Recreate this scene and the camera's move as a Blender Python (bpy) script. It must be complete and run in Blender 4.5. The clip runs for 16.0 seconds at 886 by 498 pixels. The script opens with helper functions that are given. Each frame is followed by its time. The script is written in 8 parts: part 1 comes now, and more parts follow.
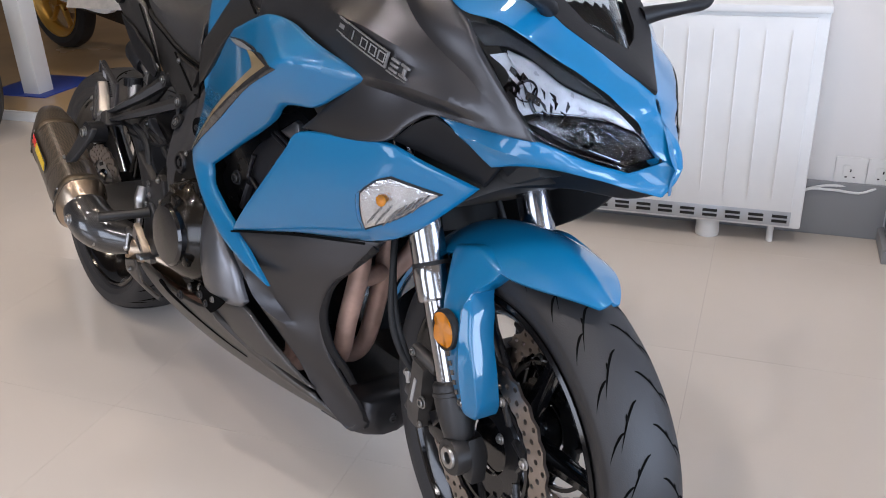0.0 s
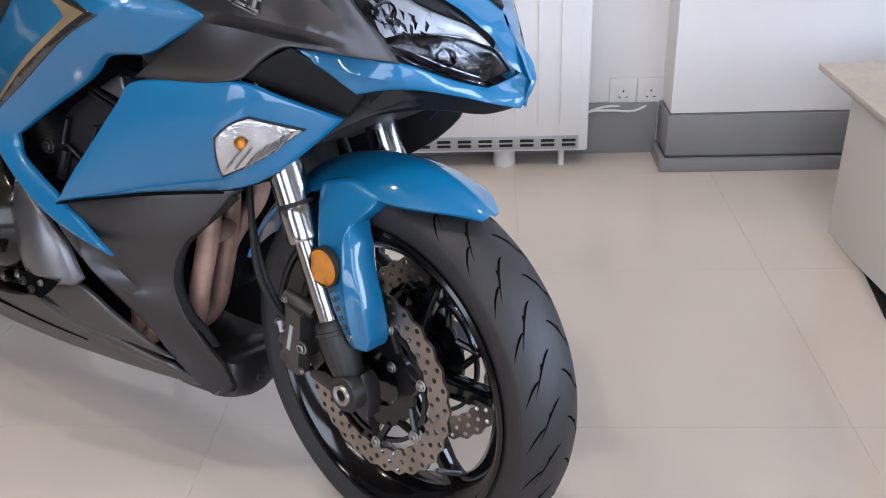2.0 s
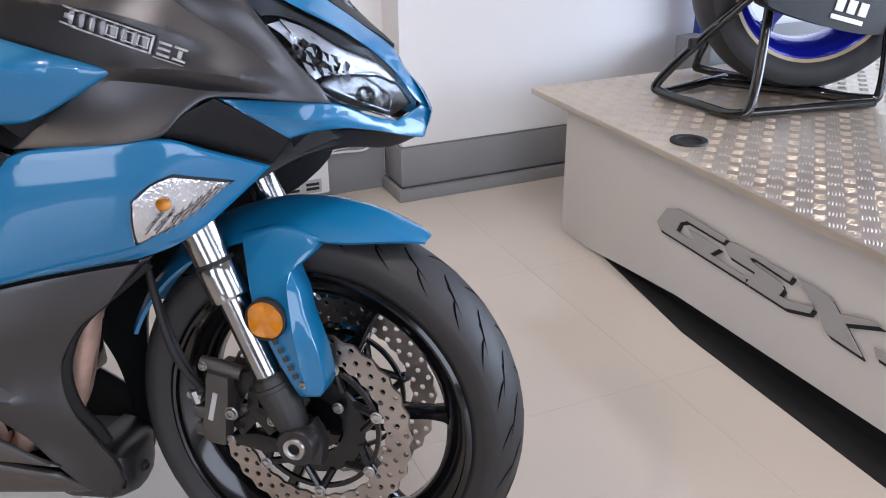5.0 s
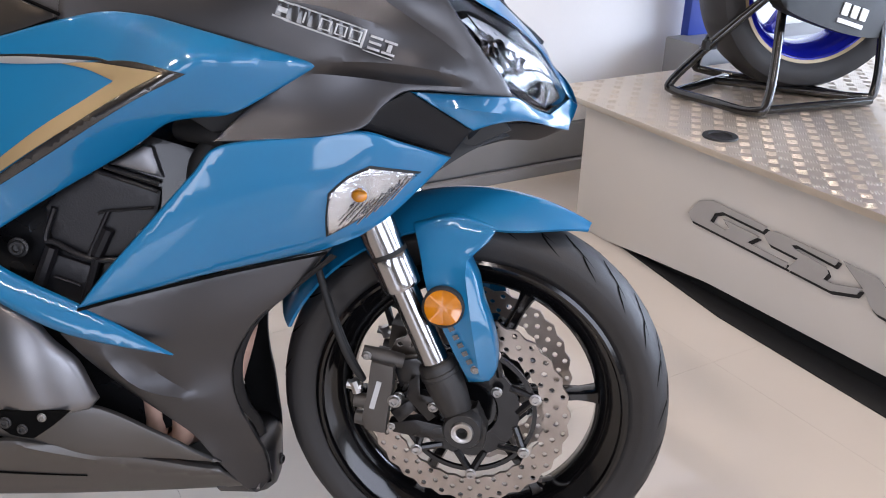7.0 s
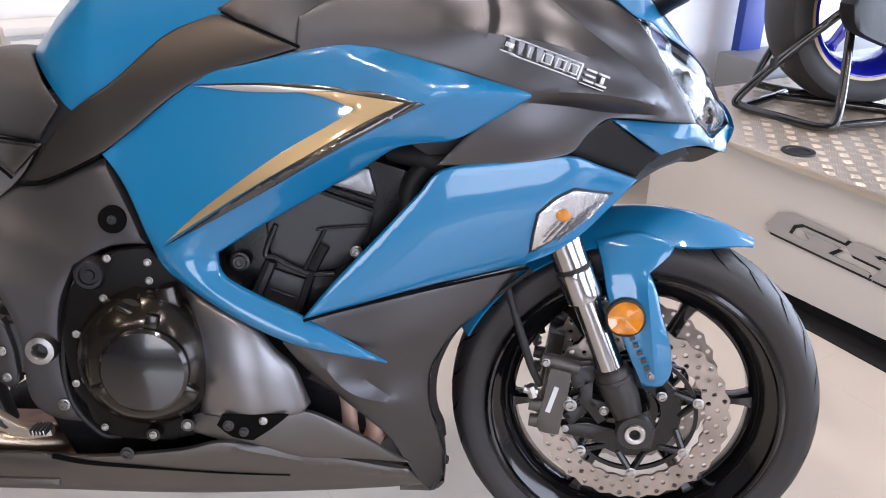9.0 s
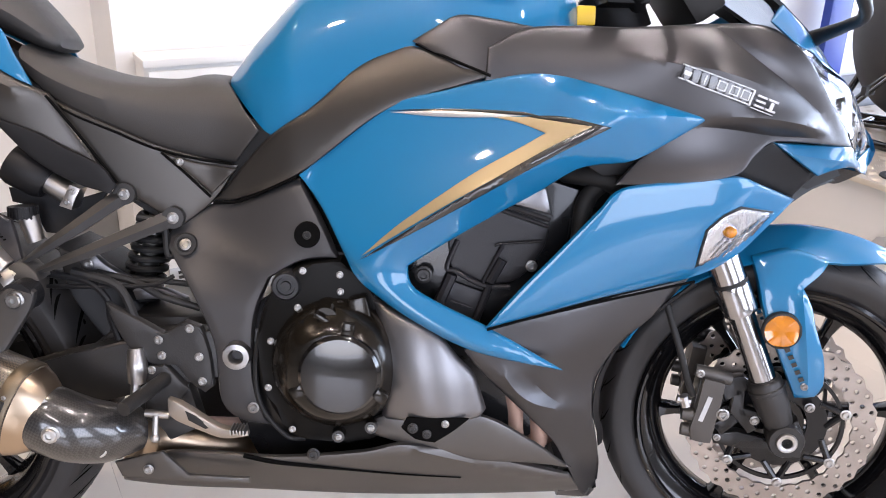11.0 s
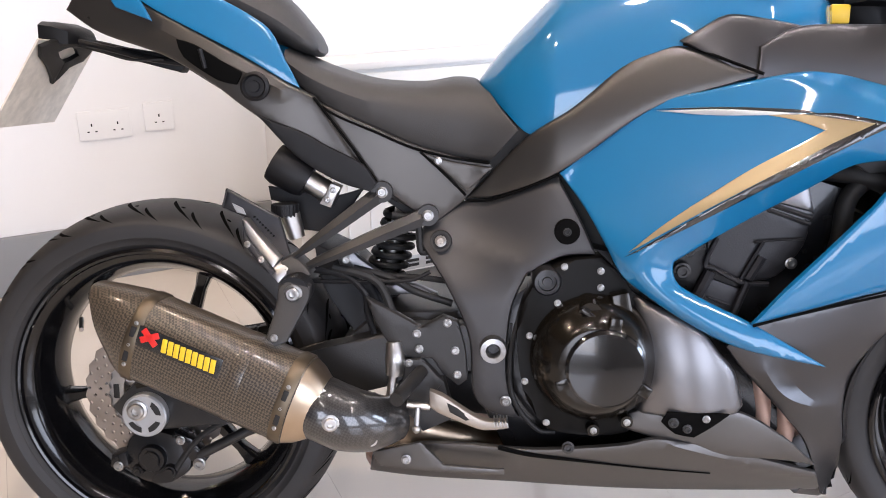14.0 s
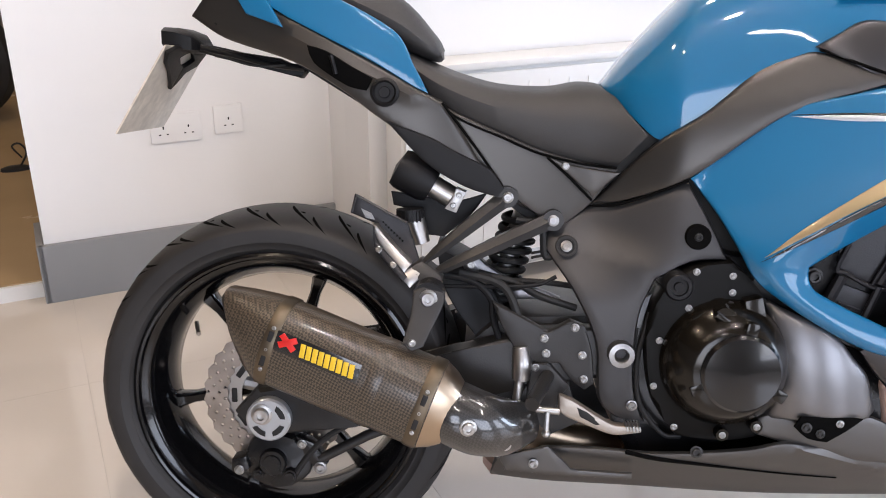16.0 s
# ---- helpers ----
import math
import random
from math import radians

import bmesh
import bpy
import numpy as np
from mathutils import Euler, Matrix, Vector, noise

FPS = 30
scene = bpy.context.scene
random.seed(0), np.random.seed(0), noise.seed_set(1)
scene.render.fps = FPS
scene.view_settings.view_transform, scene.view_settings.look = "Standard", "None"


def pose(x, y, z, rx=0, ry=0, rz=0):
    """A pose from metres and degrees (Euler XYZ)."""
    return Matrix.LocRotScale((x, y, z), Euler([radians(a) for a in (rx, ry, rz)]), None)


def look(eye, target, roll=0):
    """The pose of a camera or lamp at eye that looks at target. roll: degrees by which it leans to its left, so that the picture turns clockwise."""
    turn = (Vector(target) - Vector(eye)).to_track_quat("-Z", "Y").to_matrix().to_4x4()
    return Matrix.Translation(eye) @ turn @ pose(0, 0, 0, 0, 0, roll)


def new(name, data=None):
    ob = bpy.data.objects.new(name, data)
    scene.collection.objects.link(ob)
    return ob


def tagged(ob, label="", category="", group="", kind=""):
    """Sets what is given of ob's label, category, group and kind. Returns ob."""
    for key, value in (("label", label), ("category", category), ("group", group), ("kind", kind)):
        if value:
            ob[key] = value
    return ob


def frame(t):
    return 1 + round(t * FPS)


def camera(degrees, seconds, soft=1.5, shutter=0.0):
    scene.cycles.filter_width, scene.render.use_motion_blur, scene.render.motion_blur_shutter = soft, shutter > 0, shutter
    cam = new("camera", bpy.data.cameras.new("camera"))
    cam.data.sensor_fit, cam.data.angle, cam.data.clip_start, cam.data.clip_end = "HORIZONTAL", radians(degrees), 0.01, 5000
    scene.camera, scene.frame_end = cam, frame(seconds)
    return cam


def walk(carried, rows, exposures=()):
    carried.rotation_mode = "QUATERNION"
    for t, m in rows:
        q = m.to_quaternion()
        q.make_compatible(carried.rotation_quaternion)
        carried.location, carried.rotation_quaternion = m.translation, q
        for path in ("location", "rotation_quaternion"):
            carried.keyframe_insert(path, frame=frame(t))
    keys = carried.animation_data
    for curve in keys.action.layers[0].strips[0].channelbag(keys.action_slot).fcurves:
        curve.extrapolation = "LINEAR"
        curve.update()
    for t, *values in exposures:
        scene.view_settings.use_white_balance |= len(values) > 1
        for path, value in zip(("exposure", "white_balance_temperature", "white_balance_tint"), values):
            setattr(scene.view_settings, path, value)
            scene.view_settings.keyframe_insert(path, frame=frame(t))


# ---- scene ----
cam = camera(54.2, 16.0, 1.0)
PATH = [
    (0, (0.749, -0.79, 1.115), (-0.602, 0.417, 0.268), -2.4),
    (0.5, (0.756, -0.804, 1.089), (-0.537, 0.452, 0.222), -2.4),
    (1, (0.745, -0.819, 1.072), (-0.452, 0.511, 0.177), -2.6),
    (1.5, (0.707, -0.851, 1.068), (-0.355, 0.569, 0.143), -2.6),
    (2, (0.647, -0.903, 1.073), (-0.267, 0.611, 0.138), -2.6),
    (2.5, (0.577, -0.953, 1.075), (-0.175, 0.655, 0.153), -2.7),
    (3, (0.516, -0.99, 1.079), (-0.086, 0.689, 0.174), -2.6),
    (3.2, (0.497, -0.998, 1.077), (-0.05, 0.704, 0.18), -2.6),
    (5.3, (0.212, -1.101, 1.07), (0.15, 0.712, 0.228), -0.0),
    (5.5, (0.17, -1.114, 1.072), (0.144, 0.699, 0.229), 0.4),
    (6, (0.076, -1.135, 1.074), (0.114, 0.679, 0.231), 1.0),
    (6.5, (-0.016, -1.135, 1.073), (0.061, 0.677, 0.232), 1.2),
    (7, (-0.097, -1.135, 1.071), (0.011, 0.677, 0.232), 1.4),
    (7.5, (-0.176, -1.144, 1.078), (-0.042, 0.667, 0.241), 1.7),
    (8, (-0.253, -1.157, 1.09), (-0.102, 0.652, 0.252), 2.0),
    (8.5, (-0.333, -1.176, 1.107), (-0.174, 0.632, 0.267), 2.2),
    (9, (-0.401, -1.19, 1.116), (-0.246, 0.622, 0.283), 2.2),
    (9.5, (-0.468, -1.201, 1.12), (-0.318, 0.619, 0.305), 2.2),
    (9.7, (-0.495, -1.206, 1.122), (-0.352, 0.618, 0.313), 2.2),
    (11.8, (-0.693, -1.284, 1.124), (-0.656, 0.564, 0.36), 1.0),
    (12, (-0.718, -1.277, 1.119), (-0.694, 0.571, 0.354), 0.9),
    (12.5, (-0.775, -1.279, 1.107), (-0.773, 0.57, 0.345), 0.7),
    (13, (-0.827, -1.283, 1.111), (-0.845, 0.566, 0.349), 0.5),
    (13.5, (-0.876, -1.286, 1.116), (-0.91, 0.562, 0.352), 0.3),
    (14, (-0.93, -1.292, 1.116), (-0.966, 0.557, 0.355), 0.3),
    (14.5, (-0.976, -1.297, 1.117), (-1.018, 0.553, 0.357), 0.2),
    (15, (-1.016, -1.301, 1.115), (-1.058, 0.549, 0.354), 0.3),
    (15.5, (-1.062, -1.298, 1.117), (-1.109, 0.55, 0.354), 0.2),
    (16, (-1.126, -1.298, 1.125), (-1.17, 0.551, 0.363), 0.2),
]
walk(cam, [(t, look(eye, target, roll)) for t, eye, target, roll in PATH], [(0.0, -0.14, 5790, 15), (3.0, -0.18, 5790, 15), (5.5, -0.2, 5850, 16), (6.0, -0.18, 5860, 16), (7.0, -0.02, 5960, 17), (9.0, 0.28, 5980, 18), (12.0, 0.54, 5980, 18), (13.5, 0.51, 5960, 18), (15.0, 0.24, 5980, 16), (16.0, 0.14, 5980, 16)])

# ---- light ----
scene.view_settings.exposure = 0.0
world = bpy.data.worlds.new("sky")
scene.world = world
world.use_nodes = True
wn = world.node_tree
sky = wn.nodes.new("ShaderNodeTexSky")
sky.sky_type, sky.sun_disc, sky.sun_elevation, sky.sun_rotation = "NISHITA", False, radians(38), radians(200)
wn.links.new(sky.outputs[0], wn.nodes["Background"].inputs[0])
wn.nodes["Background"].inputs[1].default_value = 0.12

TH = 27.0                                   # the room is turned by this against the motorcycle
ROOM = pose(0, 0, 0, 0, 0, TH)


def area(name, m, sx, sy, watts, colour):
    d = bpy.data.lights.new(name, "AREA")
    d.shape, d.size, d.size_y, d.energy, d.color = "RECTANGLE", sx, sy, watts, colour
    ob = new(name, d)
    ob.matrix_world = m
    return ob


# daylight in the shop windows, tubes in the ceiling fittings
for wu in (-3.6, -0.2, 3.0):
    area("window_light", ROOM @ pose(wu, -3.9, 1.45, 90, 0, 0), 1.9, 2.2, 66, (0.93, 0.96, 1.0))
area("window_light", ROOM @ pose(4.9, -1.2, 1.45, 90, 0, 90), 4.4, 2.2, 400, (0.78, 0.89, 1.0))
FITTINGS = [(-1.9, -1.9), (0.5, -1.9), (-2.7, -0.3), (-1.5, -0.3), (-0.3, -0.3), (0.9, -0.3), (-2.7, 1.1), (-0.9, 1.1), (-3.0, 5.4), (-2.2, 3.4)]
for fu, fv in FITTINGS:
    d = bpy.data.lights.new("ceiling_spot", "AREA")
    if fv == -1.9:
        area("ceiling_tube", ROOM @ pose(fu, fv, 2.94), 0.08, 1.15, 15, (1.0, 0.9, 0.78))
        continue
    d.shape, d.size, d.energy, d.color = "DISK", 0.12, 16 if fv < 1 else 11, (1.0, 0.88, 0.75) if fu > -2.5 and fv < 1 else (1.0, 0.78, 0.52)
    new("ceiling_spot", d).matrix_world = ROOM @ pose(fu, fv, 2.96)


# ---- materials ----
def mat(name, colour, rough=0.5, metal=0.0, coat=0.0, var=0.12, scale=6.0, bump=0.0, bscale=200.0, spec=0.5, detail=None, coatrough=0.05, rvar=0.08, mottle=0.0, world_scale=False):
    """A surface with slow stains, fine grain and bump."""
    m = bpy.data.materials.new(name)
    m.use_nodes = True
    t = m.node_tree
    b = t.nodes["Principled BSDF"]
    co = t.nodes.new("ShaderNodeTexCoord")
    n1 = t.nodes.new("ShaderNodeTexNoise")
    n1.inputs["Scale"].default_value, n1.inputs["Detail"].default_value = scale, 5
    n2 = t.nodes.new("ShaderNodeTexNoise")
    n2.inputs["Scale"].default_value, n2.inputs["Detail"].default_value = bscale, 3
    where = t.nodes.new("ShaderNodeNewGeometry").outputs["Position"] if world_scale else co.outputs["Object"]
    t.links.new(where, n1.inputs["Vector"])
    t.links.new(where, n2.inputs["Vector"])
    ramp = t.nodes.new("ShaderNodeValToRGB")
    c = Vector(colour)
    lo, hi = c * (1 - var), c * (1 + var)
    ramp.color_ramp.elements[0].position, ramp.color_ramp.elements[1].position = 0.3, 0.7
    ramp.color_ramp.elements[0].color = (*lo, 1)
    ramp.color_ramp.elements[1].color = (*[min(v, 1) for v in hi], 1)
    t.links.new(n1.outputs[0], ramp.inputs[0])
    out = ramp.outputs[0]
    if mottle:
        mx = t.nodes.new("ShaderNodeMix")
        mx.data_type, mx.blend_type = "RGBA", "MULTIPLY"
        r2 = t.nodes.new("ShaderNodeValToRGB")
        r2.color_ramp.elements[0].position, r2.color_ramp.elements[1].position = 0.35, 0.6
        r2.color_ramp.elements[0].color = (1 - mottle, 1 - mottle, 1 - mottle, 1)
        r2.color_ramp.elements[1].color = (1, 1, 1, 1)
        t.links.new(n2.outputs[0], r2.inputs[0])
        mx.inputs[0].default_value = 1.0
        t.links.new(out, mx.inputs[6])
        t.links.new(r2.outputs[0], mx.inputs[7])
        out = mx.outputs[2]
    t.links.new(out, b.inputs["Base Color"])
    mr = t.nodes.new("ShaderNodeMapRange")
    mr.inputs[3].default_value, mr.inputs[4].default_value = max(rough - rvar, 0.02), min(rough + rvar, 1)
    t.links.new(n1.outputs[0], mr.inputs[0])
    t.links.new(mr.outputs[0], b.inputs["Roughness"])
    b.inputs["Metallic"].default_value = metal
    b.inputs["Specular IOR Level"].default_value = spec
    b.inputs["Coat Weight"].default_value = coat
    b.inputs["Coat Roughness"].default_value = coatrough
    if bump:
        bp_ = t.nodes.new("ShaderNodeBump")
        bp_.inputs["Strength"].default_value, bp_.inputs["Distance"].default_value = bump, 0.002
        t.links.new(n2.outputs[0], bp_.inputs["Height"])
        t.links.new(bp_.outputs[0], b.inputs["Normal"])
    return m


def weave(name, c1, c2, size, rough, coat):
    """Carbon weave: a fine chequer of two greys under lacquer."""
    m = mat(name, c1, rough, 0.0, coat, var=0.1)
    t = m.node_tree
    b = t.nodes["Principled BSDF"]
    co = t.nodes.new("ShaderNodeTexCoord")
    mp = t.nodes.new("ShaderNodeMapping")
    mp.inputs["Rotation"].default_value = (0, radians(19), 0)
    ck = t.nodes.new("ShaderNodeTexChecker")
    ck.inputs["Scale"].default_value = 1 / size
    ck.inputs["Color1"].default_value, ck.inputs["Color2"].default_value = (*c1, 1), (*c2, 1)
    t.links.new(co.outputs["Object"], mp.inputs[0])
    t.links.new(mp.outputs[0], ck.inputs[0])
    t.links.new(ck.outputs[0], b.inputs["Base Color"])
    return m


BLUE = mat("blue_paint", (0.004, 0.126, 0.28), 0.4, 0.0, 1.0, var=0.04, scale=2.0, rvar=0.04, coatrough=0.045, spec=0.3)
GREY = mat("satin_grey_paint", (0.066, 0.065, 0.068), 0.34, 0.8, 0.0, var=0.04, scale=3, bump=0.05, bscale=900, rvar=0.015)
# same grey paint, made lighter for the floor light on the belly
GREYLIT = mat("satin_grey_lit_copy", (0.11, 0.106, 0.104), 0.4, 0.85, 0.0, var=0.06, scale=4, bump=0.05, bscale=900, rvar=0.02)
# same grey paint, browned for the warm dim ceiling it reflects
TANKGREY = mat("satin_grey_browned", (0.07, 0.066, 0.062), 0.34, 0.8, 0.0, var=0.08, scale=4, bump=0.05, bscale=900, rvar=0.02)
FRAMEGREY = mat("satin_frame_paint", (0.05, 0.049, 0.051), 0.45, 0.4, 0.0, var=0.08, scale=4, bump=0.06, bscale=900, rvar=0.02)
SATIN = mat("satin_silver_grey", (0.19, 0.19, 0.2), 0.36, 0.9, 0.0, var=0.08, scale=5, bump=0.04, bscale=900, rvar=0.02)
PLASTIC = mat("black_plastic", (0.006, 0.006, 0.007), 0.48, 0, 0, var=0.15, bump=0.15, bscale=700, spec=0.25)
GLOSSBLK = mat("gloss_black", (0.003, 0.003, 0.0035), 0.16, 0.0, 0.5, var=0.2, bump=0.03, bscale=150)
CASTING = mat("casting_black", (0.014, 0.0135, 0.016), 0.4, 0.3, 0.0, var=0.25, bump=0.12, bscale=350)
ENGINE = mat("engine_black", (0.008, 0.008, 0.009), 0.28, 0.3, 0.3, var=0.25, bump=0.1, bscale=250, spec=0.35)
CLUTCH = mat("clutch_cover_black", (0.004, 0.0038, 0.0036), 0.4, 0.0, 0.0, var=0.2, bump=0.04, bscale=200, spec=0.12)
DOME = mat("clutch_dome_black", (0.011, 0.009, 0.0065), 0.2, 0.5, 0.25, var=0.15, scale=20, bump=0.02, bscale=200, coatrough=0.08)
RUBBER = mat("tyre_rubber", (0.022, 0.021, 0.0215), 0.55, 0, 0, var=0.2, scale=9, bump=0.15, bscale=500, spec=0.4)
RIMBLK = mat("rim_black", (0.003, 0.003, 0.0035), 0.14, 0.0, 0.3, var=0.2, spec=0.35)
BOLT = mat("bolt_steel", (0.3, 0.295, 0.29), 0.33, 1.0, 0, var=0.2, scale=60)
STEEL = mat("steel", (0.42, 0.41, 0.4), 0.34, 1.0, 0, var=0.12, bump=0.03, bscale=400)
DISC = mat("brake_disc_steel", (0.33, 0.29, 0.26), 0.38, 1.0, 0, var=0.2, scale=14, bump=0.1, bscale=500)
SIGNALFACE = mat("signal_reflector", (0.62, 0.62, 0.62), 0.16, 1.0, 0, var=0.15, scale=30, bump=1.0, bscale=150)
LAMPBOWL = mat("lamp_bowl_silver", (0.16, 0.165, 0.18), 0.18, 1.0, 0, var=0.25, scale=40)
LAMPSILVER = mat("lamp_silver", (0.42, 0.43, 0.45), 0.3, 0.25, 0, var=0.15, scale=40, bump=1.0, bscale=55)
CHROME = mat("fork_chrome", (0.36, 0.36, 0.37), 0.16, 1.0, 0, var=0.05)
DARKMETAL = mat("dark_metal", (0.032, 0.031, 0.031), 0.42, 0.5, 0, var=0.25, bump=0.12, bscale=350)
CALIPER = mat("caliper_grey", (0.075, 0.07, 0.066), 0.48, 0.6, 0, var=0.2, bump=0.1, bscale=400)
HEADER = mat("header_pipe", (0.45, 0.3, 0.24), 0.5, 0.4, 0, var=0.3, scale=18, bump=0.1, bscale=200)
SEAT = mat("seat_vinyl", (0.028, 0.027, 0.027), 0.5, 0, 0, var=0.15, bump=0.3, bscale=1200)
CARBON = weave("carbon_matt", (0.095, 0.074, 0.052), (0.022, 0.017, 0.012), 0.0034, 0.34, 0.2)
CARBONG = weave("carbon_gloss", (0.028, 0.027, 0.027), (0.008, 0.008, 0.008), 0.0032, 0.3, 1.0)
TITAN = mat("titanium", (0.42, 0.33, 0.24), 0.3, 1.0, 0, var=0.15)
PEDAL = mat("pedal_alloy", (0.36, 0.32, 0.28), 0.42, 0.9, 0, var=0.15)
BAND = mat("muffler_band", (0.13, 0.105, 0.075), 0.42, 0.9, 0, var=0.2, scale=20)
GOLD = mat("gold_decal", (0.3, 0.225, 0.12), 0.4, 0.3, 0.6, var=0.15)
SILVERD = mat("silver_decal", (0.45, 0.47, 0.5), 0.3, 0.6, 0.8, var=0.1)
DECALBLK = mat("black_decal", (0.01, 0.01, 0.011), 0.25, 0, 0.8, var=0.1)
BADGE = mat("badge_steel", (0.34, 0.335, 0.33), 0.36, 0.8, 0, var=0.1)
RED = mat("red_badge", (0.65, 0.02, 0.015), 0.4, var=0.08)
YELLOW = mat("yellow_badge", (0.75, 0.5, 0.02), 0.4, var=0.08)
WHITE = mat("white_plastic", (0.72, 0.72, 0.71), 0.4, var=0.04)
WALL = mat("white_wall_paint", (0.74, 0.735, 0.73), 0.7, var=0.03, scale=1.5, bump=0.05, bscale=300)
SKIRT = mat("grey_skirting", (0.23, 0.235, 0.245), 0.5, var=0.06, scale=3, bump=0.03, bscale=200)
# ceiling out of view; dark tan keeps reflections from above dim and brown
CEIL = mat("unseen_ceiling_tan", (0.13, 0.092, 0.056), 0.8, var=0.06)
# dark grey for walls added out of view, to keep their bounce low
SHADEWALL = mat("unseen_wall_grey", (0.22, 0.2, 0.18), 0.7, var=0.05, scale=1.5)
FLOOR = mat("floor_tile", (0.58, 0.53, 0.47), 0.075, 0, 0, var=0.06, scale=1.1, rvar=0.035, bump=0.012, bscale=14, world_scale=True)
GROUT = mat("grout", (0.43, 0.4, 0.365), 0.8, var=0.15)
PLATE = mat("chequer_plate", (0.6, 0.53, 0.44), 0.42, 0.75, 0, var=0.1, scale=3, bump=0.05, bscale=300)
BOARD = mat("platform_white", (0.56, 0.535, 0.5), 0.45, var=0.04, scale=2)
GROOVE = mat("tread_groove_black", (0.004, 0.004, 0.004), 0.95, var=0.2, spec=0.02)
MARKGREY = mat("mark_grey", (0.33, 0.32, 0.31), 0.5, var=0.04, scale=3)
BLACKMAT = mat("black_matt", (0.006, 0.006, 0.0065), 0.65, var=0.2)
AMBER = mat("amber_reflector", (0.5, 0.17, 0.002), 0.12, 0, 0.8, var=0.12, scale=60)
NUMPLATE = mat("worn_plate", (0.6, 0.54, 0.46), 0.5, var=0.12, scale=20, mottle=0.16, bscale=60)
BLUEWALL = mat("blue_board", (0.02, 0.05, 0.3), 0.4, var=0.08)
RIMBLUE = mat("rim_blue", (0.01, 0.015, 0.35), 0.22, 0.3, 0.8, var=0.1)
GOLDRIM = mat("rim_gold", (0.55, 0.32, 0.06), 0.3, 0.7, 0.3, var=0.1)
# tan puts the rear showroom's warm light into the floor colour
WARMFLOOR = mat("warm_lit_floor", (0.42, 0.3, 0.17), 0.25, var=0.08, scale=2)


def glass(name, colour, rough=0.02, ior=1.45):
    m = bpy.data.materials.new(name)
    m.use_nodes = True
    b = m.node_tree.nodes["Principled BSDF"]
    b.inputs["Base Color"].default_value = (*colour, 1)
    b.inputs["Roughness"].default_value = rough
    b.inputs["IOR"].default_value = ior
    b.inputs["Transmission Weight"].default_value = 1.0
    return m


LENS = glass("clear_lens", (0.95, 0.97, 1.0), 0.02, 1.09)
LENSBLK = mat("lamp_black", (0.006, 0.006, 0.007), 0.2, 0.0, 0.4, var=0.2)
SMOKE = glass("tinted_screen", (0.55, 0.6, 0.65))
TUBE = bpy.data.materials.new("lit_tube")
TUBE.use_nodes = True
TUBE.node_tree.nodes["Principled BSDF"].inputs["Emission Color"].default_value = (1, 0.93, 0.82, 1)
TUBE.node_tree.nodes["Principled BSDF"].inputs["Emission Strength"].default_value = 6


# ---- mesh helpers ----
def finish(bm, name, material, smooth=38):
    bmesh.ops.recalc_face_normals(bm, faces=bm.faces)
    me = bpy.data.meshes.new(name)
    bm.to_mesh(me)
    bm.free()
    me.materials.append(material)
    me.shade_smooth()
    me.set_sharp_from_angle(angle=radians(smooth))
    return me


def islands(bm):
    """One bmesh for each connected piece, the largest first."""
    seen, out = set(), []
    bm.verts.ensure_lookup_table()
    for v in bm.verts:
        if v in seen:
            continue
        todo, comp = [v], []
        seen.add(v)
        while todo:
            q = todo.pop()
            comp.append(q)
            for e in q.link_edges:
                o = e.other_vert(q)
                if o not in seen:
                    seen.add(o)
                    todo.append(o)
        out.append(comp)
    if len(out) == 1:
        return [bm]
    out.sort(key=len, reverse=True)
    res = []
    for comp in out:
        b = bmesh.new()
        idx = {q: b.verts.new(q.co) for q in comp}
        for f in {f for q in comp for f in q.link_faces}:
            b.faces.new([idx[q] for q in f.verts])
        res.append(b)
    bm.free()
    return res


NARROW = {"slot_rib", "guard_edge", "guard_hole", "footrest_edge", "footrest_bolt", "footrest_foot", "bolt_seat", "rider_seat", "pillion_seat", "seat_base", "seat_side_cover", "seat_corner_cover", "cover_bolt", "tail_cowl", "tail_side_panel", "tail_plug", "tail_slot", "tail_inner", "tail_core", "pillion_hanger", "hanger_bolt", "heel_guard", "guard_slot",
          "pillion_footrest", "footrest_rubber", "crash_bobbin", "bobbin_stub", "bobbin_clamp", "clamp_bolt", "bobbin_bracket", "brake_reservoir", "reservoir_cap", "tank_side_cover", "frame_plate", "frame_bolt", "panel_gap", "fuel_tank", "frame_rail"}


def ease(t):
    t = min(max(t, 0), 1)
    return t * t * (3 - 2 * t)


def narrow(bm):
    """The body draws in behind the tank: its flanks move towards the middle plane."""
    for v in bm.verts:
        x, y, z = v.co
        k = 0.04 * ease((-0.78 - x) / 0.15) * ease((z - 0.5) / 0.14)
        side = min(max((0.03 - y) / 0.1, -1), 1)
        v.co.y += k * side
        v.co.x += k * abs(side) * (0.07 + (x + 0.884) * 0.74)
        v.co.z += k * abs(side) * (-0.093 + (z - 0.725) * 0.74)


def part(name, bm, material, parent, label="", smooth=38, split=None):
    """Links a bmesh as one part; with split, each loose piece is a part: "same" beside the largest, else under it by that name."""
    if name in NARROW:
        narrow(bm)
    first = None
    for b in (islands(bm) if split else [bm]):
        nm = name if first is None or split == "same" else split
        ob = new(nm, finish(b, nm, material, smooth))
        ob.parent = parent if first is None or split == "same" else first
        if first is None:
            first = ob
            tagged(ob, label)
        elif split == "same":
            tagged(ob, label)
    return first


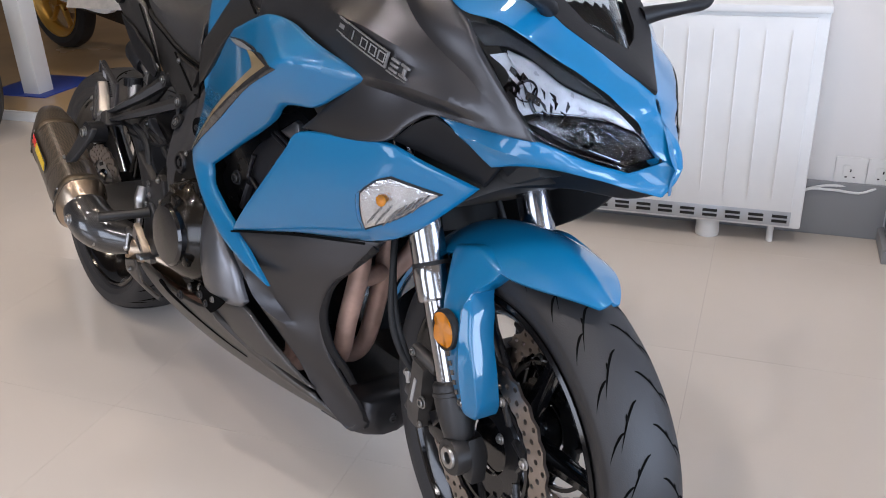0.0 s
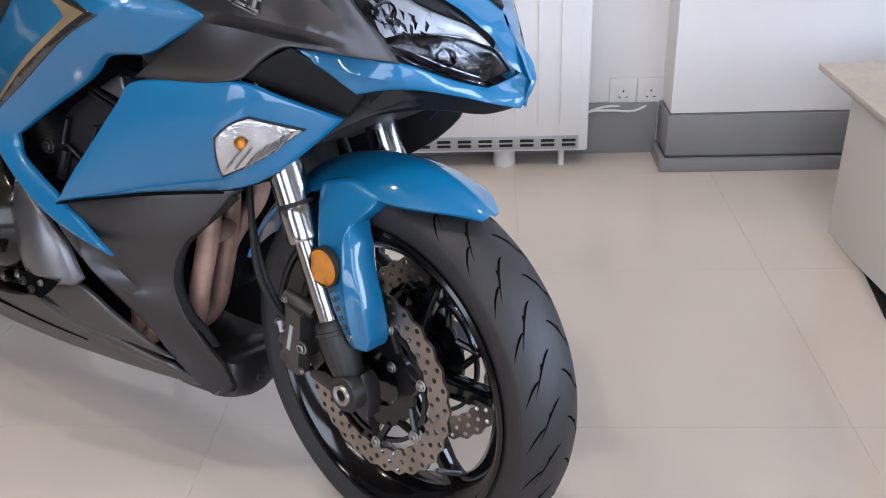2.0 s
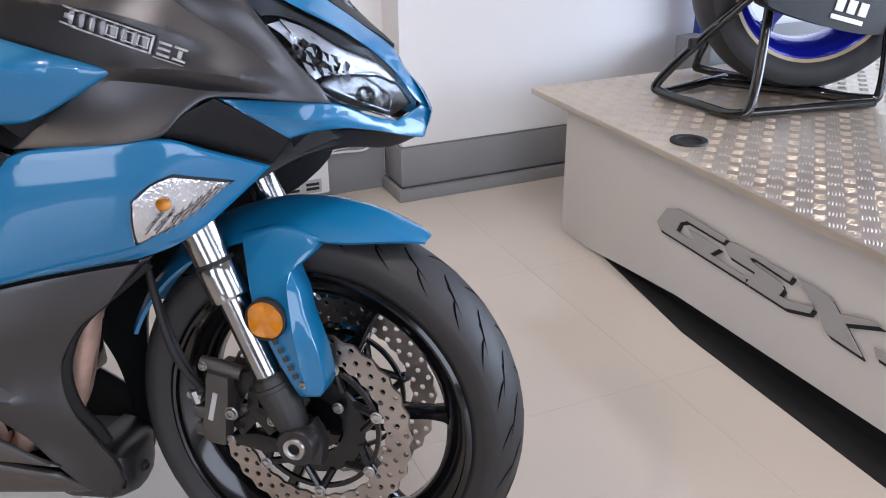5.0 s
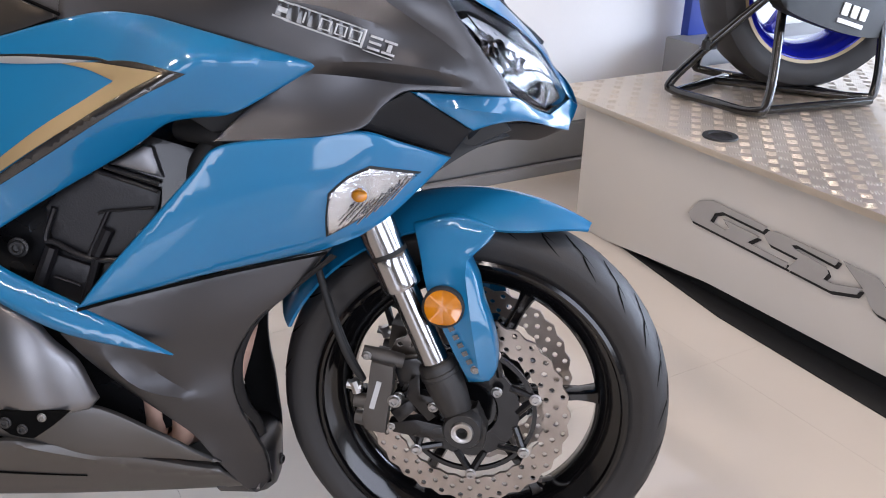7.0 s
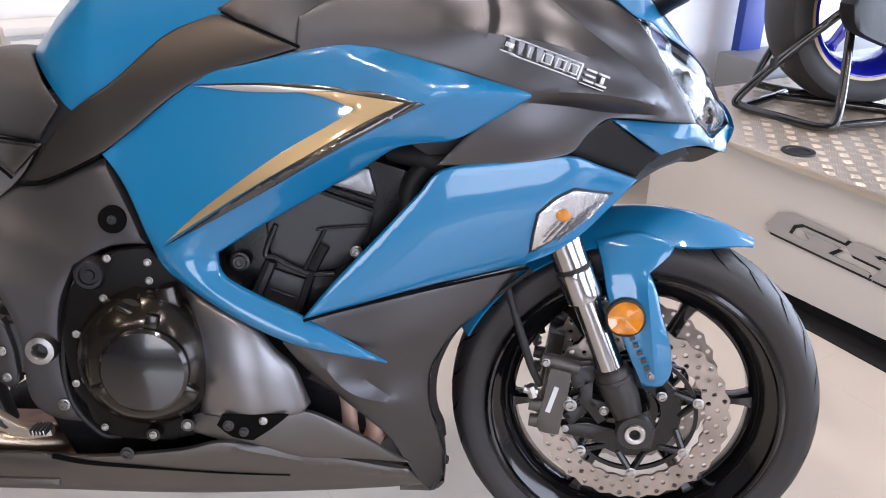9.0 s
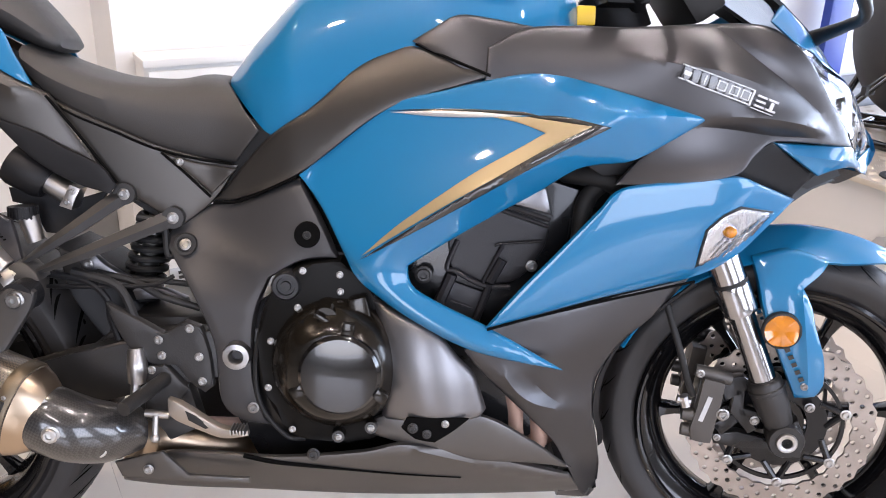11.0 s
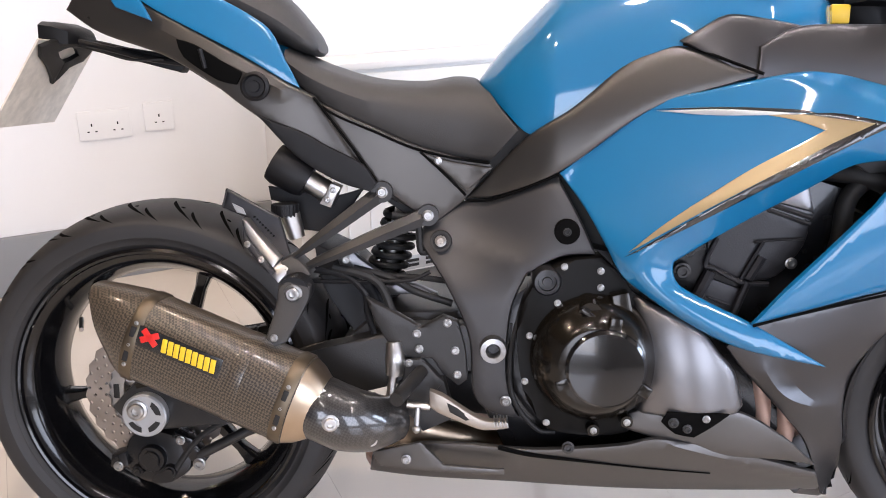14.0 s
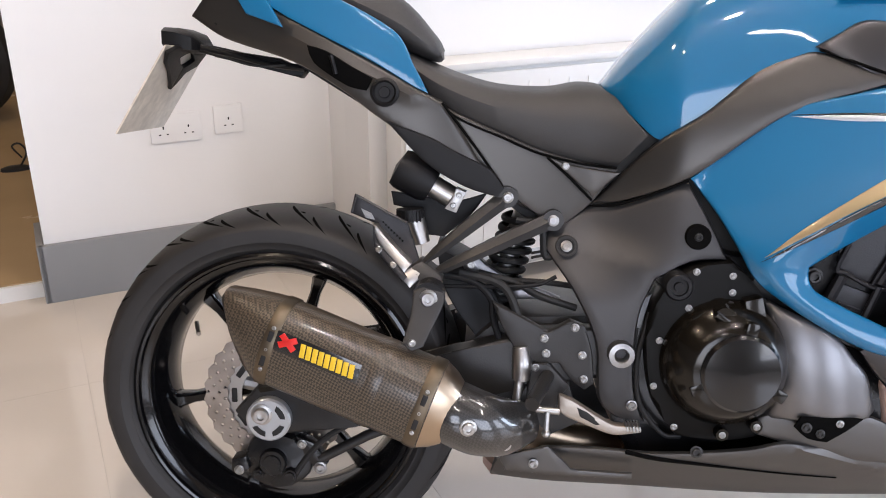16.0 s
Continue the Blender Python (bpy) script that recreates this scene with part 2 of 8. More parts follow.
def bolts(name, spots, parent, axis=(0, -1, 0), material=None):
    """Socket head bolts of one shape: spots of (x, y, z, radius)."""
    for x, y, z, r in spots:
        bm = NB()
        lathe(bm, [(1.3, 0.1), (1.32, -0.12), (1.12, -0.2), (1.0, -0.22), (0.98, -0.62), (0.85, -0.75), (0.52, -0.75), (0.48, -0.35), (0.0, -0.3)], (0, 0, 0), 18, closed=False)
        q = Vector(axis).to_track_quat("-Y", "Z").to_matrix().to_4x4()
        bmesh.ops.transform(bm, matrix=Matrix.Translation((x, y, z)) @ q @ Matrix.Scale(r * 0.76, 4), verts=bm.verts)
        part(name, bm, material or BOLT, parent)


def thing(name, bm, material, m, label, category, group="", kind="", smooth=38):
    ob = new(name, finish(bm, name, material, smooth))
    ob.matrix_world = m
    return tagged(ob, label, category, group, kind)


def empty(name, m, label, category, group="", kind=""):
    ob = new(name)
    ob.empty_display_size = 0.1
    ob.matrix_world = m
    return tagged(ob, label, category, group, kind)


def box(bm, c, s, rot=None, bevel=0.0):
    r = bmesh.ops.create_cube(bm, size=1.0)
    vs = r["verts"]
    m = Matrix.Translation(c) @ (rot.to_4x4() if rot else Matrix()) @ Matrix.Diagonal((*s, 1))
    bmesh.ops.transform(bm, matrix=m, verts=vs)
    if bevel:
        es = list({e for v in vs for e in v.link_edges})
        bmesh.ops.bevel(bm, geom=es, offset=bevel, segments=2, affect="EDGES", profile=0.6)
    return bm


def cyl(bm, p0, p1, r0, r1=None, seg=24, cap=True):
    p0, p1 = Vector(p0), Vector(p1)
    d = p1 - p0
    r1 = r0 if r1 is None else r1
    m = Matrix.Translation((p0 + p1) / 2) @ d.to_track_quat("Z", "Y").to_matrix().to_4x4()
    bmesh.ops.create_cone(bm, cap_ends=cap, segments=seg, radius1=r0, radius2=r1, depth=d.length, matrix=m)
    return bm


def spline(pts, n=8):
    """Points on a smooth line through pts."""
    P = [Vector(p) for p in pts]
    P = [2 * P[0] - P[1]] + P + [2 * P[-1] - P[-2]]
    out = []
    for i in range(1, len(P) - 2):
        a, b, c, d = P[i - 1:i + 3]
        for k in range(n):
            t = k / n
            out.append(0.5 * (2 * b + (c - a) * t + (2 * a - 5 * b + 4 * c - d) * t * t + (3 * b - a - 3 * c + d) * t ** 3))
    out.append(P[-2])
    return out


def tube(bm, pts, r, seg=10, n=6, smooth=True, closed=False):
    """A pipe along pts; r is one radius or one for each point."""
    P = spline(pts, n) if smooth else [Vector(p) for p in pts]
    N = len(P)
    rad = [r] * N if not isinstance(r, (list, tuple)) else [float(np.interp(i / (N - 1), np.linspace(0, 1, len(r)), r)) for i in range(N)]
    rings, up = [], None
    for i, p in enumerate(P):
        d = (P[min(i + 1, N - 1)] - P[max(i - 1, 0)]).normalized()
        if up is None:
            up = d.orthogonal().normalized()
        up = (up - d * up.dot(d)).normalized()
        side = d.cross(up)
        rings.append([bm.verts.new(p + rad[i] * (math.cos(a) * up + math.sin(a) * side)) for a in [2 * math.pi * k / seg for k in range(seg)]])
    for a, b in zip(rings, rings[1:]):
        for k in range(seg):
            bm.faces.new((a[k], a[(k + 1) % seg], b[(k + 1) % seg], b[k]))
    bm.faces.new(rings[0][::-1])
    bm.faces.new(rings[-1])
    return bm


def lathe(bm, profile, c=(0, 0, 0), seg=64, closed=True):
    """Turn a profile of (radius, y) round the y axis through c."""
    c = Vector(c)
    rings = [[bm.verts.new(c + Vector((r * math.cos(a), y, r * math.sin(a)))) for r, y in profile] for a in [2 * math.pi * k / seg for k in range(seg)]]
    n = len(profile)
    for i in range(seg):
        a, b = rings[i], rings[(i + 1) % seg]
        for k in range(n if closed else n - 1):
            bm.faces.new((a[k], a[(k + 1) % n], b[(k + 1) % n], b[k]))
    return bm


def loft(bm, loops, cap=True):
    rings = [[bm.verts.new(p) for p in lp] for lp in loops]
    n = len(rings[0])
    for a, b in zip(rings, rings[1:]):
        for k in range(n):
            bm.faces.new((a[k], a[(k + 1) % n], b[(k + 1) % n], b[k]))
    if cap:
        bm.faces.new(rings[0][::-1])
        bm.faces.new(rings[-1])
    return bm


def prism(bm, outline, y0, y1, bevel=0.0):
    """A plate of (x, z) outline between two depths."""
    a = [bm.verts.new((x, y0, z)) for x, z in outline]
    b = [bm.verts.new((x, y1, z)) for x, z in outline]
    fs = [bm.faces.new(a), bm.faces.new(b[::-1])]
    n = len(a)
    for k in range(n):
        fs.append(bm.faces.new((a[k], b[k], b[(k + 1) % n], a[(k + 1) % n])))
    if bevel:
        es = list({e for f in fs[:2] for e in f.edges})
        bmesh.ops.bevel(bm, geom=es, offset=bevel, segments=2, affect="EDGES", profile=0.6)
    return bm


def surface(ctrl, plain=True):
    """A sheet y(x, z) near control points (x, y, z): a gentle quadric, or a thin plate through them."""
    C = np.array(ctrl, float)
    X, y = C[:, [0, 2]], C[:, 1]
    n = len(C)
    if plain:
        o = X.mean(0)

        def terms(x, z):
            x, z = x - o[0], z - o[1]
            return [1.0 + 0 * x, x, z, 0.5 * x * x, 0.5 * x * z, 0.5 * z * z]
        A = np.array(terms(X[:, 0], X[:, 1])).T
        w = np.linalg.solve(A.T @ A + 2e-6 * np.eye(6), A.T @ y)
        return lambda x, z: float(np.dot(terms(x, z), w))

    def phi(d):
        return np.where(d > 1e-9, d * d * np.log(np.maximum(d, 1e-9)), 0)
    K = phi(np.linalg.norm(X[:, None] - X[None], axis=2)) + 2e-4 * np.eye(n)
    Q = np.hstack([np.ones((n, 1)), X])
    S = np.block([[K, Q], [Q.T, np.zeros((3, 3))]])
    w = np.linalg.lstsq(S, np.concatenate([y, np.zeros(3)]), rcond=None)[0]

    def f(x, z):
        q = np.array([[x, z]])
        return float(phi(np.linalg.norm(q[:, None] - X[None], axis=2))[0] @ w[:n] + w[n] + w[n + 1] * x + w[n + 2] * z)
    return f


def rounded(pts, step=0.01, corner=40):
    """The outline with short steps, bowed smoothly but for its sharp corners."""
    P = [Vector(p) for p in pts]
    n, out = len(P), []
    sharp = []
    for i in range(n):
        a, b = P[i] - P[i - 1], P[(i + 1) % n] - P[i]
        sharp.append(a.length < 1e-6 or b.length < 1e-6 or a.angle(b) > radians(corner))
    for i in range(n):
        b, c = P[i], P[(i + 1) % n]
        tb = (c - b) if sharp[i] else (c - P[i - 1]) / 2
        tc = (c - b) if sharp[(i + 1) % n] else (P[(i + 2) % n] - b) / 2
        L = (c - b).length
        lim = L * 1.2
        tb, tc = (tb.normalized() * min(tb.length, lim)), (tc.normalized() * min(tc.length, lim))
        k = max(1, int(L / step))
        for j in range(k):
            t = j / k
            h1, h2, h3, h4 = 2 * t ** 3 - 3 * t * t + 1, t ** 3 - 2 * t * t + t, -2 * t ** 3 + 3 * t * t, t ** 3 - t * t
            out.append(h1 * b + h2 * tb + h3 * c + h4 * tc)
    return out


import collections
from mathutils.bvhtree import BVHTree
from mathutils.geometry import delaunay_2d_cdt


def fold(ridges, x, z):
    """Height of the folds at a place; each fold is x0, z0, x1, z1, height, width above and, if it differs, width below."""
    total = 0.0
    for x0, z0, x1, z1, hgt, *wid in ridges:
        vx, vz, wx, wz = x1 - x0, z1 - z0, x - x0, z - z0
        t = min(max((vx * wx + vz * wz) / (vx * vx + vz * vz), 0), 1)
        over = (wz - t * vz) > (wx - t * vx) * vz / vx if abs(vx) > 1e-6 else True
        q = math.hypot(wx - t * vx, wz - t * vz) / (wid[0] if over else wid[-1])
        if q < 1:
            ends = min(1, 3.5 * t, 0.25 + 3 * (1 - t)) if len(wid) > 1 else 1
            total = max(total, hgt * ends * (1 - q) ** 1.5)
    return total


def panel(bm, outline, extra=(), thick=0.004, edge=0.005, step=0.011, ridges=(), mirror=None, lift=0.0, surf=None, corner=40, plain=True):
    """A bowed cowling sheet: outline points (x, y, z), extra points that bulge it, rounded rim, real thickness.
    ridges: (x0, z0, x1, z1, height, width) folds. mirror: also the other side, about that y."""
    f0 = surf or surface(list(outline) + list(extra), plain)
    R = rounded([(p[0], p[2]) for p in outline], step, corner)
    n = len(R)
    E = np.array([[p.x, p.y] for p in R])
    E2 = np.roll(E, -1, axis=0)

    def dist(q):
        d = E2 - E
        t = np.clip(((q - E) * d).sum(1) / np.maximum((d * d).sum(1), 1e-12), 0, 1)
        return np.sqrt((((E + t[:, None] * d) - q) ** 2).sum(1)).min()

    def inside(q):
        c = False
        for (x1, z1), (x2, z2) in zip(E, E2):
            if (z1 > q[1]) != (z2 > q[1]) and q[0] < (x2 - x1) * (q[1] - z1) / (z2 - z1) + x1:
                c = not c
        return c

    def f(x, z, d):
        y = f0(x, z) - lift
        y -= fold(ridges, x, z)
        if d < edge:
            y += edge * 0.8 * (1 - math.sqrt(max(0, 1 - (1 - d / edge) ** 2)))
        return y
    pts, dd = [tuple(e) for e in E], [0.0] * n
    area2 = float((E[:, 0] * E2[:, 1] - E2[:, 0] * E[:, 1]).sum())
    for i in range(n):
        tan = E2[i] - E[i - 1]
        tan = tan / max(np.linalg.norm(tan), 1e-9)
        nin = np.array([-tan[1], tan[0]]) * (1 if area2 > 0 else -1)
        for k in (0.3, 1.0):
            q = E[i] + nin * edge * k
            if inside(q) and dist(q) > edge * k * 0.8:
                pts.append(tuple(q))
                dd.append(edge * k)
    crest, crest_at = [], []
    chain = []
    for x0, z0, x1, z1, *_ in ridges:
        k = max(1, round(math.hypot(x1 - x0, z1 - z0) / (step * 0.8)))
        last = None
        for j in range(k + 1):
            q = np.array([x0 + (x1 - x0) * j / k, z0 + (z1 - z0) * j / k])
            d = dist(q) if inside(q) else 0
            near = [i for i, c in zip(crest_at, crest) if math.hypot(*(q - c)) < step * 0.12]
            if near:
                if last is not None and last != near[0]:
                    chain.append((last, near[0]))
                last = near[0]
            elif d > edge * 1.3:
                pts.append(tuple(q))
                dd.append(d)
                if last is not None:
                    chain.append((last, len(pts) - 1))
                last = len(pts) - 1
                crest.append(q)
                crest_at.append(last)
            else:
                last = None
    C_ = np.array(crest) if crest else None
    lo, hi = E.min(0), E.max(0)
    row = 0
    z = lo[1]
    while z < hi[1]:
        x = lo[0] + (row % 2) * step / 2
        while x < hi[0]:
            q = np.array([x, z])
            if inside(q):
                d = dist(q)
                if d > edge + step * 0.45 and (C_ is None or np.hypot(*(C_ - q).T).min() > step * 0.55):
                    pts.append((x, z))
                    dd.append(d)
            x += step
        z += step * 0.87
        row += 1
    vs, es, fs, *_ = delaunay_2d_cdt([Vector(p) for p in pts], [(i, (i + 1) % n) for i in range(n)] + chain, [], 1, 1e-6)
    d2 = {(round(p[0], 5), round(p[1], 5)): d for p, d in zip(pts, dd)}
    P3 = []
    for v in vs:
        d = d2.get((round(v.x, 5), round(v.y, 5)))
        P3.append((v.x, f(v.x, v.y, d if d is not None else dist(np.array(v))), v.y))
    rim = {}
    for t3 in fs:
        for k in range(len(t3)):
            e = (t3[k], t3[(k + 1) % len(t3)])
            key = tuple(sorted(e))
            rim[key] = None if key in rim else e
    for flip in ([False, True] if mirror is not None else [False]):
        s = (lambda p, o: (p[0], 2 * mirror - p[1] - o, p[2])) if flip else (lambda p, o: (p[0], p[1] + o, p[2]))
        A = [bm.verts.new(s(p, 0)) for p in P3]
        B = [bm.verts.new(s(p, thick)) for p in P3]
        for t3 in fs:
            bm.faces.new([A[i] for i in t3])
            bm.faces.new([B[i] for i in reversed(t3)])
        for e in rim.values():
            if e:
                bm.faces.new((A[e[1]], A[e[0]], B[e[0]], B[e[1]]))
    return bm


def creased(points, *chains):
    """Mesh lines along the creases of a cage."""
    out = []
    for chain in chains:
        c = [Vector(points[n]) for n in chain.split()]
        c = [c[0] * 2 - c[1]] + c + [c[-1] * 2 - c[-2]]
        way = []
        for i in range(len(c) - 3):
            for k in range(5):
                t = k / 5
                w = ((1 - t) ** 3, 3 * t ** 3 - 6 * t * t + 4, -3 * t ** 3 + 3 * t * t + 3 * t + 1, t ** 3)
                way.append(sum((p * v / 6 for p, v in zip(c[i:i + 4], w)), Vector()))
        way.append(c[-2])
        out += [(a.x, a.z, b.x, b.z, 0.0, 0.01) for a, b in zip(way, way[1:])]
    return out


def cage(points, polys, creases, level=4):
    """A sheet y(x, z) over a creased control cage: named points, polygons of names, and chains of (names, sharpness)."""
    names = list(points)
    me = bpy.data.meshes.new("cage")
    me.from_pydata([points[n] for n in names], [], [[names.index(n) for n in p.split()] for p in polys])
    at = {tuple(sorted(e.vertices)): e.index for e in me.edges}
    count = collections.Counter(k for p in me.polygons for k in p.edge_keys)
    sharp = [1.0 if count[tuple(sorted(e.vertices))] == 1 else 0.0 for e in me.edges]
    for chain, value in creases:
        chain = [names.index(n) for n in chain.split()]
        for a, b in zip(chain, chain[1:]):
            sharp[at[tuple(sorted((a, b)))]] = value
    me.attributes.new("crease_edge", "FLOAT", "EDGE").data.foreach_set("value", sharp)
    ob = new("cage", me)
    mod = ob.modifiers.new("smooth", "SUBSURF")
    mod.levels = level
    deps = bpy.context.evaluated_depsgraph_get()
    deps.update()
    tree = BVHTree.FromObject(ob, deps)
    bpy.data.objects.remove(ob)
    bpy.data.meshes.remove(me)

    def f(x, z):
        hit = tree.ray_cast(Vector((x, -1, z)), Vector((0, 1, 0)))[0]
        if hit is None:
            p = tree.find_nearest(Vector((x, -0.2, z)))[0]
            for _ in range(3):
                p = tree.find_nearest(Vector((x, p.y, z)))[0]
            hit = p
        return hit.y
    return f


def NB():
    return bmesh.new()


# ---- the motorcycle ----
LEAN_M = pose(0, -0.05, 0, 0, 0, -1.7) @ pose(0, 0, 0, -11, 0, 0)
bike = empty("motorcycle", LEAN_M, "blue and satin grey sports touring motorcycle leaning on its stand", "motorcycle")
FA = Vector((-0.035, 0, 0.30))
AXIS = Vector((-0.4147, 0, 0.91)).normalized()
STEER = Matrix.Translation(FA) @ Matrix.Rotation(radians(-11.3), 4, AXIS) @ Matrix.Translation(-FA)


def steered(bm):
    bmesh.ops.transform(bm, matrix=STEER, verts=bm.verts)
    return bm


def tyre_at(R, rl, half, a, w, lift=0.0):
    """A place on the tread: a round the wheel, w across from -1 to 1."""
    y = half * math.sin(w * 1.45) / math.sin(1.45)
    r = R - (R - rl) * 0.42 * (1 - math.cos(w * 1.45)) / (1 - math.cos(1.45))
    return Vector(((r + lift * math.cos(w * 1.2)) * math.cos(a), y + lift * math.sin(w * 1.2), (r + lift * math.cos(w * 1.2)) * math.sin(a)))


def tyre(bm, c, R, rl, half, seg=180):
    """A road tyre; R: radius, rl: rim lip, half: half width."""
    c = Vector(c)
    side = [(rl - 0.012, 0.7), (rl - 0.004, 0.8), (rl + 0.006, 0.88), (rl + 0.008, 0.905), (rl + 0.012, 0.91), (rl + (R - rl) * 0.29, 0.99)]
    rings = []
    for i in range(seg):
        a = 2 * math.pi * i / seg
        d = Vector((math.cos(a), 0, math.sin(a)))
        lp = [c + d * r + Vector((0, -half * f, 0)) for r, f in side]
        lp += [c + tyre_at(R, rl, half, a, -1 + k / 16) for k in range(33)]
        lp += [c + d * r + Vector((0, half * f, 0)) for r, f in reversed(side)]
        rings.append([bm.verts.new(p) for p in lp])
    for i in range(seg):
        a, b = rings[i], rings[(i + 1) % seg]
        for k in range(len(a) - 1):
            bm.faces.new((a[k], a[k + 1], b[k + 1], b[k]))
    return bm


def tread(bm, c, R, rl, half, count, sgn, rows):
    """Sickle grooves: thin sunk-looking strips that taper at both ends; rows of (w0, w1, sweep, shift, width)."""
    c = Vector(c)
    for k in range(count):
        for s in (-1, 1):
            for w0, w1, sweep, shift, wid in rows:
                left, right = [], []
                for j in range(9):
                    t = j / 8
                    w = s * (w0 + (w1 - w0) * t)
                    a = 2 * math.pi * (k + shift + (0.5 if s > 0 else 0)) / count + sgn * sweep * t ** 1.5
                    h = wid / 2 * min(1, 0.25 + 3.2 * t, 0.12 + 2.6 * (1 - t)) / R
                    left.append(bm.verts.new(c + tyre_at(R, rl, half, a - h, w, 0.0005)))
                    right.append(bm.verts.new(c + tyre_at(R, rl, half, a + h, w, 0.0005)))
                for j in range(8):
                    bm.faces.new((left[j], left[j + 1], right[j + 1], right[j]))
    return bm


def rim(bm, c, rl, half, hub, spokes, a0, w0=0.03, w1=0.02):
    c = Vector(c)
    h = half
    out_ = [(rl + 0.001, -h - 0.004), (rl - 0.004, -h - 0.0065), (rl - 0.008, -h - 0.005), (rl - 0.0105, -h + 0.001), (rl - 0.018, -h + 0.005), (rl - 0.025, -h + 0.011), (rl - 0.032, -h * 0.68), (rl - 0.039, -h * 0.5), (rl - 0.046, -h * 0.3)]
    prof = [(rl, -h)] + out_ + [(r, -y) for r, y in reversed(out_)] + [(rl, h), (rl - 0.016, h - 0.012), (rl - 0.026, h * 0.5), (rl - 0.03, 0), (rl - 0.026, -h * 0.5), (rl - 0.016, -h + 0.012)]
    lathe(bm, prof, c, 96)
    cyl(bm, c + Vector((0, -hub[1], 0)), c + Vector((0, hub[1], 0)), hub[0], seg=32)
    for k in range(spokes):
        a = a0 + 2 * math.pi * k / spokes
        d, s = Vector((math.cos(a), 0, math.sin(a))), Vector((-math.sin(a), 0, math.cos(a)))
        loops = []
        for r, w, t in ((hub[0] * 0.8, w0, 0.045), (rl * 0.4, (w0 + w1) / 2 * 0.85, 0.036), (rl * 0.7, w1 * 0.9, 0.03), (rl - 0.05, w1 * 1.3, 0.034), (rl - 0.04, w1 * 2.1, 0.04)):
            q = c + d * r
            loops.append([q + s * (w / 2 * x) + Vector((0, t / 2 * y, 0)) for x, y in ((-1, -0.6), (-0.6, -1), (0.6, -1), (1, -0.6), (1, 0.6), (0.6, 1), (-0.6, 1), (-1, 0.6))])
        loft(bm, loops)
    return bm


def drilled_disc(bm, c, ri, ro, y, thick, rows=4, cols=70, petals=35, hole=0.0031):
    """A wavy brake disc with drilled holes."""
    cx, cy, cz = c
    dr = (ro - ri) / rows

    def edge_r(r, a):
        return r + (0.0026 * math.sin(petals * a) if r > ro - 1e-6 else (0.0018 * math.sin(petals * a) if r < ri + 1e-6 else 0))
    for sgn, yy in ((-1, y - thick / 2), (1, y + thick / 2)):
        for i in range(rows):
            r0, r1 = ri + i * dr, ri + (i + 1) * dr
            for j in range(cols):
                a0, a1 = 2 * math.pi * j / cols, 2 * math.pi * (j + 1) / cols
                am, rm = (a0 + a1) / 2, (r0 + r1) / 2
                outer = [(r0, a0), (r0, am), (r0, a1), (rm, a1), (r1, a1), (r1, am), (r1, a0), (rm, a0)]
                O = [bm.verts.new((cx + edge_r(r, a) * math.cos(a), yy, cz + edge_r(r, a) * math.sin(a))) for r, a in outer]
                if (j + i) % 2 == 0:
                    hc = (cx + rm * math.cos(am), cz + rm * math.sin(am))
                    H = []
                    for r, a in outer:
                        dx, dz = cx + r * math.cos(a) - hc[0], cz + r * math.sin(a) - hc[1]
                        l = math.hypot(dx, dz)
                        H.append((hc[0] + dx / l * hole, hc[1] + dz / l * hole))
                    I = [bm.verts.new((x, yy, z)) for x, z in H]
                    J = [bm.verts.new((x, y, z)) for x, z in H]
                    for k in range(8):
                        k2 = (k + 1) % 8
                        bm.faces.new((O[k], O[k2], I[k2], I[k]))
                        bm.faces.new((I[k], I[k2], J[k2], J[k]))
                else:
                    bm.faces.new(O)
    for r in (ri, ro):
        for j in range(cols * 2):
            a0, a1 = math.pi * j / cols, math.pi * (j + 1) / cols
            q = [(edge_r(r, a) * math.cos(a) + cx, yy, edge_r(r, a) * math.sin(a) + cz) for a, yy in ((a0, y - thick / 2), (a1, y - thick / 2), (a1, y + thick / 2), (a0, y + thick / 2))]
            bm.faces.new([bm.verts.new(p) for p in q])
    bmesh.ops.remove_doubles(bm, verts=bm.verts, dist=1e-5)
    return bm


# front wheel, turned with the fork
FC = (0.022, 0.0, 0.304)
front = part("front_wheel", steered(rim(NB(), FC, 0.236, 0.05, (0.042, 0.05), 6, radians(5), 0.03, 0.018)), RIMBLK, bike, "gloss black cast front wheel with six spokes", split="spoke")
ftyre = part("tyre", steered(tyre(NB(), FC, 0.298, 0.236, 0.059)), RUBBER, front, "black road tyre with sickle grooves")
TREAD = [(0.08, 0.56, 0.19, 0.0, 0.0055), (0.42, 0.84, 0.12, 0.5, 0.005), (0.3, 0.36, 0.03, 0.78, 0.007)]
tagged(part("tread_groove", steered(tread(NB(), FC, 0.298, 0.236, 0.059, 28, -1, TREAD)), GROOVE, ftyre), kind="stuff")
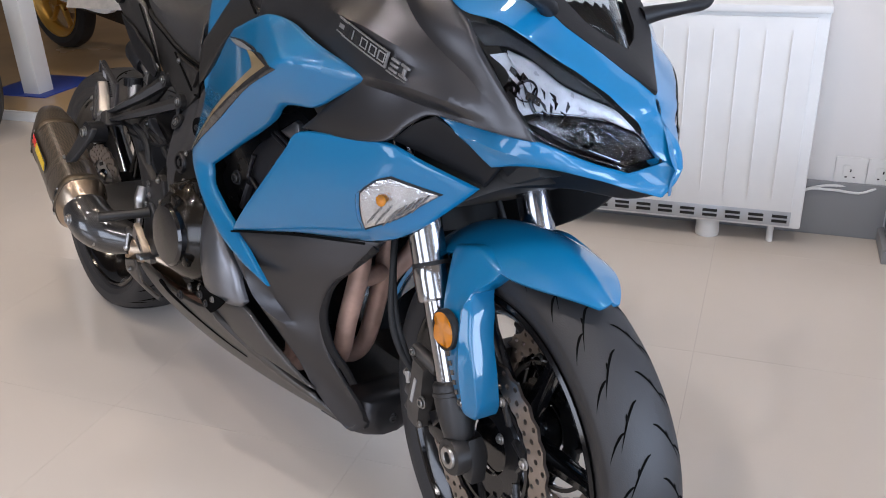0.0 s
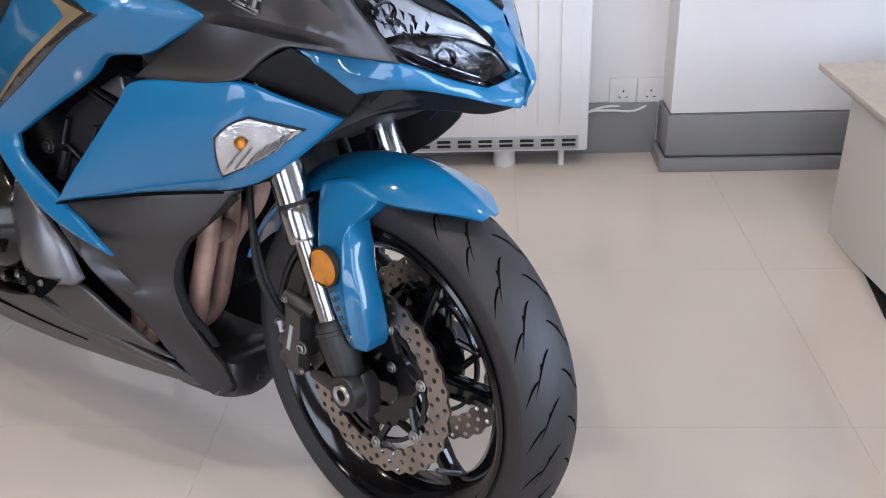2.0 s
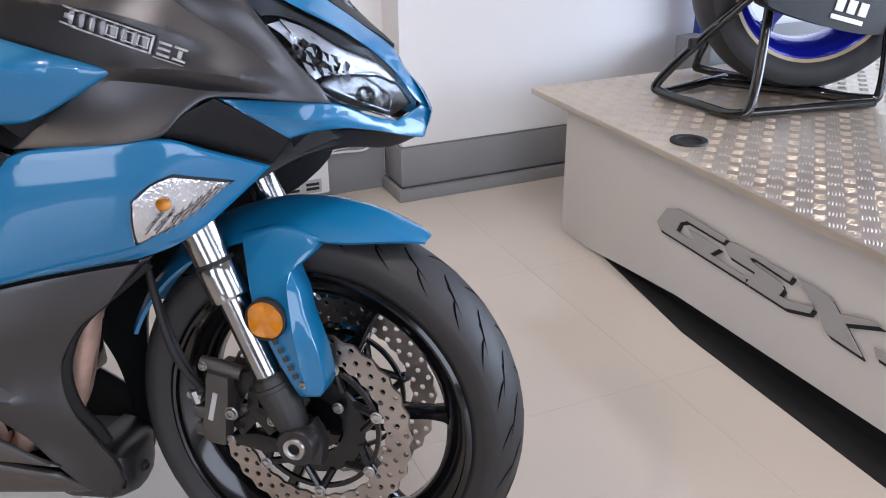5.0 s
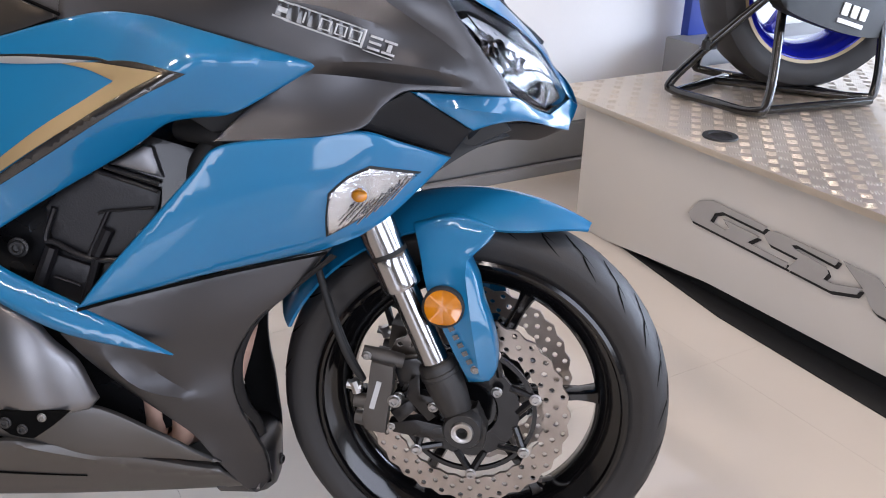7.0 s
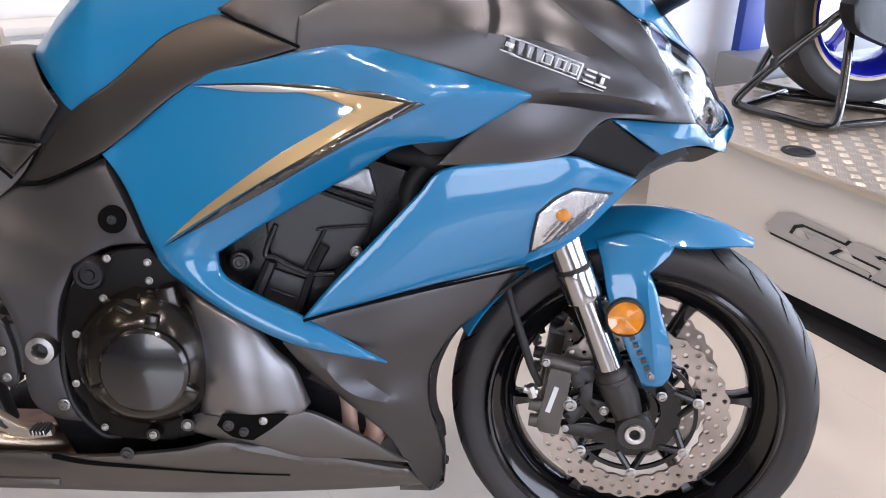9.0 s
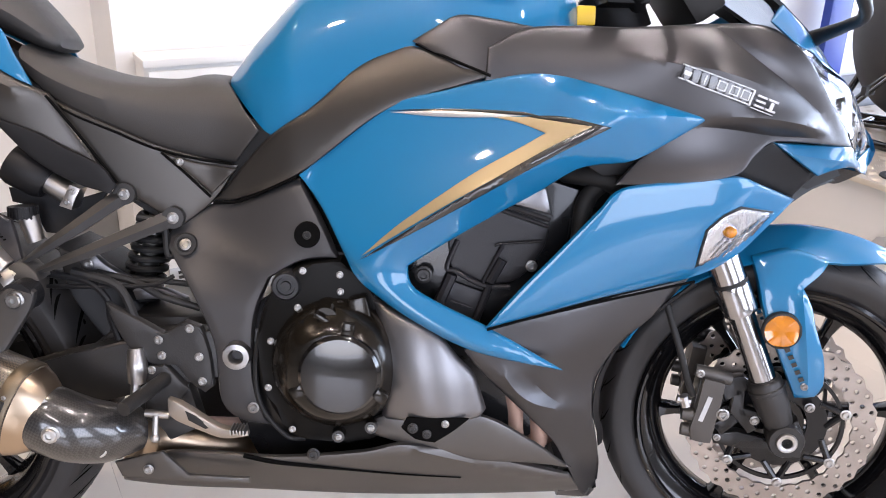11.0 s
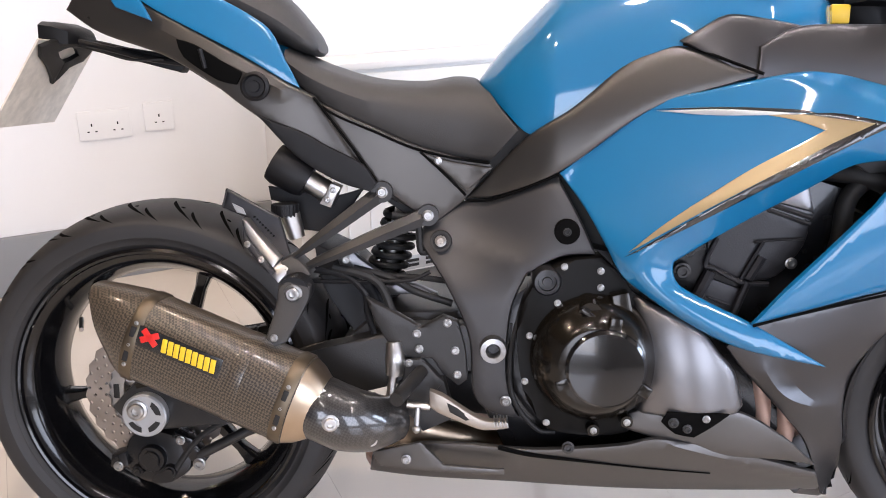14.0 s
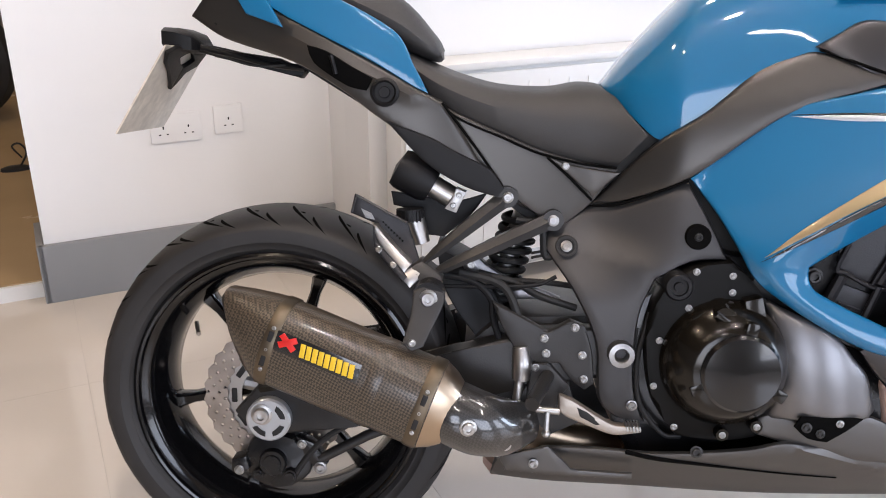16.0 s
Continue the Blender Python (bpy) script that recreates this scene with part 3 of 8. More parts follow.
for sy in (-1, 1):
    part("brake_disc", steered(drilled_disc(NB(), FC, 0.1135, 0.151, sy * 0.062, 0.005, 3, 60, 30, 0.0043)), DISC, front, "drilled wave brake disc of brownish steel")
    bm = NB()
    lathe(bm, [(0.046, sy * 0.05), (0.046, sy * 0.0565), (0.078, sy * 0.0565), (0.078, sy * 0.05)], FC, 40)
    lathe(bm, [(0.097, sy * 0.0545), (0.097, sy * 0.0605), (0.1035, sy * 0.0605), (0.1035, sy * 0.0545)], FC, 56)
    for k in range(7):
        a = radians(17 + k * 360 / 7)
        d, s = Vector((math.cos(a), 0, math.sin(a))), Vector((-math.sin(a), 0, math.cos(a)))
        for tw in (-0.5, 0.5):
            p = Vector(FC) + d * 0.072 + s * 0.042 * tw + Vector((0, sy * 0.054, 0))
            q = Vector(FC) + d * 0.105 + Vector((0, sy * 0.061, 0))
            tube(bm, [p, q], 0.006, 8, smooth=False)
    part("disc_carrier", steered(bm), ENGINE, front, split="same")
    for k in range(7):
        a = radians(17 + k * 360 / 7)
        p = STEER @ Vector((FC[0] + 0.105 * math.cos(a), sy * 0.066, FC[2] + 0.105 * math.sin(a)))
        bolts("disc_bobbin", [(*p, 0.009)], front, STEER.to_3x3() @ Vector((0, sy, 0)), STEEL)
part("valve_stem", steered(cyl(NB(), (0.15, -0.01, 0.17), (0.135, -0.045, 0.187), 0.004, seg=10)), STEEL, front)

# fork legs along the steering line
def fork_at(z, y):
    return Vector((FC[0] - 0.001 - (z - 0.304) * 0.43, y, z))


for sy in (-1, 1):
    y = sy * 0.1
    bm = NB()
    tube(bm, [fork_at(z, y) for z in (0.312, 0.326, 0.35, 0.375, 0.398, 0.403)], [0.012, 0.0225, 0.0265, 0.0285, 0.0275, 0.024], 20, 3)
    tube(bm, [fork_at(z, y) for z in (0.382, 0.384, 0.389, 0.391)], [0.027, 0.0298, 0.0298, 0.027], 20, 1)
    lathe(bm, [(0.0, y - sy * 0.025), (0.028, y - sy * 0.025), (0.029, y + sy * 0.02), (0.0265, y + sy * 0.0245), (0.012, y + sy * 0.0245), (0.012, y + sy * 0.012), (0.0, y + sy * 0.012)], FC, 32, closed=False)
    prism(bm, [(FC[0] - 0.004, 0.322), (FC[0] + 0.018, 0.335), (FC[0] + 0.034, 0.3), (FC[0] + 0.03, 0.268), (FC[0] + 0.008, 0.268)], y - sy * 0.022, y + sy * 0.004, 0.004)
    leg = part("fork_leg", steered(bm), DARKMETAL, bike, "dark grey cast fork foot with polished stanchion", split="axle_clamp")
    part("fork_stanchion", steered(tube(NB(), [fork_at(z, y) for z in (0.385, 0.46, 0.53)], 0.0205, 24, 2)), CHROME, leg, "polished steel stanchion")
    bm = NB()
    tube(bm, [fork_at(z, y) for z in (0.512, 0.516, 0.535, 0.556, 0.558)], [0.027, 0.0285, 0.0285, 0.0285, 0.027], 24, 2)
    tube(bm, [fork_at(z, y) for z in (0.562, 0.6, 0.7, 0.9)], 0.0265, 24, 2)
    part("fork_tube", steered(bm), CHROME, leg, "silver outer fork tube")
    part("dust_seal", steered(tube(NB(), [fork_at(z, y) for z in (0.556, 0.564)], 0.0275, 24, smooth=False)), BLACKMAT, leg)
    bm = NB()
    lathe(bm, [(0.0085, y + sy * 0.012), (0.0085, y + sy * 0.027), (0.0105, y + sy * 0.0285), (0.0155, y + sy * 0.0285), (0.017, y + sy * 0.026), (0.017, y + sy * 0.012)], FC, 24)
    part("axle_end", steered(bm), STEEL, leg, "bright hollow axle end")
    # caliper
    bm = NB()
    # four pot body in two halves, bridge, bracket web to the fork foot
    cal = [tuple(p) for p in rounded([(-0.113, 0.398), (-0.08, 0.392), (-0.084, 0.35), (-0.09, 0.315), (-0.093, 0.283), (-0.125, 0.287), (-0.129, 0.3), (-0.12, 0.345)], 0.008, 50)]
    prism(bm, cal, sy * 0.088, sy * 0.112, 0.004)
    prism(bm, [(-0.116, 0.392), (-0.09, 0.388), (-0.1, 0.29), (-0.128, 0.292), (-0.122, 0.345)], sy * 0.04, sy * 0.09, 0.004)
    for cx, cz in ((-0.136, 0.325), (-0.135, 0.297)):
        cyl(bm, (cx + 0.02, sy * 0.098, cz), (cx - 0.006, sy * 0.098, cz + 0.003), 0.012, 0.0105, 18)
    tube(bm, [(-0.128, sy * 0.098, 0.408), (-0.1, sy * 0.095, 0.4), (-0.07, sy * 0.09, 0.392)], [0.009, 0.012, 0.011], 12)
    calo = part("brake_caliper", steered(bm), CALIPER, bike, "grey four piston brake caliper", split="piston_housing")
    bm = NB()
    for o in ([(-0.086, 0.392), (-0.05, 0.4), (-0.03, 0.385), (-0.055, 0.37), (-0.074, 0.35)], [(-0.092, 0.292), (-0.05, 0.3), (0.0, 0.292), (0.01, 0.275), (-0.045, 0.27), (-0.086, 0.276)],
              [(-0.06, 0.378), (-0.042, 0.376), (-0.048, 0.34), (-0.018, 0.31), (-0.032, 0.298), (-0.065, 0.335)], [(-0.09, 0.31), (-0.06, 0.332), (-0.05, 0.318), (-0.075, 0.29)], [(-0.055, 0.345), (-0.02, 0.338), (-0.012, 0.325), (-0.05, 0.328)]):
        prism(bm, o, sy * 0.074, sy * 0.094, 0.003)
    part("caliper_bracket", steered(bm), ENGINE, calo, "black cast caliper bracket", split="same")
    for x, yy, z, r in ((-0.079, 0.112, 0.338, 0.0105), (-0.025, 0.095, 0.324, 0.008), (-0.12, 0.108, 0.405, 0.007), (-0.084, 0.112, 0.296, 0.006), (0.065, 0.066, 0.342, 0.0085), (0.033, 0.1, 0.275, 0.006), (0.02, 0.1, 0.272, 0.006)):
        p = STEER @ Vector((x, sy * yy, z))
        bolts("caliper_bolt", [(*p, r)], calo, STEER.to_3x3() @ Vector((0, sy, 0)))
    part("maker_mark", steered(box(NB(), (-0.107, sy * 0.1125, 0.345), (0.0075, 0.0015, 0.046), Euler((0, radians(15), 0)).to_matrix())), SILVERD, calo, "small pale maker's mark as a plain bar")
    bm = NB()
    tube(bm, [(-0.136, sy * 0.1, 0.342), (-0.142, sy * 0.1, 0.36)], 0.0085, 8, smooth=False)
    tube(bm, [(-0.152, sy * 0.1, 0.354), (-0.13, sy * 0.1, 0.35)], 0.007, 8, smooth=False)
    part("banjo_fitting", steered(bm), STEEL, calo, "bright banjo fitting", split="same")
    bm = NB()
    for dy in (0, 0.008):
        tube(bm, [(-0.128, sy * 0.1, 0.363), (-0.142, sy * (0.11 + dy), 0.4), (-0.158, sy * (0.118 + dy), 0.45), (-0.186, sy * 0.11, 0.53), (-0.21, sy * 0.09, 0.62)], 0.0055, 10)
    part("brake_hose", steered(bm), BLACKMAT, bike, split="same")

# front fender: arch over the tyre and a leg down each fork
bm = NB()
loops = []
for i in range(49):
    t = (i / 48) ** 1.5
    a = radians(60 + t * 95)
    w = 0.082 * (1 - 0.8 * max(0, 1 - t / 0.26) ** 2.1)
    rr = 0.325
    outer, inner = [], []
    for k in range(21):
        q = -1 + k / 10
        r = rr - 0.03 * abs(q) ** 2.2 * (w / 0.082) ** 2 + 0.006 * math.exp(-(q * 3.2) ** 2)
        d = Vector((math.cos(a), 0, math.sin(a)))
        outer.append(Vector(FC) + d * r + Vector((0, q * w, 0)))
        inner.append(Vector(FC) + d * (r - 0.004) + Vector((0, q * w * 0.95, 0)))
    loops.append(outer + inner[::-1])
loft(bm, loops)
for mir in (1, -1):
    leg_o = [(-0.058, 0.598), (-0.046, 0.56), (-0.034, 0.513), (-0.01, 0.458), (0.028, 0.376), (0.058, 0.381), (0.068, 0.402), (0.062, 0.45), (0.044, 0.5), (0.036, 0.53), (0.022, 0.556), (0.05, 0.582), (0.06, 0.6), (0.0, 0.612)]
    b2 = NB()
    panel(b2, [(x, -0.112 if z < 0.53 else -0.112 + (z - 0.53) * 0.45, z) for x, z in leg_o], [(0.03, -0.119, 0.44), (0.0, -0.117, 0.52)], 0.034, 0.005, 0.01, ridges=[(0.045, 0.39, 0.02, 0.54, 0.006, 0.018)])
    if mir < 0:
        bmesh.ops.transform(b2, matrix=Matrix.Diagonal((1, -1, 1, 1)), verts=b2.verts)
    tmp = bpy.data.meshes.new("tmp")
    b2.to_mesh(tmp)
    b2.free()
    bm.from_mesh(tmp)
    bpy.data.meshes.remove(tmp)
fender = part("front_fender", steered(bm), BLUE, bike, "glossy blue front mudguard")
bm = NB()
rc = Vector((-0.008, 0, 0.494))
hub_ = bm.verts.new(rc + Vector((0, -0.1255, 0)))
ring_ = [bm.verts.new(rc + Vector((0.0262 * math.cos(math.pi * k / 24), -0.1282 + 0.0055 * abs(((k / 6) % 2) - 1), 0.0262 * math.sin(math.pi * k / 24)))) for k in range(48)]
foot_ = [bm.verts.new(Vector((v.co.x, -0.117, v.co.z))) for v in ring_]
for k in range(48):
    bm.faces.new((hub_, ring_[k], ring_[(k + 1) % 48]))
    bm.faces.new((ring_[k], foot_[k], foot_[(k + 1) % 48], ring_[(k + 1) % 48]))
part("side_reflector", steered(bm), AMBER, fender, "round amber reflector")
part("reflector_rim", steered(lathe(NB(), [(0.0265, -0.126), (0.0295, -0.125), (0.0295, -0.115), (0.0265, -0.115)], (-0.008, 0, 0.494), 40)), BLACKMAT, fender)
bolts("fender_bolt", [(*(STEER @ Vector((0.038, -0.119, 0.402))), 0.0065)], fender, STEER.to_3x3() @ Vector((0, -1, 0)))
bm = NB()
for k in range(5):
    box(bm, (0.004 + k * 0.0065, -0.1225, 0.463 - k * 0.012), (0.007, 0.001, 0.008), Euler((0, radians(64), 0)).to_matrix())
part("caution_text", steered(bm), DECALBLK, fender, "small dark lettering as plain bars", split="same")

# upper cowl, satin grey
CY = 0.046                                   # middle of the upper cowling
RIDGE_U = [(-0.36, 0.9), (-0.3, 0.892), (-0.235, 0.882), (-0.188, 0.876), (-0.135, 0.862), (-0.086, 0.846), (-0.039, 0.829)]
VALLEY = [(-0.2, 0.955), (-0.155, 0.918), (-0.11, 0.885), (-0.067, 0.857), (-0.031, 0.833), (-0.002, 0.809), (0.021, 0.781)]
RIDGE_F = [(-0.25, 0.803), (-0.192, 0.81), (-0.154, 0.812), (-0.1, 0.81), (-0.047, 0.802), (-0.011, 0.793), (0.021, 0.781)]
LIP = [(-0.25, 0.797), (-0.19, 0.796), (-0.143, 0.792), (-0.089, 0.785), (-0.033, 0.782), (0.021, 0.779)]
SHEET = [-0.189, -0.0029, 0.0058, 0.0299, 0.0023, -0.0015, 0.011, 0.0607, 0.0125, 0.0499]


def along(line, x, z):
    """Distance from a polyline, the side of it, and how far along it."""
    best = (9, 0, 0)
    for k, ((x0, z0), (x1, z1)) in enumerate(zip(line, line[1:])):
        vx, vz = x1 - x0, z1 - z0
        t = min(max(((x - x0) * vx + (z - z0) * vz) / (vx * vx + vz * vz), 0), 1)
        dx, dz = x - x0 - t * vx, z - z0 - t * vz
        d = math.hypot(dx, dz)
        if d < best[0]:
            best = (d, 1 if vx * dz - vz * dx > 0 else -1, (k + t) / (len(line) - 1))
    return best


def cowl_y(x, z):
    """A smooth cheek with a valley beside the lamp, two rounded spears and a sharp lip."""
    u, v = (x + 0.2) / 0.3, (z - 0.83) / 0.12
    y = sum(c * u ** i * v ** j for c, (i, j) in zip(SHEET, [(i, j) for i in range(4) for j in range(4 - i)]))
    y += -0.0085 * math.exp(-((x + 0.22) / 0.16) ** 2 - ((z - 0.86) / 0.06) ** 2)
    d, side, t = along(VALLEY, x, z)
    y += 0.013 * math.exp(-d / 0.022) * (1 - 0.85 * ease((t - 0.6) / 0.4))
    d, side, t = along(RIDGE_U, x, z)
    y -= 0.011 * math.exp(-math.hypot(d, 0.002) * (1 if side < 0 else 1.6) / 0.018) * ease(t / 0.4) * (1 - ease((t - 0.55) / 0.45))
    d, side, t = along(RIDGE_F, x, z)
    y -= 0.017 * math.exp(-math.hypot(d, 0.003) / 0.018) * ease(t / 0.5) * (1 - ease((t - 0.6) / 0.4))
    d, side, t = along(LIP, x, z)
    return y + 0.018 * math.exp(-d / (0.009 if side > 0 else 0.035)) * ease(t / 0.5) * (1 - ease((t - 0.65) / 0.35))


def lines(*ways):
    """Mesh lines along the folds."""
    return [(a[0], a[1], b[0], b[1], 0.0, 0.01) for way in ways for a, b in zip(way, way[1:])]


# smooth the fold lines
RIDGE_U, VALLEY, RIDGE_F, LIP = ([(p.x, p.z) for p in spline([Vector((x, 0, z)) for x, z in way], 5)] for way in (RIDGE_U, VALLEY, RIDGE_F, LIP))
cowl_o = [(-0.507, 0, 0.852), (-0.503, 0, 0.9), (-0.44, 0, 0.93), (-0.3, 0, 0.933), (-0.18, 0, 0.941), (-0.1, 0, 0.939), (-0.057, 0, 0.912), (-0.037, 0, 0.893), (-0.018, 0, 0.867), (0.001, 0, 0.842), (0.021, 0, 0.817), (0.042, 0, 0.793), (0.057, 0, 0.767),
          (-0.078, 0, 0.776), (-0.112, 0, 0.757), (-0.14, 0, 0.73), (-0.223, 0, 0.717), (-0.32, 0, 0.713), (-0.272, 0, 0.76), (-0.214, 0, 0.803), (-0.268, 0, 0.82), (-0.376, 0, 0.84)]
cowl = part("upper_cowl", panel(NB(), cowl_o, [], 0.004, 0.004, 0.0065, surf=cowl_y, mirror=CY, ridges=lines(RIDGE_U, VALLEY, RIDGE_F, LIP)), GREY, bike, "satin dark grey upper cowl", split="same", smooth=30)
part("cowl_backing", panel(NB(), [(-0.4, -0.17, 0.86), (-0.2, -0.17, 0.85), (-0.12, -0.16, 0.8), (-0.2, -0.165, 0.74), (-0.33, -0.165, 0.72), (-0.36, -0.165, 0.74)], [], 0.004, 0.002, 0.02), BLACKMAT, bike)
# model badge: plain bars in a bright frame
A0, A1 = Vector((-0.239, -0.2, 0.874)), Vector((-0.0975, -0.2, 0.827))
A0.y, A1.y = cowl_y(A0.x, A0.z), cowl_y(A1.x, A1.z)
ax = (A1 - A0).normalized()
nrm = Vector((0, -1, 0)) - ax * ax.dot(Vector((0, -1, 0)))
nrm.normalize()
up_ = nrm.cross(ax)
if up_.z < 0:
    up_ = -up_
BM3 = Matrix((ax, -nrm, up_)).transposed()
L_ = (A1 - A0).length


def badge(spots, name, material, lab, depth=0.003):
    bm = NB()
    for s0, s1, h0, h1 in spots:
        n_s = max(1, round(abs(s1 - s0) / 0.09))
        for k in range(n_s):
            e0, e1 = s0 + (s1 - s0) * k / n_s, s0 + (s1 - s0) * (k + 1) / n_s
            c = A0 + ax * L_ * (e0 + e1) / 2 + up_ * ((h0 + h1) / 2)
            f = A0 + ax * L_ * (e0 + e1) / 2
            c.y += cowl_y(f.x, f.z) - f.y - 0.0064
            box(bm, c, (L_ * abs(e1 - e0) * 1.04, depth, abs(h1 - h0)), BM3, 0.0003)
    part(name, bm, material, cowl, lab, split="same")


badge([(0.02, 0.72, -0.0095, 0.0095)], "badge_ground", DECALBLK, "", 0.0015)
badge([(0.0, 0.14, 0.0085, 0.0105), (0.0, 0.14, -0.0105, -0.0085), (0.03, 0.11, -0.003, 0.003), (0.785, 0.885, -0.0095, -0.0065), (0.785, 0.885, -0.0025, 0.0005), (0.785, 0.885, 0.0045, 0.0075), (0.905, 1.01, -0.0095, -0.0065), (0.905, 1.01, 0.0045, 0.0075), (0.94, 0.975, -0.006, 0.0035)], "badge_letter", BADGE, "bright model badge as plain bars")
cells = []
for c0 in (0.24, 0.37, 0.5, 0.62):
    w_ = 0.02 if c0 < 0.3 else 0.095
    cells += [(c0, c0 + 0.014, -0.0065, 0.0065)] if c0 < 0.3 else [(c0, c0 + w_, 0.005, 0.0065), (c0, c0 + w_, -0.0065, -0.005), (c0, c0 + 0.014, -0.0065, 0.0065), (c0 + w_ - 0.014, c0 + w_, -0.0065, 0.0065)]
badge(cells, "badge_digit", BADGE, "thin outlined badge digits as plain bars", 0.0025)
badge([(0.1, 0.72, -0.0115, -0.0095), (0.14, 0.74, 0.0095, 0.0112), (0.725, 0.745, -0.0115, 0.0112), (0.76, 1.0, -0.0135, -0.0122)], "badge_frame", BADGE, "bright thin badge frame")

# blue nose
nose_o = [(-0.1, -0.158, 0.946), (-0.057, -0.155, 0.914), (-0.022, -0.124, 0.905), (0.008, -0.096, 0.888), (0.052, -0.081, 0.865), (0.081, -0.054, 0.845), (0.107, -0.023, 0.822), (0.13, 0.0, 0.794), (0.144, 0.014, 0.773), (0.156, 0.026, 0.758), (0.17, CY, 0.748),
          (0.155, CY, 0.778), (0.131, CY, 0.806), (0.113, CY, 0.836), (0.082, 0.01, 0.862), (0.055, -0.016, 0.884), (0.025, -0.046, 0.908), (-0.012, -0.07, 0.94), (-0.06, -0.09, 0.975)]
nose = part("nose_cowl", panel(NB(), nose_o, [(0.117, 0.01, 0.824)], 0.006, 0.004, 0.009, mirror=CY, plain=False), BLUE, bike, "glossy blue nose cowl between the headlamps", split="same")
part("nose_core", loft(NB(), [[Vector((x, CY + w * math.cos(2 * math.pi * k / 16), (zb + zt) / 2 + (zt - zb) / 2 * math.sin(2 * math.pi * k / 16))) for k in range(16)] for x, w, zb, zt in ((0.158, 0.006, 0.746, 0.765), (0.15, 0.012, 0.742, 0.778), (0.128, 0.022, 0.745, 0.803), (0.11, 0.03, 0.76, 0.832), (0.08, 0.04, 0.78, 0.857))]), BLUE, nose)
beak_o = [(-0.078, -0.152, 0.774), (-0.01, -0.131, 0.77), (0.058, -0.11, 0.767), (0.083, -0.074, 0.754), (0.101, -0.038, 0.744), (0.124, 0.003, 0.735), (0.142, 0.018, 0.747), (0.157, 0.028, 0.757), (0.17, CY, 0.747),
          (0.166, CY, 0.732), (0.158, 0.033, 0.709), (0.128, -0.01, 0.717), (0.1, -0.049, 0.727), (0.07, -0.085, 0.733), (0.035, -0.113, 0.731), (0.004, -0.128, 0.723)]
part("chin_cowl", panel(NB(), beak_o, [(0.02, -0.128, 0.748), (0.06, -0.105, 0.75), (0.1, -0.056, 0.735)], 0.005, 0.004, 0.008, mirror=CY, plain=False, ridges=[(-0.05, 0.757, 0.09, 0.74, 0.004, 0.012), (0.09, 0.74, 0.155, 0.714, 0.004, 0.01)]), BLUE, bike, "blue lower lip under the headlamps", split="same")
part("chin_shadow", panel(NB(), [(0.0, -0.1, 0.728), (0.08, -0.05, 0.726), (0.15, 0.01, 0.713), (0.16, CY, 0.715), (0.11, CY, 0.695), (0.06, -0.03, 0.7), (0.0, -0.085, 0.69)], [], 0.004, 0.003, 0.012, mirror=CY), PLASTIC, bike, "black plastic inner chin", split="same")
duct_o = [(-0.144, -0.174, 0.73), (-0.114, -0.17, 0.757), (-0.081, -0.158, 0.775), (0.004, -0.115, 0.722), (-0.024, -0.106, 0.688), (-0.08, -0.14, 0.707)]
part("intake_duct", panel(NB(), duct_o, [(-0.07, -0.125, 0.735)], 0.004, 0.003, 0.01, mirror=CY), PLASTIC, bike, "black intake duct", split="same")

# headlamps: shell, bowls, clear lens
lamp_o = [(-0.055, -0.154, 0.912), (-0.022, -0.122, 0.903), (0.008, -0.094, 0.886), (0.052, -0.08, 0.863), (0.081, -0.053, 0.843), (0.107, -0.022, 0.82), (0.13, 0.001, 0.792), (0.144, 0.014, 0.771), (0.155, 0.026, 0.757), (0.142, 0.017, 0.748), (0.124, 0.003, 0.737), (0.101, -0.037, 0.746), (0.083, -0.073, 0.756), (0.059, -0.109, 0.769),
          (0.042, -0.124, 0.793), (0.021, -0.134, 0.817), (0.001, -0.139, 0.842), (-0.018, -0.146, 0.867), (-0.037, -0.152, 0.893)]
lamp_s = surface(lamp_o + [(0.055, -0.098, 0.815), (0.09, -0.06, 0.785)], False)
lamp = part("headlamp", panel(NB(), lamp_o, surf=lambda x, z: lamp_s(x, z) + 0.034, edge=0.003, thick=0.004, step=0.012, mirror=CY), BLACKMAT, bike, "pair of angular clear headlamps", split="same")
lens = part("lens", panel(NB(), lamp_o, surf=lambda x, z: lamp_s(x, z), edge=0.004, thick=0.002, step=0.01, mirror=CY), LENS, lamp, "clear headlamp lens", split="same")


def inside(outline, depth, name, material, lab, ridges=()):
    part(name, panel(NB(), [(x, 0, z) for x, z in outline], surf=lambda x, z: lamp_s(x, z) + depth, edge=0.002, thick=0.003, step=0.007, ridges=ridges, mirror=CY), material, lamp, lab, split="same")


inside([(-0.048, 0.902), (-0.023, 0.898), (0.008, 0.881), (0.052, 0.858), (0.081, 0.838), (0.103, 0.817), (0.08, 0.829), (0.061, 0.839), (0.025, 0.862), (-0.006, 0.875), (-0.022, 0.874)], 0.006, "lamp_brow", BLACKMAT, "black brow inside the lamp's upper edge")
inside([(-0.006, 0.871), (0.025, 0.858), (0.061, 0.835), (0.08, 0.825), (0.101, 0.814), (0.112, 0.803), (0.122, 0.79), (0.113, 0.793), (0.099, 0.801), (0.063, 0.803), (0.046, 0.803), (0.029, 0.829)], 0.012, "lamp_reflector", LAMPSILVER, "bright folded lamp reflector",
       [(0.0, 0.865, 0.06, 0.815, 0.005, 0.012), (0.05, 0.838, 0.105, 0.802, 0.004, 0.01)])
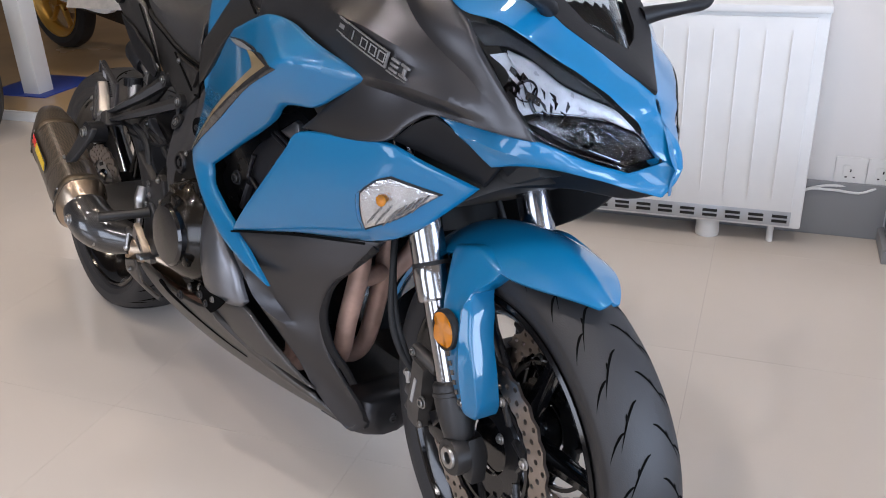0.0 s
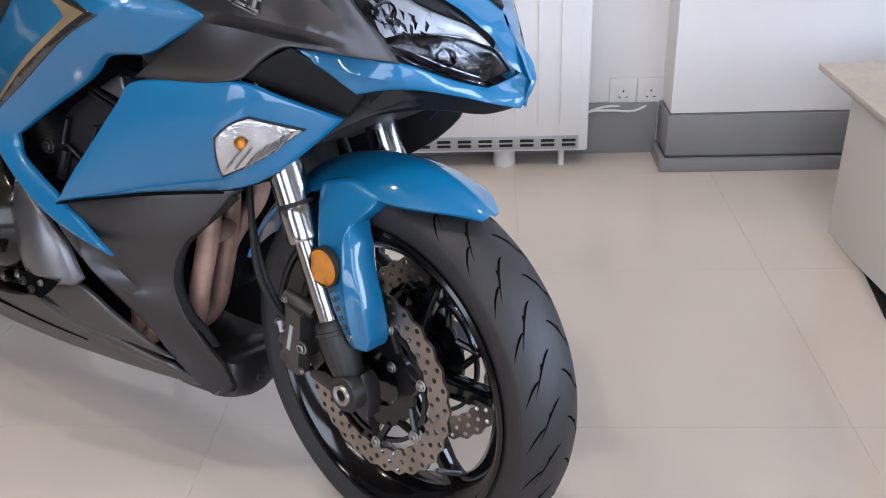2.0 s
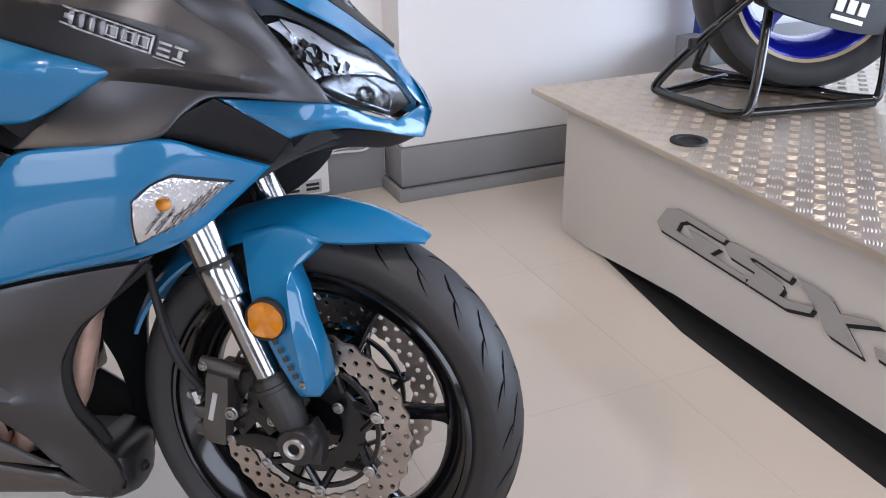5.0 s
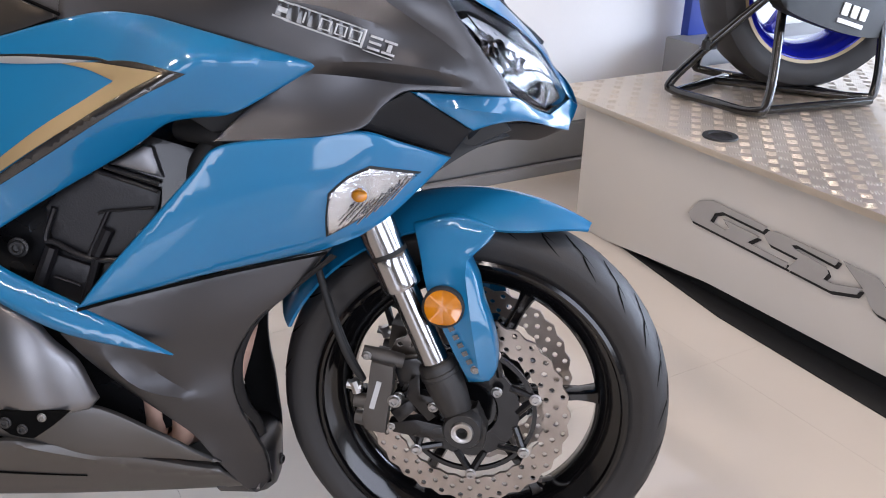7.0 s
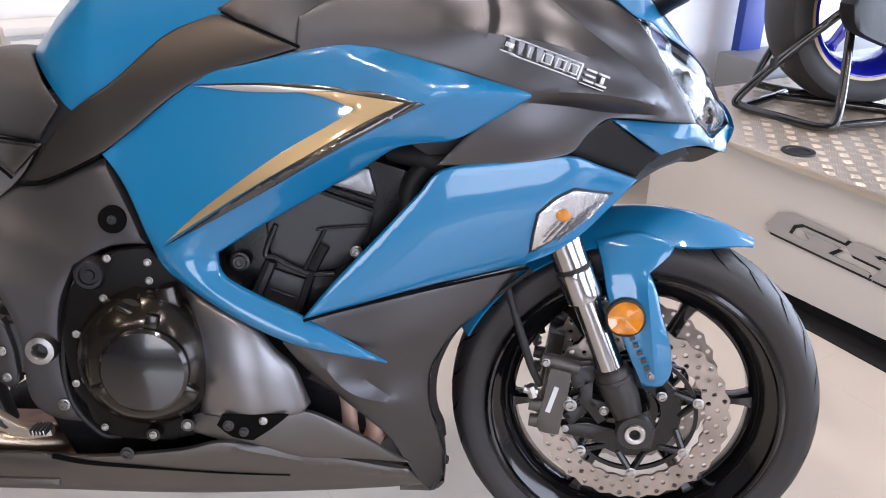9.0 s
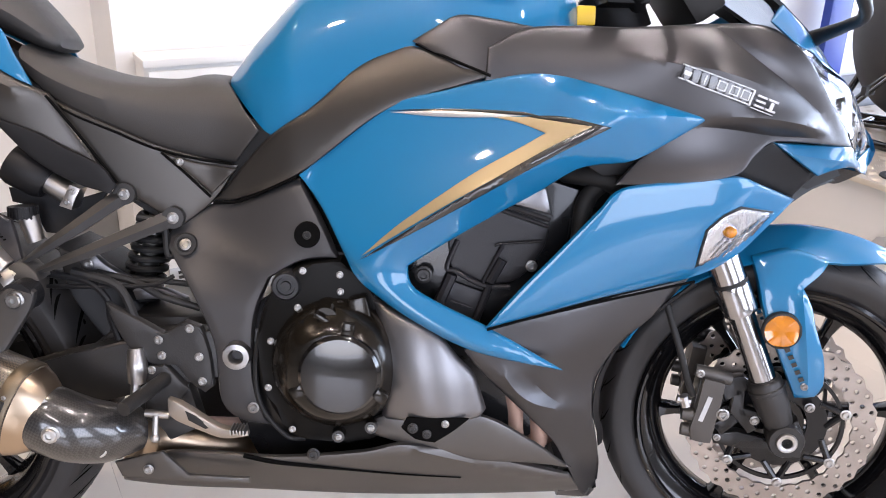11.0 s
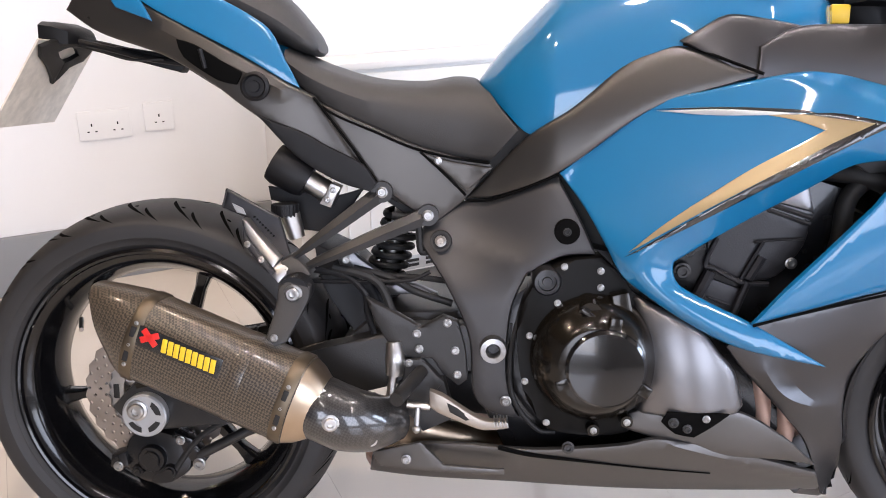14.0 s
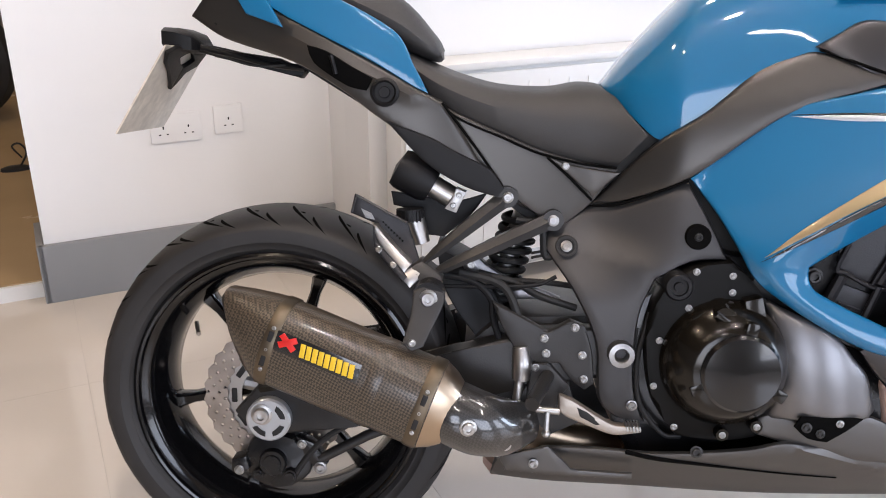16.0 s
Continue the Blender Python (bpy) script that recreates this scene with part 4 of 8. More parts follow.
# pale silver strip stands in for the reflection along the lamp's side edge
inside([(-0.016, 0.864), (-0.006, 0.868), (0.027, 0.829), (0.044, 0.8), (0.036, 0.796), (0.008, 0.843)], 0.01, "lamp_side_reflection", LAMPSILVER, "bright side edge inside the lamp with its strip of reflection")
inside([(0.042, 0.789), (0.08, 0.769), (0.116, 0.743), (0.142, 0.758), (0.126, 0.784), (0.114, 0.79), (0.099, 0.798), (0.063, 0.8), (0.048, 0.798)], 0.012, "lamp_mask", LENSBLK, "gloss black lower lamp mask", [(0.075, 0.785, 0.11, 0.752, 0.004, 0.012)])
inside([(0.046, 0.784), (0.066, 0.768), (0.105, 0.747), (0.12, 0.741), (0.118, 0.739), (0.085, 0.756), (0.06, 0.77)], 0.006, "lamp_lower_trim", LAMPBOWL, "thin bright trim along the lamp's lower edge")
for mx in (0, 1):
    bm = NB()
    for (px, pz, r, dpt) in ((0.034, 0.827, 0.014, 0.012), (0.092, 0.774, 0.0125, 0.012)):
        y0 = lamp_s(px, pz) + 0.004
        q = Vector((0.75, -0.62, 0.12)).normalized().to_track_quat("Y", "Z").to_matrix().to_4x4()
        b2 = NB()
        lathe(b2, [(r, 0.004), (r * 0.85, -dpt * 0.35), (r * 0.55, -dpt * 0.8), (r * 0.2, -dpt), (r * 0.25, -dpt - 0.003), (r * 0.6, -dpt * 0.9), (r * 0.9, -dpt * 0.4), (r * 1.05, 0.002)], (0, 0, 0), 24)
        bmesh.ops.transform(b2, matrix=Matrix.Translation((px, y0, pz)) @ q, verts=b2.verts)
        tmp = bpy.data.meshes.new("tmp")
        b2.to_mesh(tmp)
        b2.free()
        bm.from_mesh(tmp)
        bpy.data.meshes.remove(tmp)
    for way in (((0.09, 0.798), (0.12, 0.771), (0.115, 0.749), (0.086, 0.766), (0.052, 0.788)), ((0.046, 0.802), (0.08, 0.803), (0.1, 0.8))):
        tube(bm, [Vector((a, lamp_s(a, c) + 0.008, c)) for a, c in way], 0.0012, 6, smooth=False)
    chips = random.Random(11)
    for k in range(26):
        x = 0.012 + 0.055 * (k % 9) / 8 + chips.uniform(-0.003, 0.003)
        z = 0.846 - 0.62 * (x - 0.012) + (-0.009 * (k // 9)) + chips.uniform(-0.003, 0.003)
        c = Vector((x, lamp_s(x, z) + 0.0085, z))
        d1 = Vector((1, chips.uniform(-0.5, 0.5), -0.6 + chips.uniform(-0.3, 0.3))).normalized() * 0.006
        d2 = Vector((chips.uniform(-0.3, 0.6), chips.uniform(-0.5, 0.5), 1)).normalized() * 0.0055
        bm.faces.new([bm.verts.new(c + d1 * i + d2 * j) for i, j in ((-1, -1), (1, -0.8), (0.9, 1), (-0.8, 0.9))])
    if mx:
        bmesh.ops.transform(bm, matrix=Matrix.Translation((0, 2 * CY, 0)) @ Matrix.Diagonal((1, -1, 1, 1)), verts=bm.verts)
    part("lamp_bowl", bm, LAMPBOWL, lamp, "mirror bright lamp bowl with facets")

# screen mount and screen
rows = ((0.116, 0.838, 0.002, 0.0), (0.1, 0.85, 0.018, 0.0), (0.082, 0.862, 0.036, 0.0), (0.06, 0.88, 0.057, 0.0), (0.045, 0.892, 0.072, 0.03), (0.025, 0.908, 0.092, 0.052), (-0.012, 0.94, 0.116, 0.072), (-0.06, 0.975, 0.136, 0.09), (-0.1, 1.0, 0.15, 0.1))
for sy in (-1, 1):
    band = []
    for x, z, w, v in rows:
        top = [Vector((x, CY + sy * (v + (w - v) * k / 6), z + 0.001 + 0.005 * (1 - (k / 6) ** 2) * min(1, w / 0.03))) for k in range(7)]
        band.append(top + [p - Vector((0.002, 0, 0.006)) for p in reversed(top)])
    part("screen_fairing", loft(NB(), band), PLASTIC, bike, "black fairing round the foot of the screen")
shield = []
for x, z, w in ((0.062, 0.886, 0.006), (0.05, 0.902, 0.03), (0.03, 0.925, 0.056), (-0.005, 0.965, 0.078), (-0.06, 1.03, 0.1), (-0.12, 1.1, 0.11), (-0.17, 1.15, 0.1)):
    top = [Vector((x - 0.03 * (k / 6) ** 2, CY + w * k / 6, z - 0.018 * (k / 6) ** 2)) for k in range(-6, 7)]
    shield.append(top + [p - Vector((0.002, 0, 0.002)) for p in reversed(top)])
part("windscreen", loft(NB(), shield), SMOKE, bike, "clear tinted windscreen")
for sy in (-1, 1):
    bm = NB()
    tube(bm, [(-0.0, CY + sy * 0.1, 0.925), (0.012, CY + sy * 0.125, 0.934), (0.022, CY + sy * 0.17, 0.944), (0.02, CY + sy * 0.23, 0.958), (-0.03, CY + sy * 0.29, 1.0), (-0.08, CY + sy * 0.31, 1.06)], [0.014, 0.011, 0.009, 0.009, 0.01, 0.012], 12)
    mir = part("mirror", bm, PLASTIC, bike, "black mirror on a curved stalk")
    bm = NB()
    loft(bm, [[Vector((-0.09 + dx, CY + sy * 0.32 + 0.075 * s * math.cos(a), 1.1 + 0.042 * s * math.sin(a))) for a in [2 * math.pi * k / 24 for k in range(24)]] for dx, s in ((0.03, 0.5), (0.022, 0.85), (0.0, 1.0), (-0.012, 0.97))])
    part("mirror_head", bm, PLASTIC, mir)

# front side cowl with the turn signal
fs_o = [(-0.311, -0.197, 0.709), (-0.223, -0.197, 0.72), (-0.142, -0.181, 0.727), (-0.09, -0.153, 0.711), (-0.024, -0.113, 0.686), (-0.066, -0.122, 0.645), (-0.117, -0.143, 0.601), (-0.182, -0.175, 0.569), (-0.325, -0.204, 0.544), (-0.432, -0.213, 0.517), (-0.497, -0.219, 0.501), (-0.455, -0.213, 0.553), (-0.402, -0.207, 0.611), (-0.343, -0.2, 0.676)]
FRONT = {"A": (-0.313, -0.221, 0.71), "B": (-0.223, -0.208, 0.722), "M": (-0.142, -0.191, 0.729), "R": (-0.1, -0.176, 0.712), "T": (-0.02, -0.12, 0.687), "S": (-0.066, -0.134, 0.644), "D": (-0.117, -0.15, 0.6), "F": (-0.182, -0.148, 0.565), "G": (-0.325, -0.2, 0.542), "H": (-0.432, -0.211, 0.515), "I": (-0.501, -0.223, 0.5),
         "J": (-0.457, -0.223, 0.553), "K": (-0.404, -0.223, 0.611), "L": (-0.345, -0.222, 0.677), "a": (-0.18, -0.197, 0.65), "b": (-0.128, -0.185, 0.681), "d": (-0.185, -0.18, 0.59), "m": (-0.3, -0.217, 0.63), "n": (-0.41, -0.22, 0.556)}
fs_s = cage(FRONT, ["A B m L", "B M b a", "B a m", "M R b", "R T S b", "b S D", "a b D d", "d D F", "m a d G", "d F G", "L m K", "K m n J", "m G H n", "J n I", "n H I"], [("M b", 0.5), ("d D", 0.5), ("b a d", 0.3)])
for mx in (None, CY):
    bm = panel(NB(), fs_o, [], 0.005, 0.006, 0.0085, surf=fs_s, ridges=creased(FRONT, "M b", "d D"))
    if mx is not None:
        bmesh.ops.transform(bm, matrix=Matrix.Translation((0, 2 * 0.02, 0)) @ Matrix.Diagonal((1, -1, 1, 1)), verts=bm.verts)
    fcowl = part("front_side_cowl", bm, BLUE, bike, "glossy blue front side cowl with a pointed tip")
    if mx is None:
        sg = [(-0.183, 0.591), (-0.182, 0.62), (-0.178, 0.648), (-0.155, 0.668), (-0.128, 0.68), (-0.066, 0.668), (-0.09, 0.65), (-0.127, 0.621)]
        sig = part("turn_signal", panel(NB(), [(x, 0, z) for x, z in sg], surf=lambda x, z: fs_s(x, z) - 0.004, edge=0.003, thick=0.003, step=0.008, corner=20), SIGNALFACE, fcowl, "faceted clear turn signal with an amber bulb")
        part("signal_lens", panel(NB(), [(x, 0, z) for x, z in sg], surf=lambda x, z: fs_s(x, z) - 0.014, edge=0.006, thick=0.002, step=0.01, corner=20), LENS, fcowl, "clear signal lens")
        part("signal_rim", panel(NB(), [(-0.12 + (x + 0.12) * 1.05, 0, 0.637 + (z - 0.637) * 1.07) for x, z in sg], surf=lambda x, z: fs_s(x, z) - 0.0025, edge=0.002, thick=0.003, step=0.012, corner=20), BLACKMAT, fcowl)
        bm = NB()
        bmesh.ops.create_icosphere(bm, subdivisions=2, radius=0.0088, matrix=Matrix.Translation((-0.142, fs_s(-0.142, 0.645) - 0.008, 0.645)) @ Matrix.Diagonal((1.2, 0.6, 1, 1)))
        part("signal_bulb", bm, AMBER, fcowl, "amber bulb")
        bm = NB()
        for k in range(7):
            x0 = -0.168 + k * 0.011
            z0 = 0.606 + max(0, k - 2) * 0.0075
            p, q = Vector((x0, fs_s(x0, z0) - 0.0085, z0)), Vector((x0 + 0.026, fs_s(x0 + 0.026, z0 + 0.03) - 0.0085, z0 + 0.03))
            tube(bm, [p, q], 0.0012, 6, smooth=False)
        part("signal_facet", bm, CHROME, fcowl, split="same")

# large blue side cowl: a wedge with a lower arm round the engine
sc_o = [(-0.778, -0.128, 0.709), (-0.651, -0.169, 0.811), (-0.564, -0.186, 0.839), (-0.456, -0.198, 0.864), (-0.402, -0.207, 0.863), (-0.348, -0.21, 0.851), (-0.188, -0.198, 0.808), (-0.245, -0.203, 0.774), (-0.297, -0.199, 0.747), (-0.346, -0.205, 0.741), (-0.377, -0.206, 0.733), (-0.425, -0.212, 0.7), (-0.526, -0.215, 0.641), (-0.611, -0.208, 0.588),
        (-0.61, -0.203, 0.57), (-0.6, -0.208, 0.553), (-0.554, -0.214, 0.528), (-0.491, -0.216, 0.499), (-0.381, -0.222, 0.438), (-0.476, -0.222, 0.455), (-0.535, -0.224, 0.472), (-0.603, -0.224, 0.507), (-0.661, -0.22, 0.545), (-0.688, -0.214, 0.569), (-0.709, -0.196, 0.607), (-0.74, -0.152, 0.66)]
SIDE = {
    "a": (-0.186, -0.192, 0.808), "V": (-0.318, -0.248, 0.815), "U": (-0.46, -0.197, 0.864), "e": (-0.31, -0.2, 0.853), "u2": (-0.564, -0.174, 0.841), "s0": (-0.652, -0.15, 0.813), "r0": (-0.78, -0.127, 0.71), "r1": (-0.742, -0.152, 0.66), "r2": (-0.711, -0.188, 0.607),
    "c1": (-0.4, -0.252, 0.766), "c2": (-0.507, -0.244, 0.71), "cb": (-0.57, -0.23, 0.67), "c3": (-0.632, -0.218, 0.628), "c4": (-0.692, -0.207, 0.583), "o0": (-0.296, -0.208, 0.745), "o1": (-0.377, -0.201, 0.731), "o2": (-0.455, -0.193, 0.684), "o3": (-0.526, -0.194, 0.639), "o4": (-0.611, -0.195, 0.582),
    "n1": (-0.53, -0.2, 0.778), "n2": (-0.64, -0.184, 0.7), "t0": (-0.6, -0.2, 0.552), "t1": (-0.5, -0.213, 0.503), "t2": (-0.38, -0.217, 0.438), "k0": (-0.65, -0.216, 0.556), "k1": (-0.557, -0.224, 0.489), "k2": (-0.47, -0.223, 0.459), "l1": (-0.664, -0.2, 0.543), "l2": (-0.603, -0.208, 0.505), "l3": (-0.535, -0.213, 0.47), "l4": (-0.476, -0.216, 0.453)}
sc_y = cage(SIDE, ["a V o0", "V c1 o1 o0", "c1 c2 o2 o1", "c2 cb o3 o2", "cb c3 o4 o3", "V U n1 c1", "U u2 s0 n1", "c1 n1 n2 c2", "n1 s0 r0 n2", "c2 n2 cb", "cb n2 r1 c3", "n2 r0 r1", "c3 r1 r2 c4", "V a e", "V e U", "c3 c4 k0 o4", "c4 r2 l1 k0", "o4 k0 t0", "t0 k0 k1 t1", "k0 l1 l2 k1", "k1 l2 l3 k2", "t1 k1 k2 t2", "k2 l3 l4 t2"],
            [("a V U", 0.85), ("V c1 c2 cb c3", 0.75), ("c3 c4", 0.4), ("k0 k1 k2 t2", 0.3)])
for mx in (0, 1):
    bm = panel(NB(), sc_o, [], 0.005, 0.004, 0.007, surf=sc_y, ridges=creased(SIDE, "a V U", "V c1 c2 cb c3 c4"))
    if mx:
        bmesh.ops.transform(bm, matrix=Matrix.Translation((0, 0.04, 0)) @ Matrix.Diagonal((1, -1, 1, 1)), verts=bm.verts)
    scowl = part("side_cowl", bm, BLUE, bike, "large glossy blue side cowl with gold and black stripes")
    if not mx:
        def decal(name, o, material, lab, lift):
            part(name, panel(NB(), [(x, 0, z) for x, z in o], surf=lambda x, z: sc_y(x, z) - lift, edge=0.0006, thick=0.0008, step=0.006), material, scowl, lab)
        decal("gold_stripe", [(-0.5, 0.805), (-0.43, 0.806), (-0.363, 0.797), (-0.428, 0.762), (-0.56, 0.682), (-0.679, 0.602), (-0.624, 0.652), (-0.53, 0.722), (-0.461, 0.764), (-0.425, 0.786), (-0.46, 0.798)], GOLD, "gold arrow stripe", 0.0018)
        decal("black_stripe", [(-0.455, 0.807), (-0.404, 0.809), (-0.337, 0.796), (-0.412, 0.757), (-0.56, 0.667), (-0.685, 0.594), (-0.56, 0.68), (-0.43, 0.762), (-0.364, 0.797)], DECALBLK, "black arrow stripe", 0.0021)
        decal("silver_stripe", [(-0.644, 0.806), (-0.55, 0.811), (-0.455, 0.808), (-0.5, 0.804), (-0.573, 0.802)], SILVERD, "thin silver stripe", 0.0019)
        decal("thin_black_stripe", [(-0.65, 0.808), (-0.55, 0.814), (-0.455, 0.813), (-0.43, 0.808), (-0.5, 0.8095), (-0.58, 0.8095)], DECALBLK, "thin black stripe", 0.0016)

# lower cowl, satin grey
LOWER = {"a0": (-0.504, -0.212, 0.5), "a1": (-0.325, -0.194, 0.541), "a2": (-0.178, -0.143, 0.567), "b1": (-0.25, -0.158, 0.494), "b2": (-0.309, -0.152, 0.424), "b3": (-0.32, -0.147, 0.385), "b4": (-0.317, -0.138, 0.335), "b5": (-0.304, -0.115, 0.28), "b6": (-0.288, -0.068, 0.22), "b7": (-0.288, -0.05, 0.17), "c0": (-0.318, -0.088, 0.172),
         "d1": (-0.352, -0.135, 0.243), "d2": (-0.379, -0.152, 0.295), "d3": (-0.451, -0.188, 0.375), "d4": (-0.503, -0.2, 0.43), "d5": (-0.53, -0.206, 0.463), "W0": (-0.479, -0.21, 0.45), "W1": (-0.436, -0.201, 0.437), "W2": (-0.409, -0.171, 0.388), "W3": (-0.35, -0.16, 0.352), "W4": (-0.441, -0.207, 0.379), "m": (-0.37, -0.197, 0.47)}
wd = cage(LOWER, ["a0 W0 d5", "a0 a1 m", "a0 m W1 W0", "a1 a2 b1 m", "m b1 b2", "m b2 b3 W1", "W1 b3 W3 W2", "b3 b4 W3", "d5 W0 d4", "W0 W1 W2 W4", "W2 W3 W4", "d4 W0 W4 d3", "d3 W4 W3 d2", "W3 b4 b5 d2", "d2 b5 b6 d1", "d1 b6 b7 c0"], [("W0 W4 W3", 0.95), ("W1 W2 W3", 0.9)])
lc_o = [(-0.5, 0, 0.499), (-0.325, 0, 0.54), (-0.182, 0, 0.566), (-0.215, 0, 0.528), (-0.25, 0, 0.494), (-0.282, 0, 0.468), (-0.309, 0, 0.424), (-0.319, 0, 0.385), (-0.316, 0, 0.335), (-0.304, 0, 0.29), (-0.297, 0, 0.26), (-0.289, 0, 0.225), (-0.288, 0, 0.175), (-0.303, 0, 0.166), (-0.318, 0, 0.175), (-0.351, 0, 0.243), (-0.378, 0, 0.295), (-0.41, 0, 0.333), (-0.449, 0, 0.375), (-0.5, 0, 0.428), (-0.526, 0, 0.462)]
part("lower_cowl", panel(NB(), lc_o, [], 0.005, 0.004, 0.008, surf=wd, ridges=creased(LOWER, "W0 W4 W3", "W1 W2 W3"), mirror=-0.005), GREY, bike, "satin dark grey lower cowl", split="same", smooth=28)
part("lower_cowl_return", panel(NB(), [(-0.182, -0.165, 0.562), (-0.282, -0.162, 0.468), (-0.309, -0.157, 0.424), (-0.319, -0.149, 0.385), (-0.316, -0.139, 0.335), (-0.303, -0.119, 0.298), (-0.296, -0.092, 0.266), (-0.288, -0.085, 0.27), (-0.293, -0.11, 0.302), (-0.305, -0.13, 0.337), (-0.308, -0.14, 0.385), (-0.299, -0.147, 0.428), (-0.272, -0.152, 0.474), (-0.174, -0.157, 0.557)], [], 0.004, 0.002, 0.01), PLASTIC, bike, "black inner edge of the lower cowl")
part("lower_cowl_lining", panel(NB(), [(x, 0, z) for x, _, z in lc_o], surf=lambda x, z: -0.01 - wd(x, z) - 0.012, edge=0.002, thick=0.004, step=0.011), BLACKMAT, bike, "black inside of the far lower cowl")
bm = NB()
loft(bm, [[Vector((x, 0.0 + w * c, zc + h * s)) for c, s in ((-1, 0.9), (-1.05, -0.2), (-0.85, -0.75), (-0.35, -1), (0.35, -1), (0.85, -0.75), (1.05, -0.2), (1, 0.9), (0.5, 1), (-0.5, 1))] for x, w, h, zc in ((-0.284, 0.03, 0.028, 0.187), (-0.287, 0.046, 0.036, 0.187), (-0.296, 0.06, 0.041, 0.188), (-0.31, 0.072, 0.043, 0.19), (-0.36, 0.1, 0.03, 0.195))])
chin = part("belly_chin", bm, GREY, bike, "grey chin of the belly pan")
bolts("chin_bolt", [(-0.284, 0.0, 0.182, 0.01)], chin, (0.95, -0.3, 0), DARKMETAL)
bl_o = [(-0.318, -0.09, 0.182), (-0.349, -0.14, 0.236), (-0.467, -0.172, 0.277), (-0.605, -0.188, 0.308), (-0.675, -0.192, 0.294), (-0.806, -0.19, 0.279), (-0.907, -0.176, 0.28), (-0.993, -0.159, 0.272), (-1.065, -0.131, 0.243), (-1.073, -0.111, 0.198), (-0.984, -0.129, 0.196), (-0.845, -0.14, 0.202), (-0.661, -0.135, 0.197), (-0.492, -0.12, 0.192)]
belly = part("belly_pan", panel(NB(), bl_o, [(-0.6, -0.178, 0.25), (-0.8, -0.175, 0.245)], 0.005, 0.006, 0.012, ridges=[(-0.34, 0.225, -0.6, 0.3, 0.004, 0.012)], mirror=0.012), GREYLIT, bike, "satin dark grey belly pan", split="same")
bolts("belly_bolt", [(-0.752, -0.187, 0.286, 0.01)], belly, (0, -1, 0), DARKMETAL)
part("belly_tray", loft(NB(), [[Vector((x, 0.012 + w * c, z + 0.02 * s)) for c, s in ((-1, 0.5), (-0.7, -0.4), (0.7, -0.4), (1, 0.5))] for x, w, z in ((-0.33, 0.11, 0.195), (-0.5, 0.125, 0.19), (-0.7, 0.145, 0.192), (-0.9, 0.14, 0.195), (-1.07, 0.11, 0.195))]), DARKMETAL, belly)
bl_s = surface(bl_o + [(-0.6, -0.178, 0.25), (-0.8, -0.175, 0.245)])
part("belly_seam", tube(NB(), [(x, bl_s(x, z) - 0.001, z) for x, z in ((-0.86, 0.279), (-0.814, 0.27), (-0.75, 0.264), (-0.701, 0.259), (-0.61, 0.249), (-0.524, 0.24))], [0.004, 0.004, 0.003, 0.002, 0.0015, 0.001], 6), GROOVE, belly)
part("belly_rear_plate", panel(NB(), [(-1.06, -0.178, 0.262), (-1.02, -0.182, 0.275), (-0.983, -0.186, 0.286), (-0.962, -0.188, 0.266), (-0.945, -0.188, 0.248), (-0.85, -0.19, 0.246), (-0.85, -0.188, 0.236), (-0.96, -0.184, 0.236), (-1.05, -0.175, 0.238)], [], 0.004, 0.003, 0.011), GREYLIT, belly)
bolts("belly_bolt", [(-1.005, -0.186, 0.256, 0.008)], belly)
part("collector_box", loft(NB(), [[Vector((x, 0.012 + w * c, z + h * s)) for c, s in ((-1, 0.3), (-0.85, -0.6), (-0.4, -1), (0.4, -1), (0.85, -0.6), (1, 0.3), (0.5, 0.9), (-0.5, 0.9))] for x, w, z, h in ((-1.085, 0.09, 0.21, 0.02), (-1.07, 0.115, 0.205, 0.03), (-0.9, 0.12, 0.2, 0.03), (-0.72, 0.1, 0.2, 0.028), (-0.6, 0.06, 0.2, 0.02))]), HEADER, bike, "browned exhaust collector box under the engine")
ank_o = [(-0.668, -0.178, 0.336), (-0.64, -0.184, 0.352), (-0.6, -0.188, 0.345), (-0.5, -0.186, 0.356), (-0.417, -0.176, 0.309), (-0.375, -0.155, 0.272), (-0.345, -0.135, 0.245), (-0.417, -0.166, 0.266), (-0.508, -0.178, 0.278), (-0.6, -0.184, 0.3), (-0.66, -0.178, 0.314)]
part("ankle_cowl", panel(NB(), ank_o, [(-0.52, -0.2, 0.33), (-0.44, -0.182, 0.295)], 0.004, 0.005, 0.011), GREYLIT, bike, "satin grey cowl over the header pipes")
sv_o = [(-0.668, -0.178, 0.535), (-0.641, -0.188, 0.522), (-0.6, -0.196, 0.505), (-0.562, -0.2, 0.484), (-0.535, -0.202, 0.452), (-0.51, -0.202, 0.424), (-0.496, -0.2, 0.385), (-0.49, -0.197, 0.366), (-0.5, -0.197, 0.354), (-0.53, -0.199, 0.352), (-0.6, -0.197, 0.35), (-0.65, -0.19, 0.342), (-0.64, -0.188, 0.39), (-0.638, -0.186, 0.44), (-0.65, -0.183, 0.49)]
part("engine_side_cowl", panel(NB(), sv_o, [(-0.56, -0.25, 0.42), (-0.6, -0.23, 0.46), (-0.58, -0.248, 0.39)], 0.005, 0.008, 0.011), SATIN, bike, "satin silver grey cowl beside the clutch cover")
part("cowl_recess", panel(NB(), [(-0.609, -0.219, 0.361), (-0.553, -0.221, 0.363), (-0.517, -0.219, 0.361), (-0.54, -0.219, 0.341), (-0.567, -0.218, 0.322), (-0.596, -0.218, 0.327), (-0.617, -0.218, 0.345)], [], 0.004, 0.002, 0.012), GROOVE, bike)
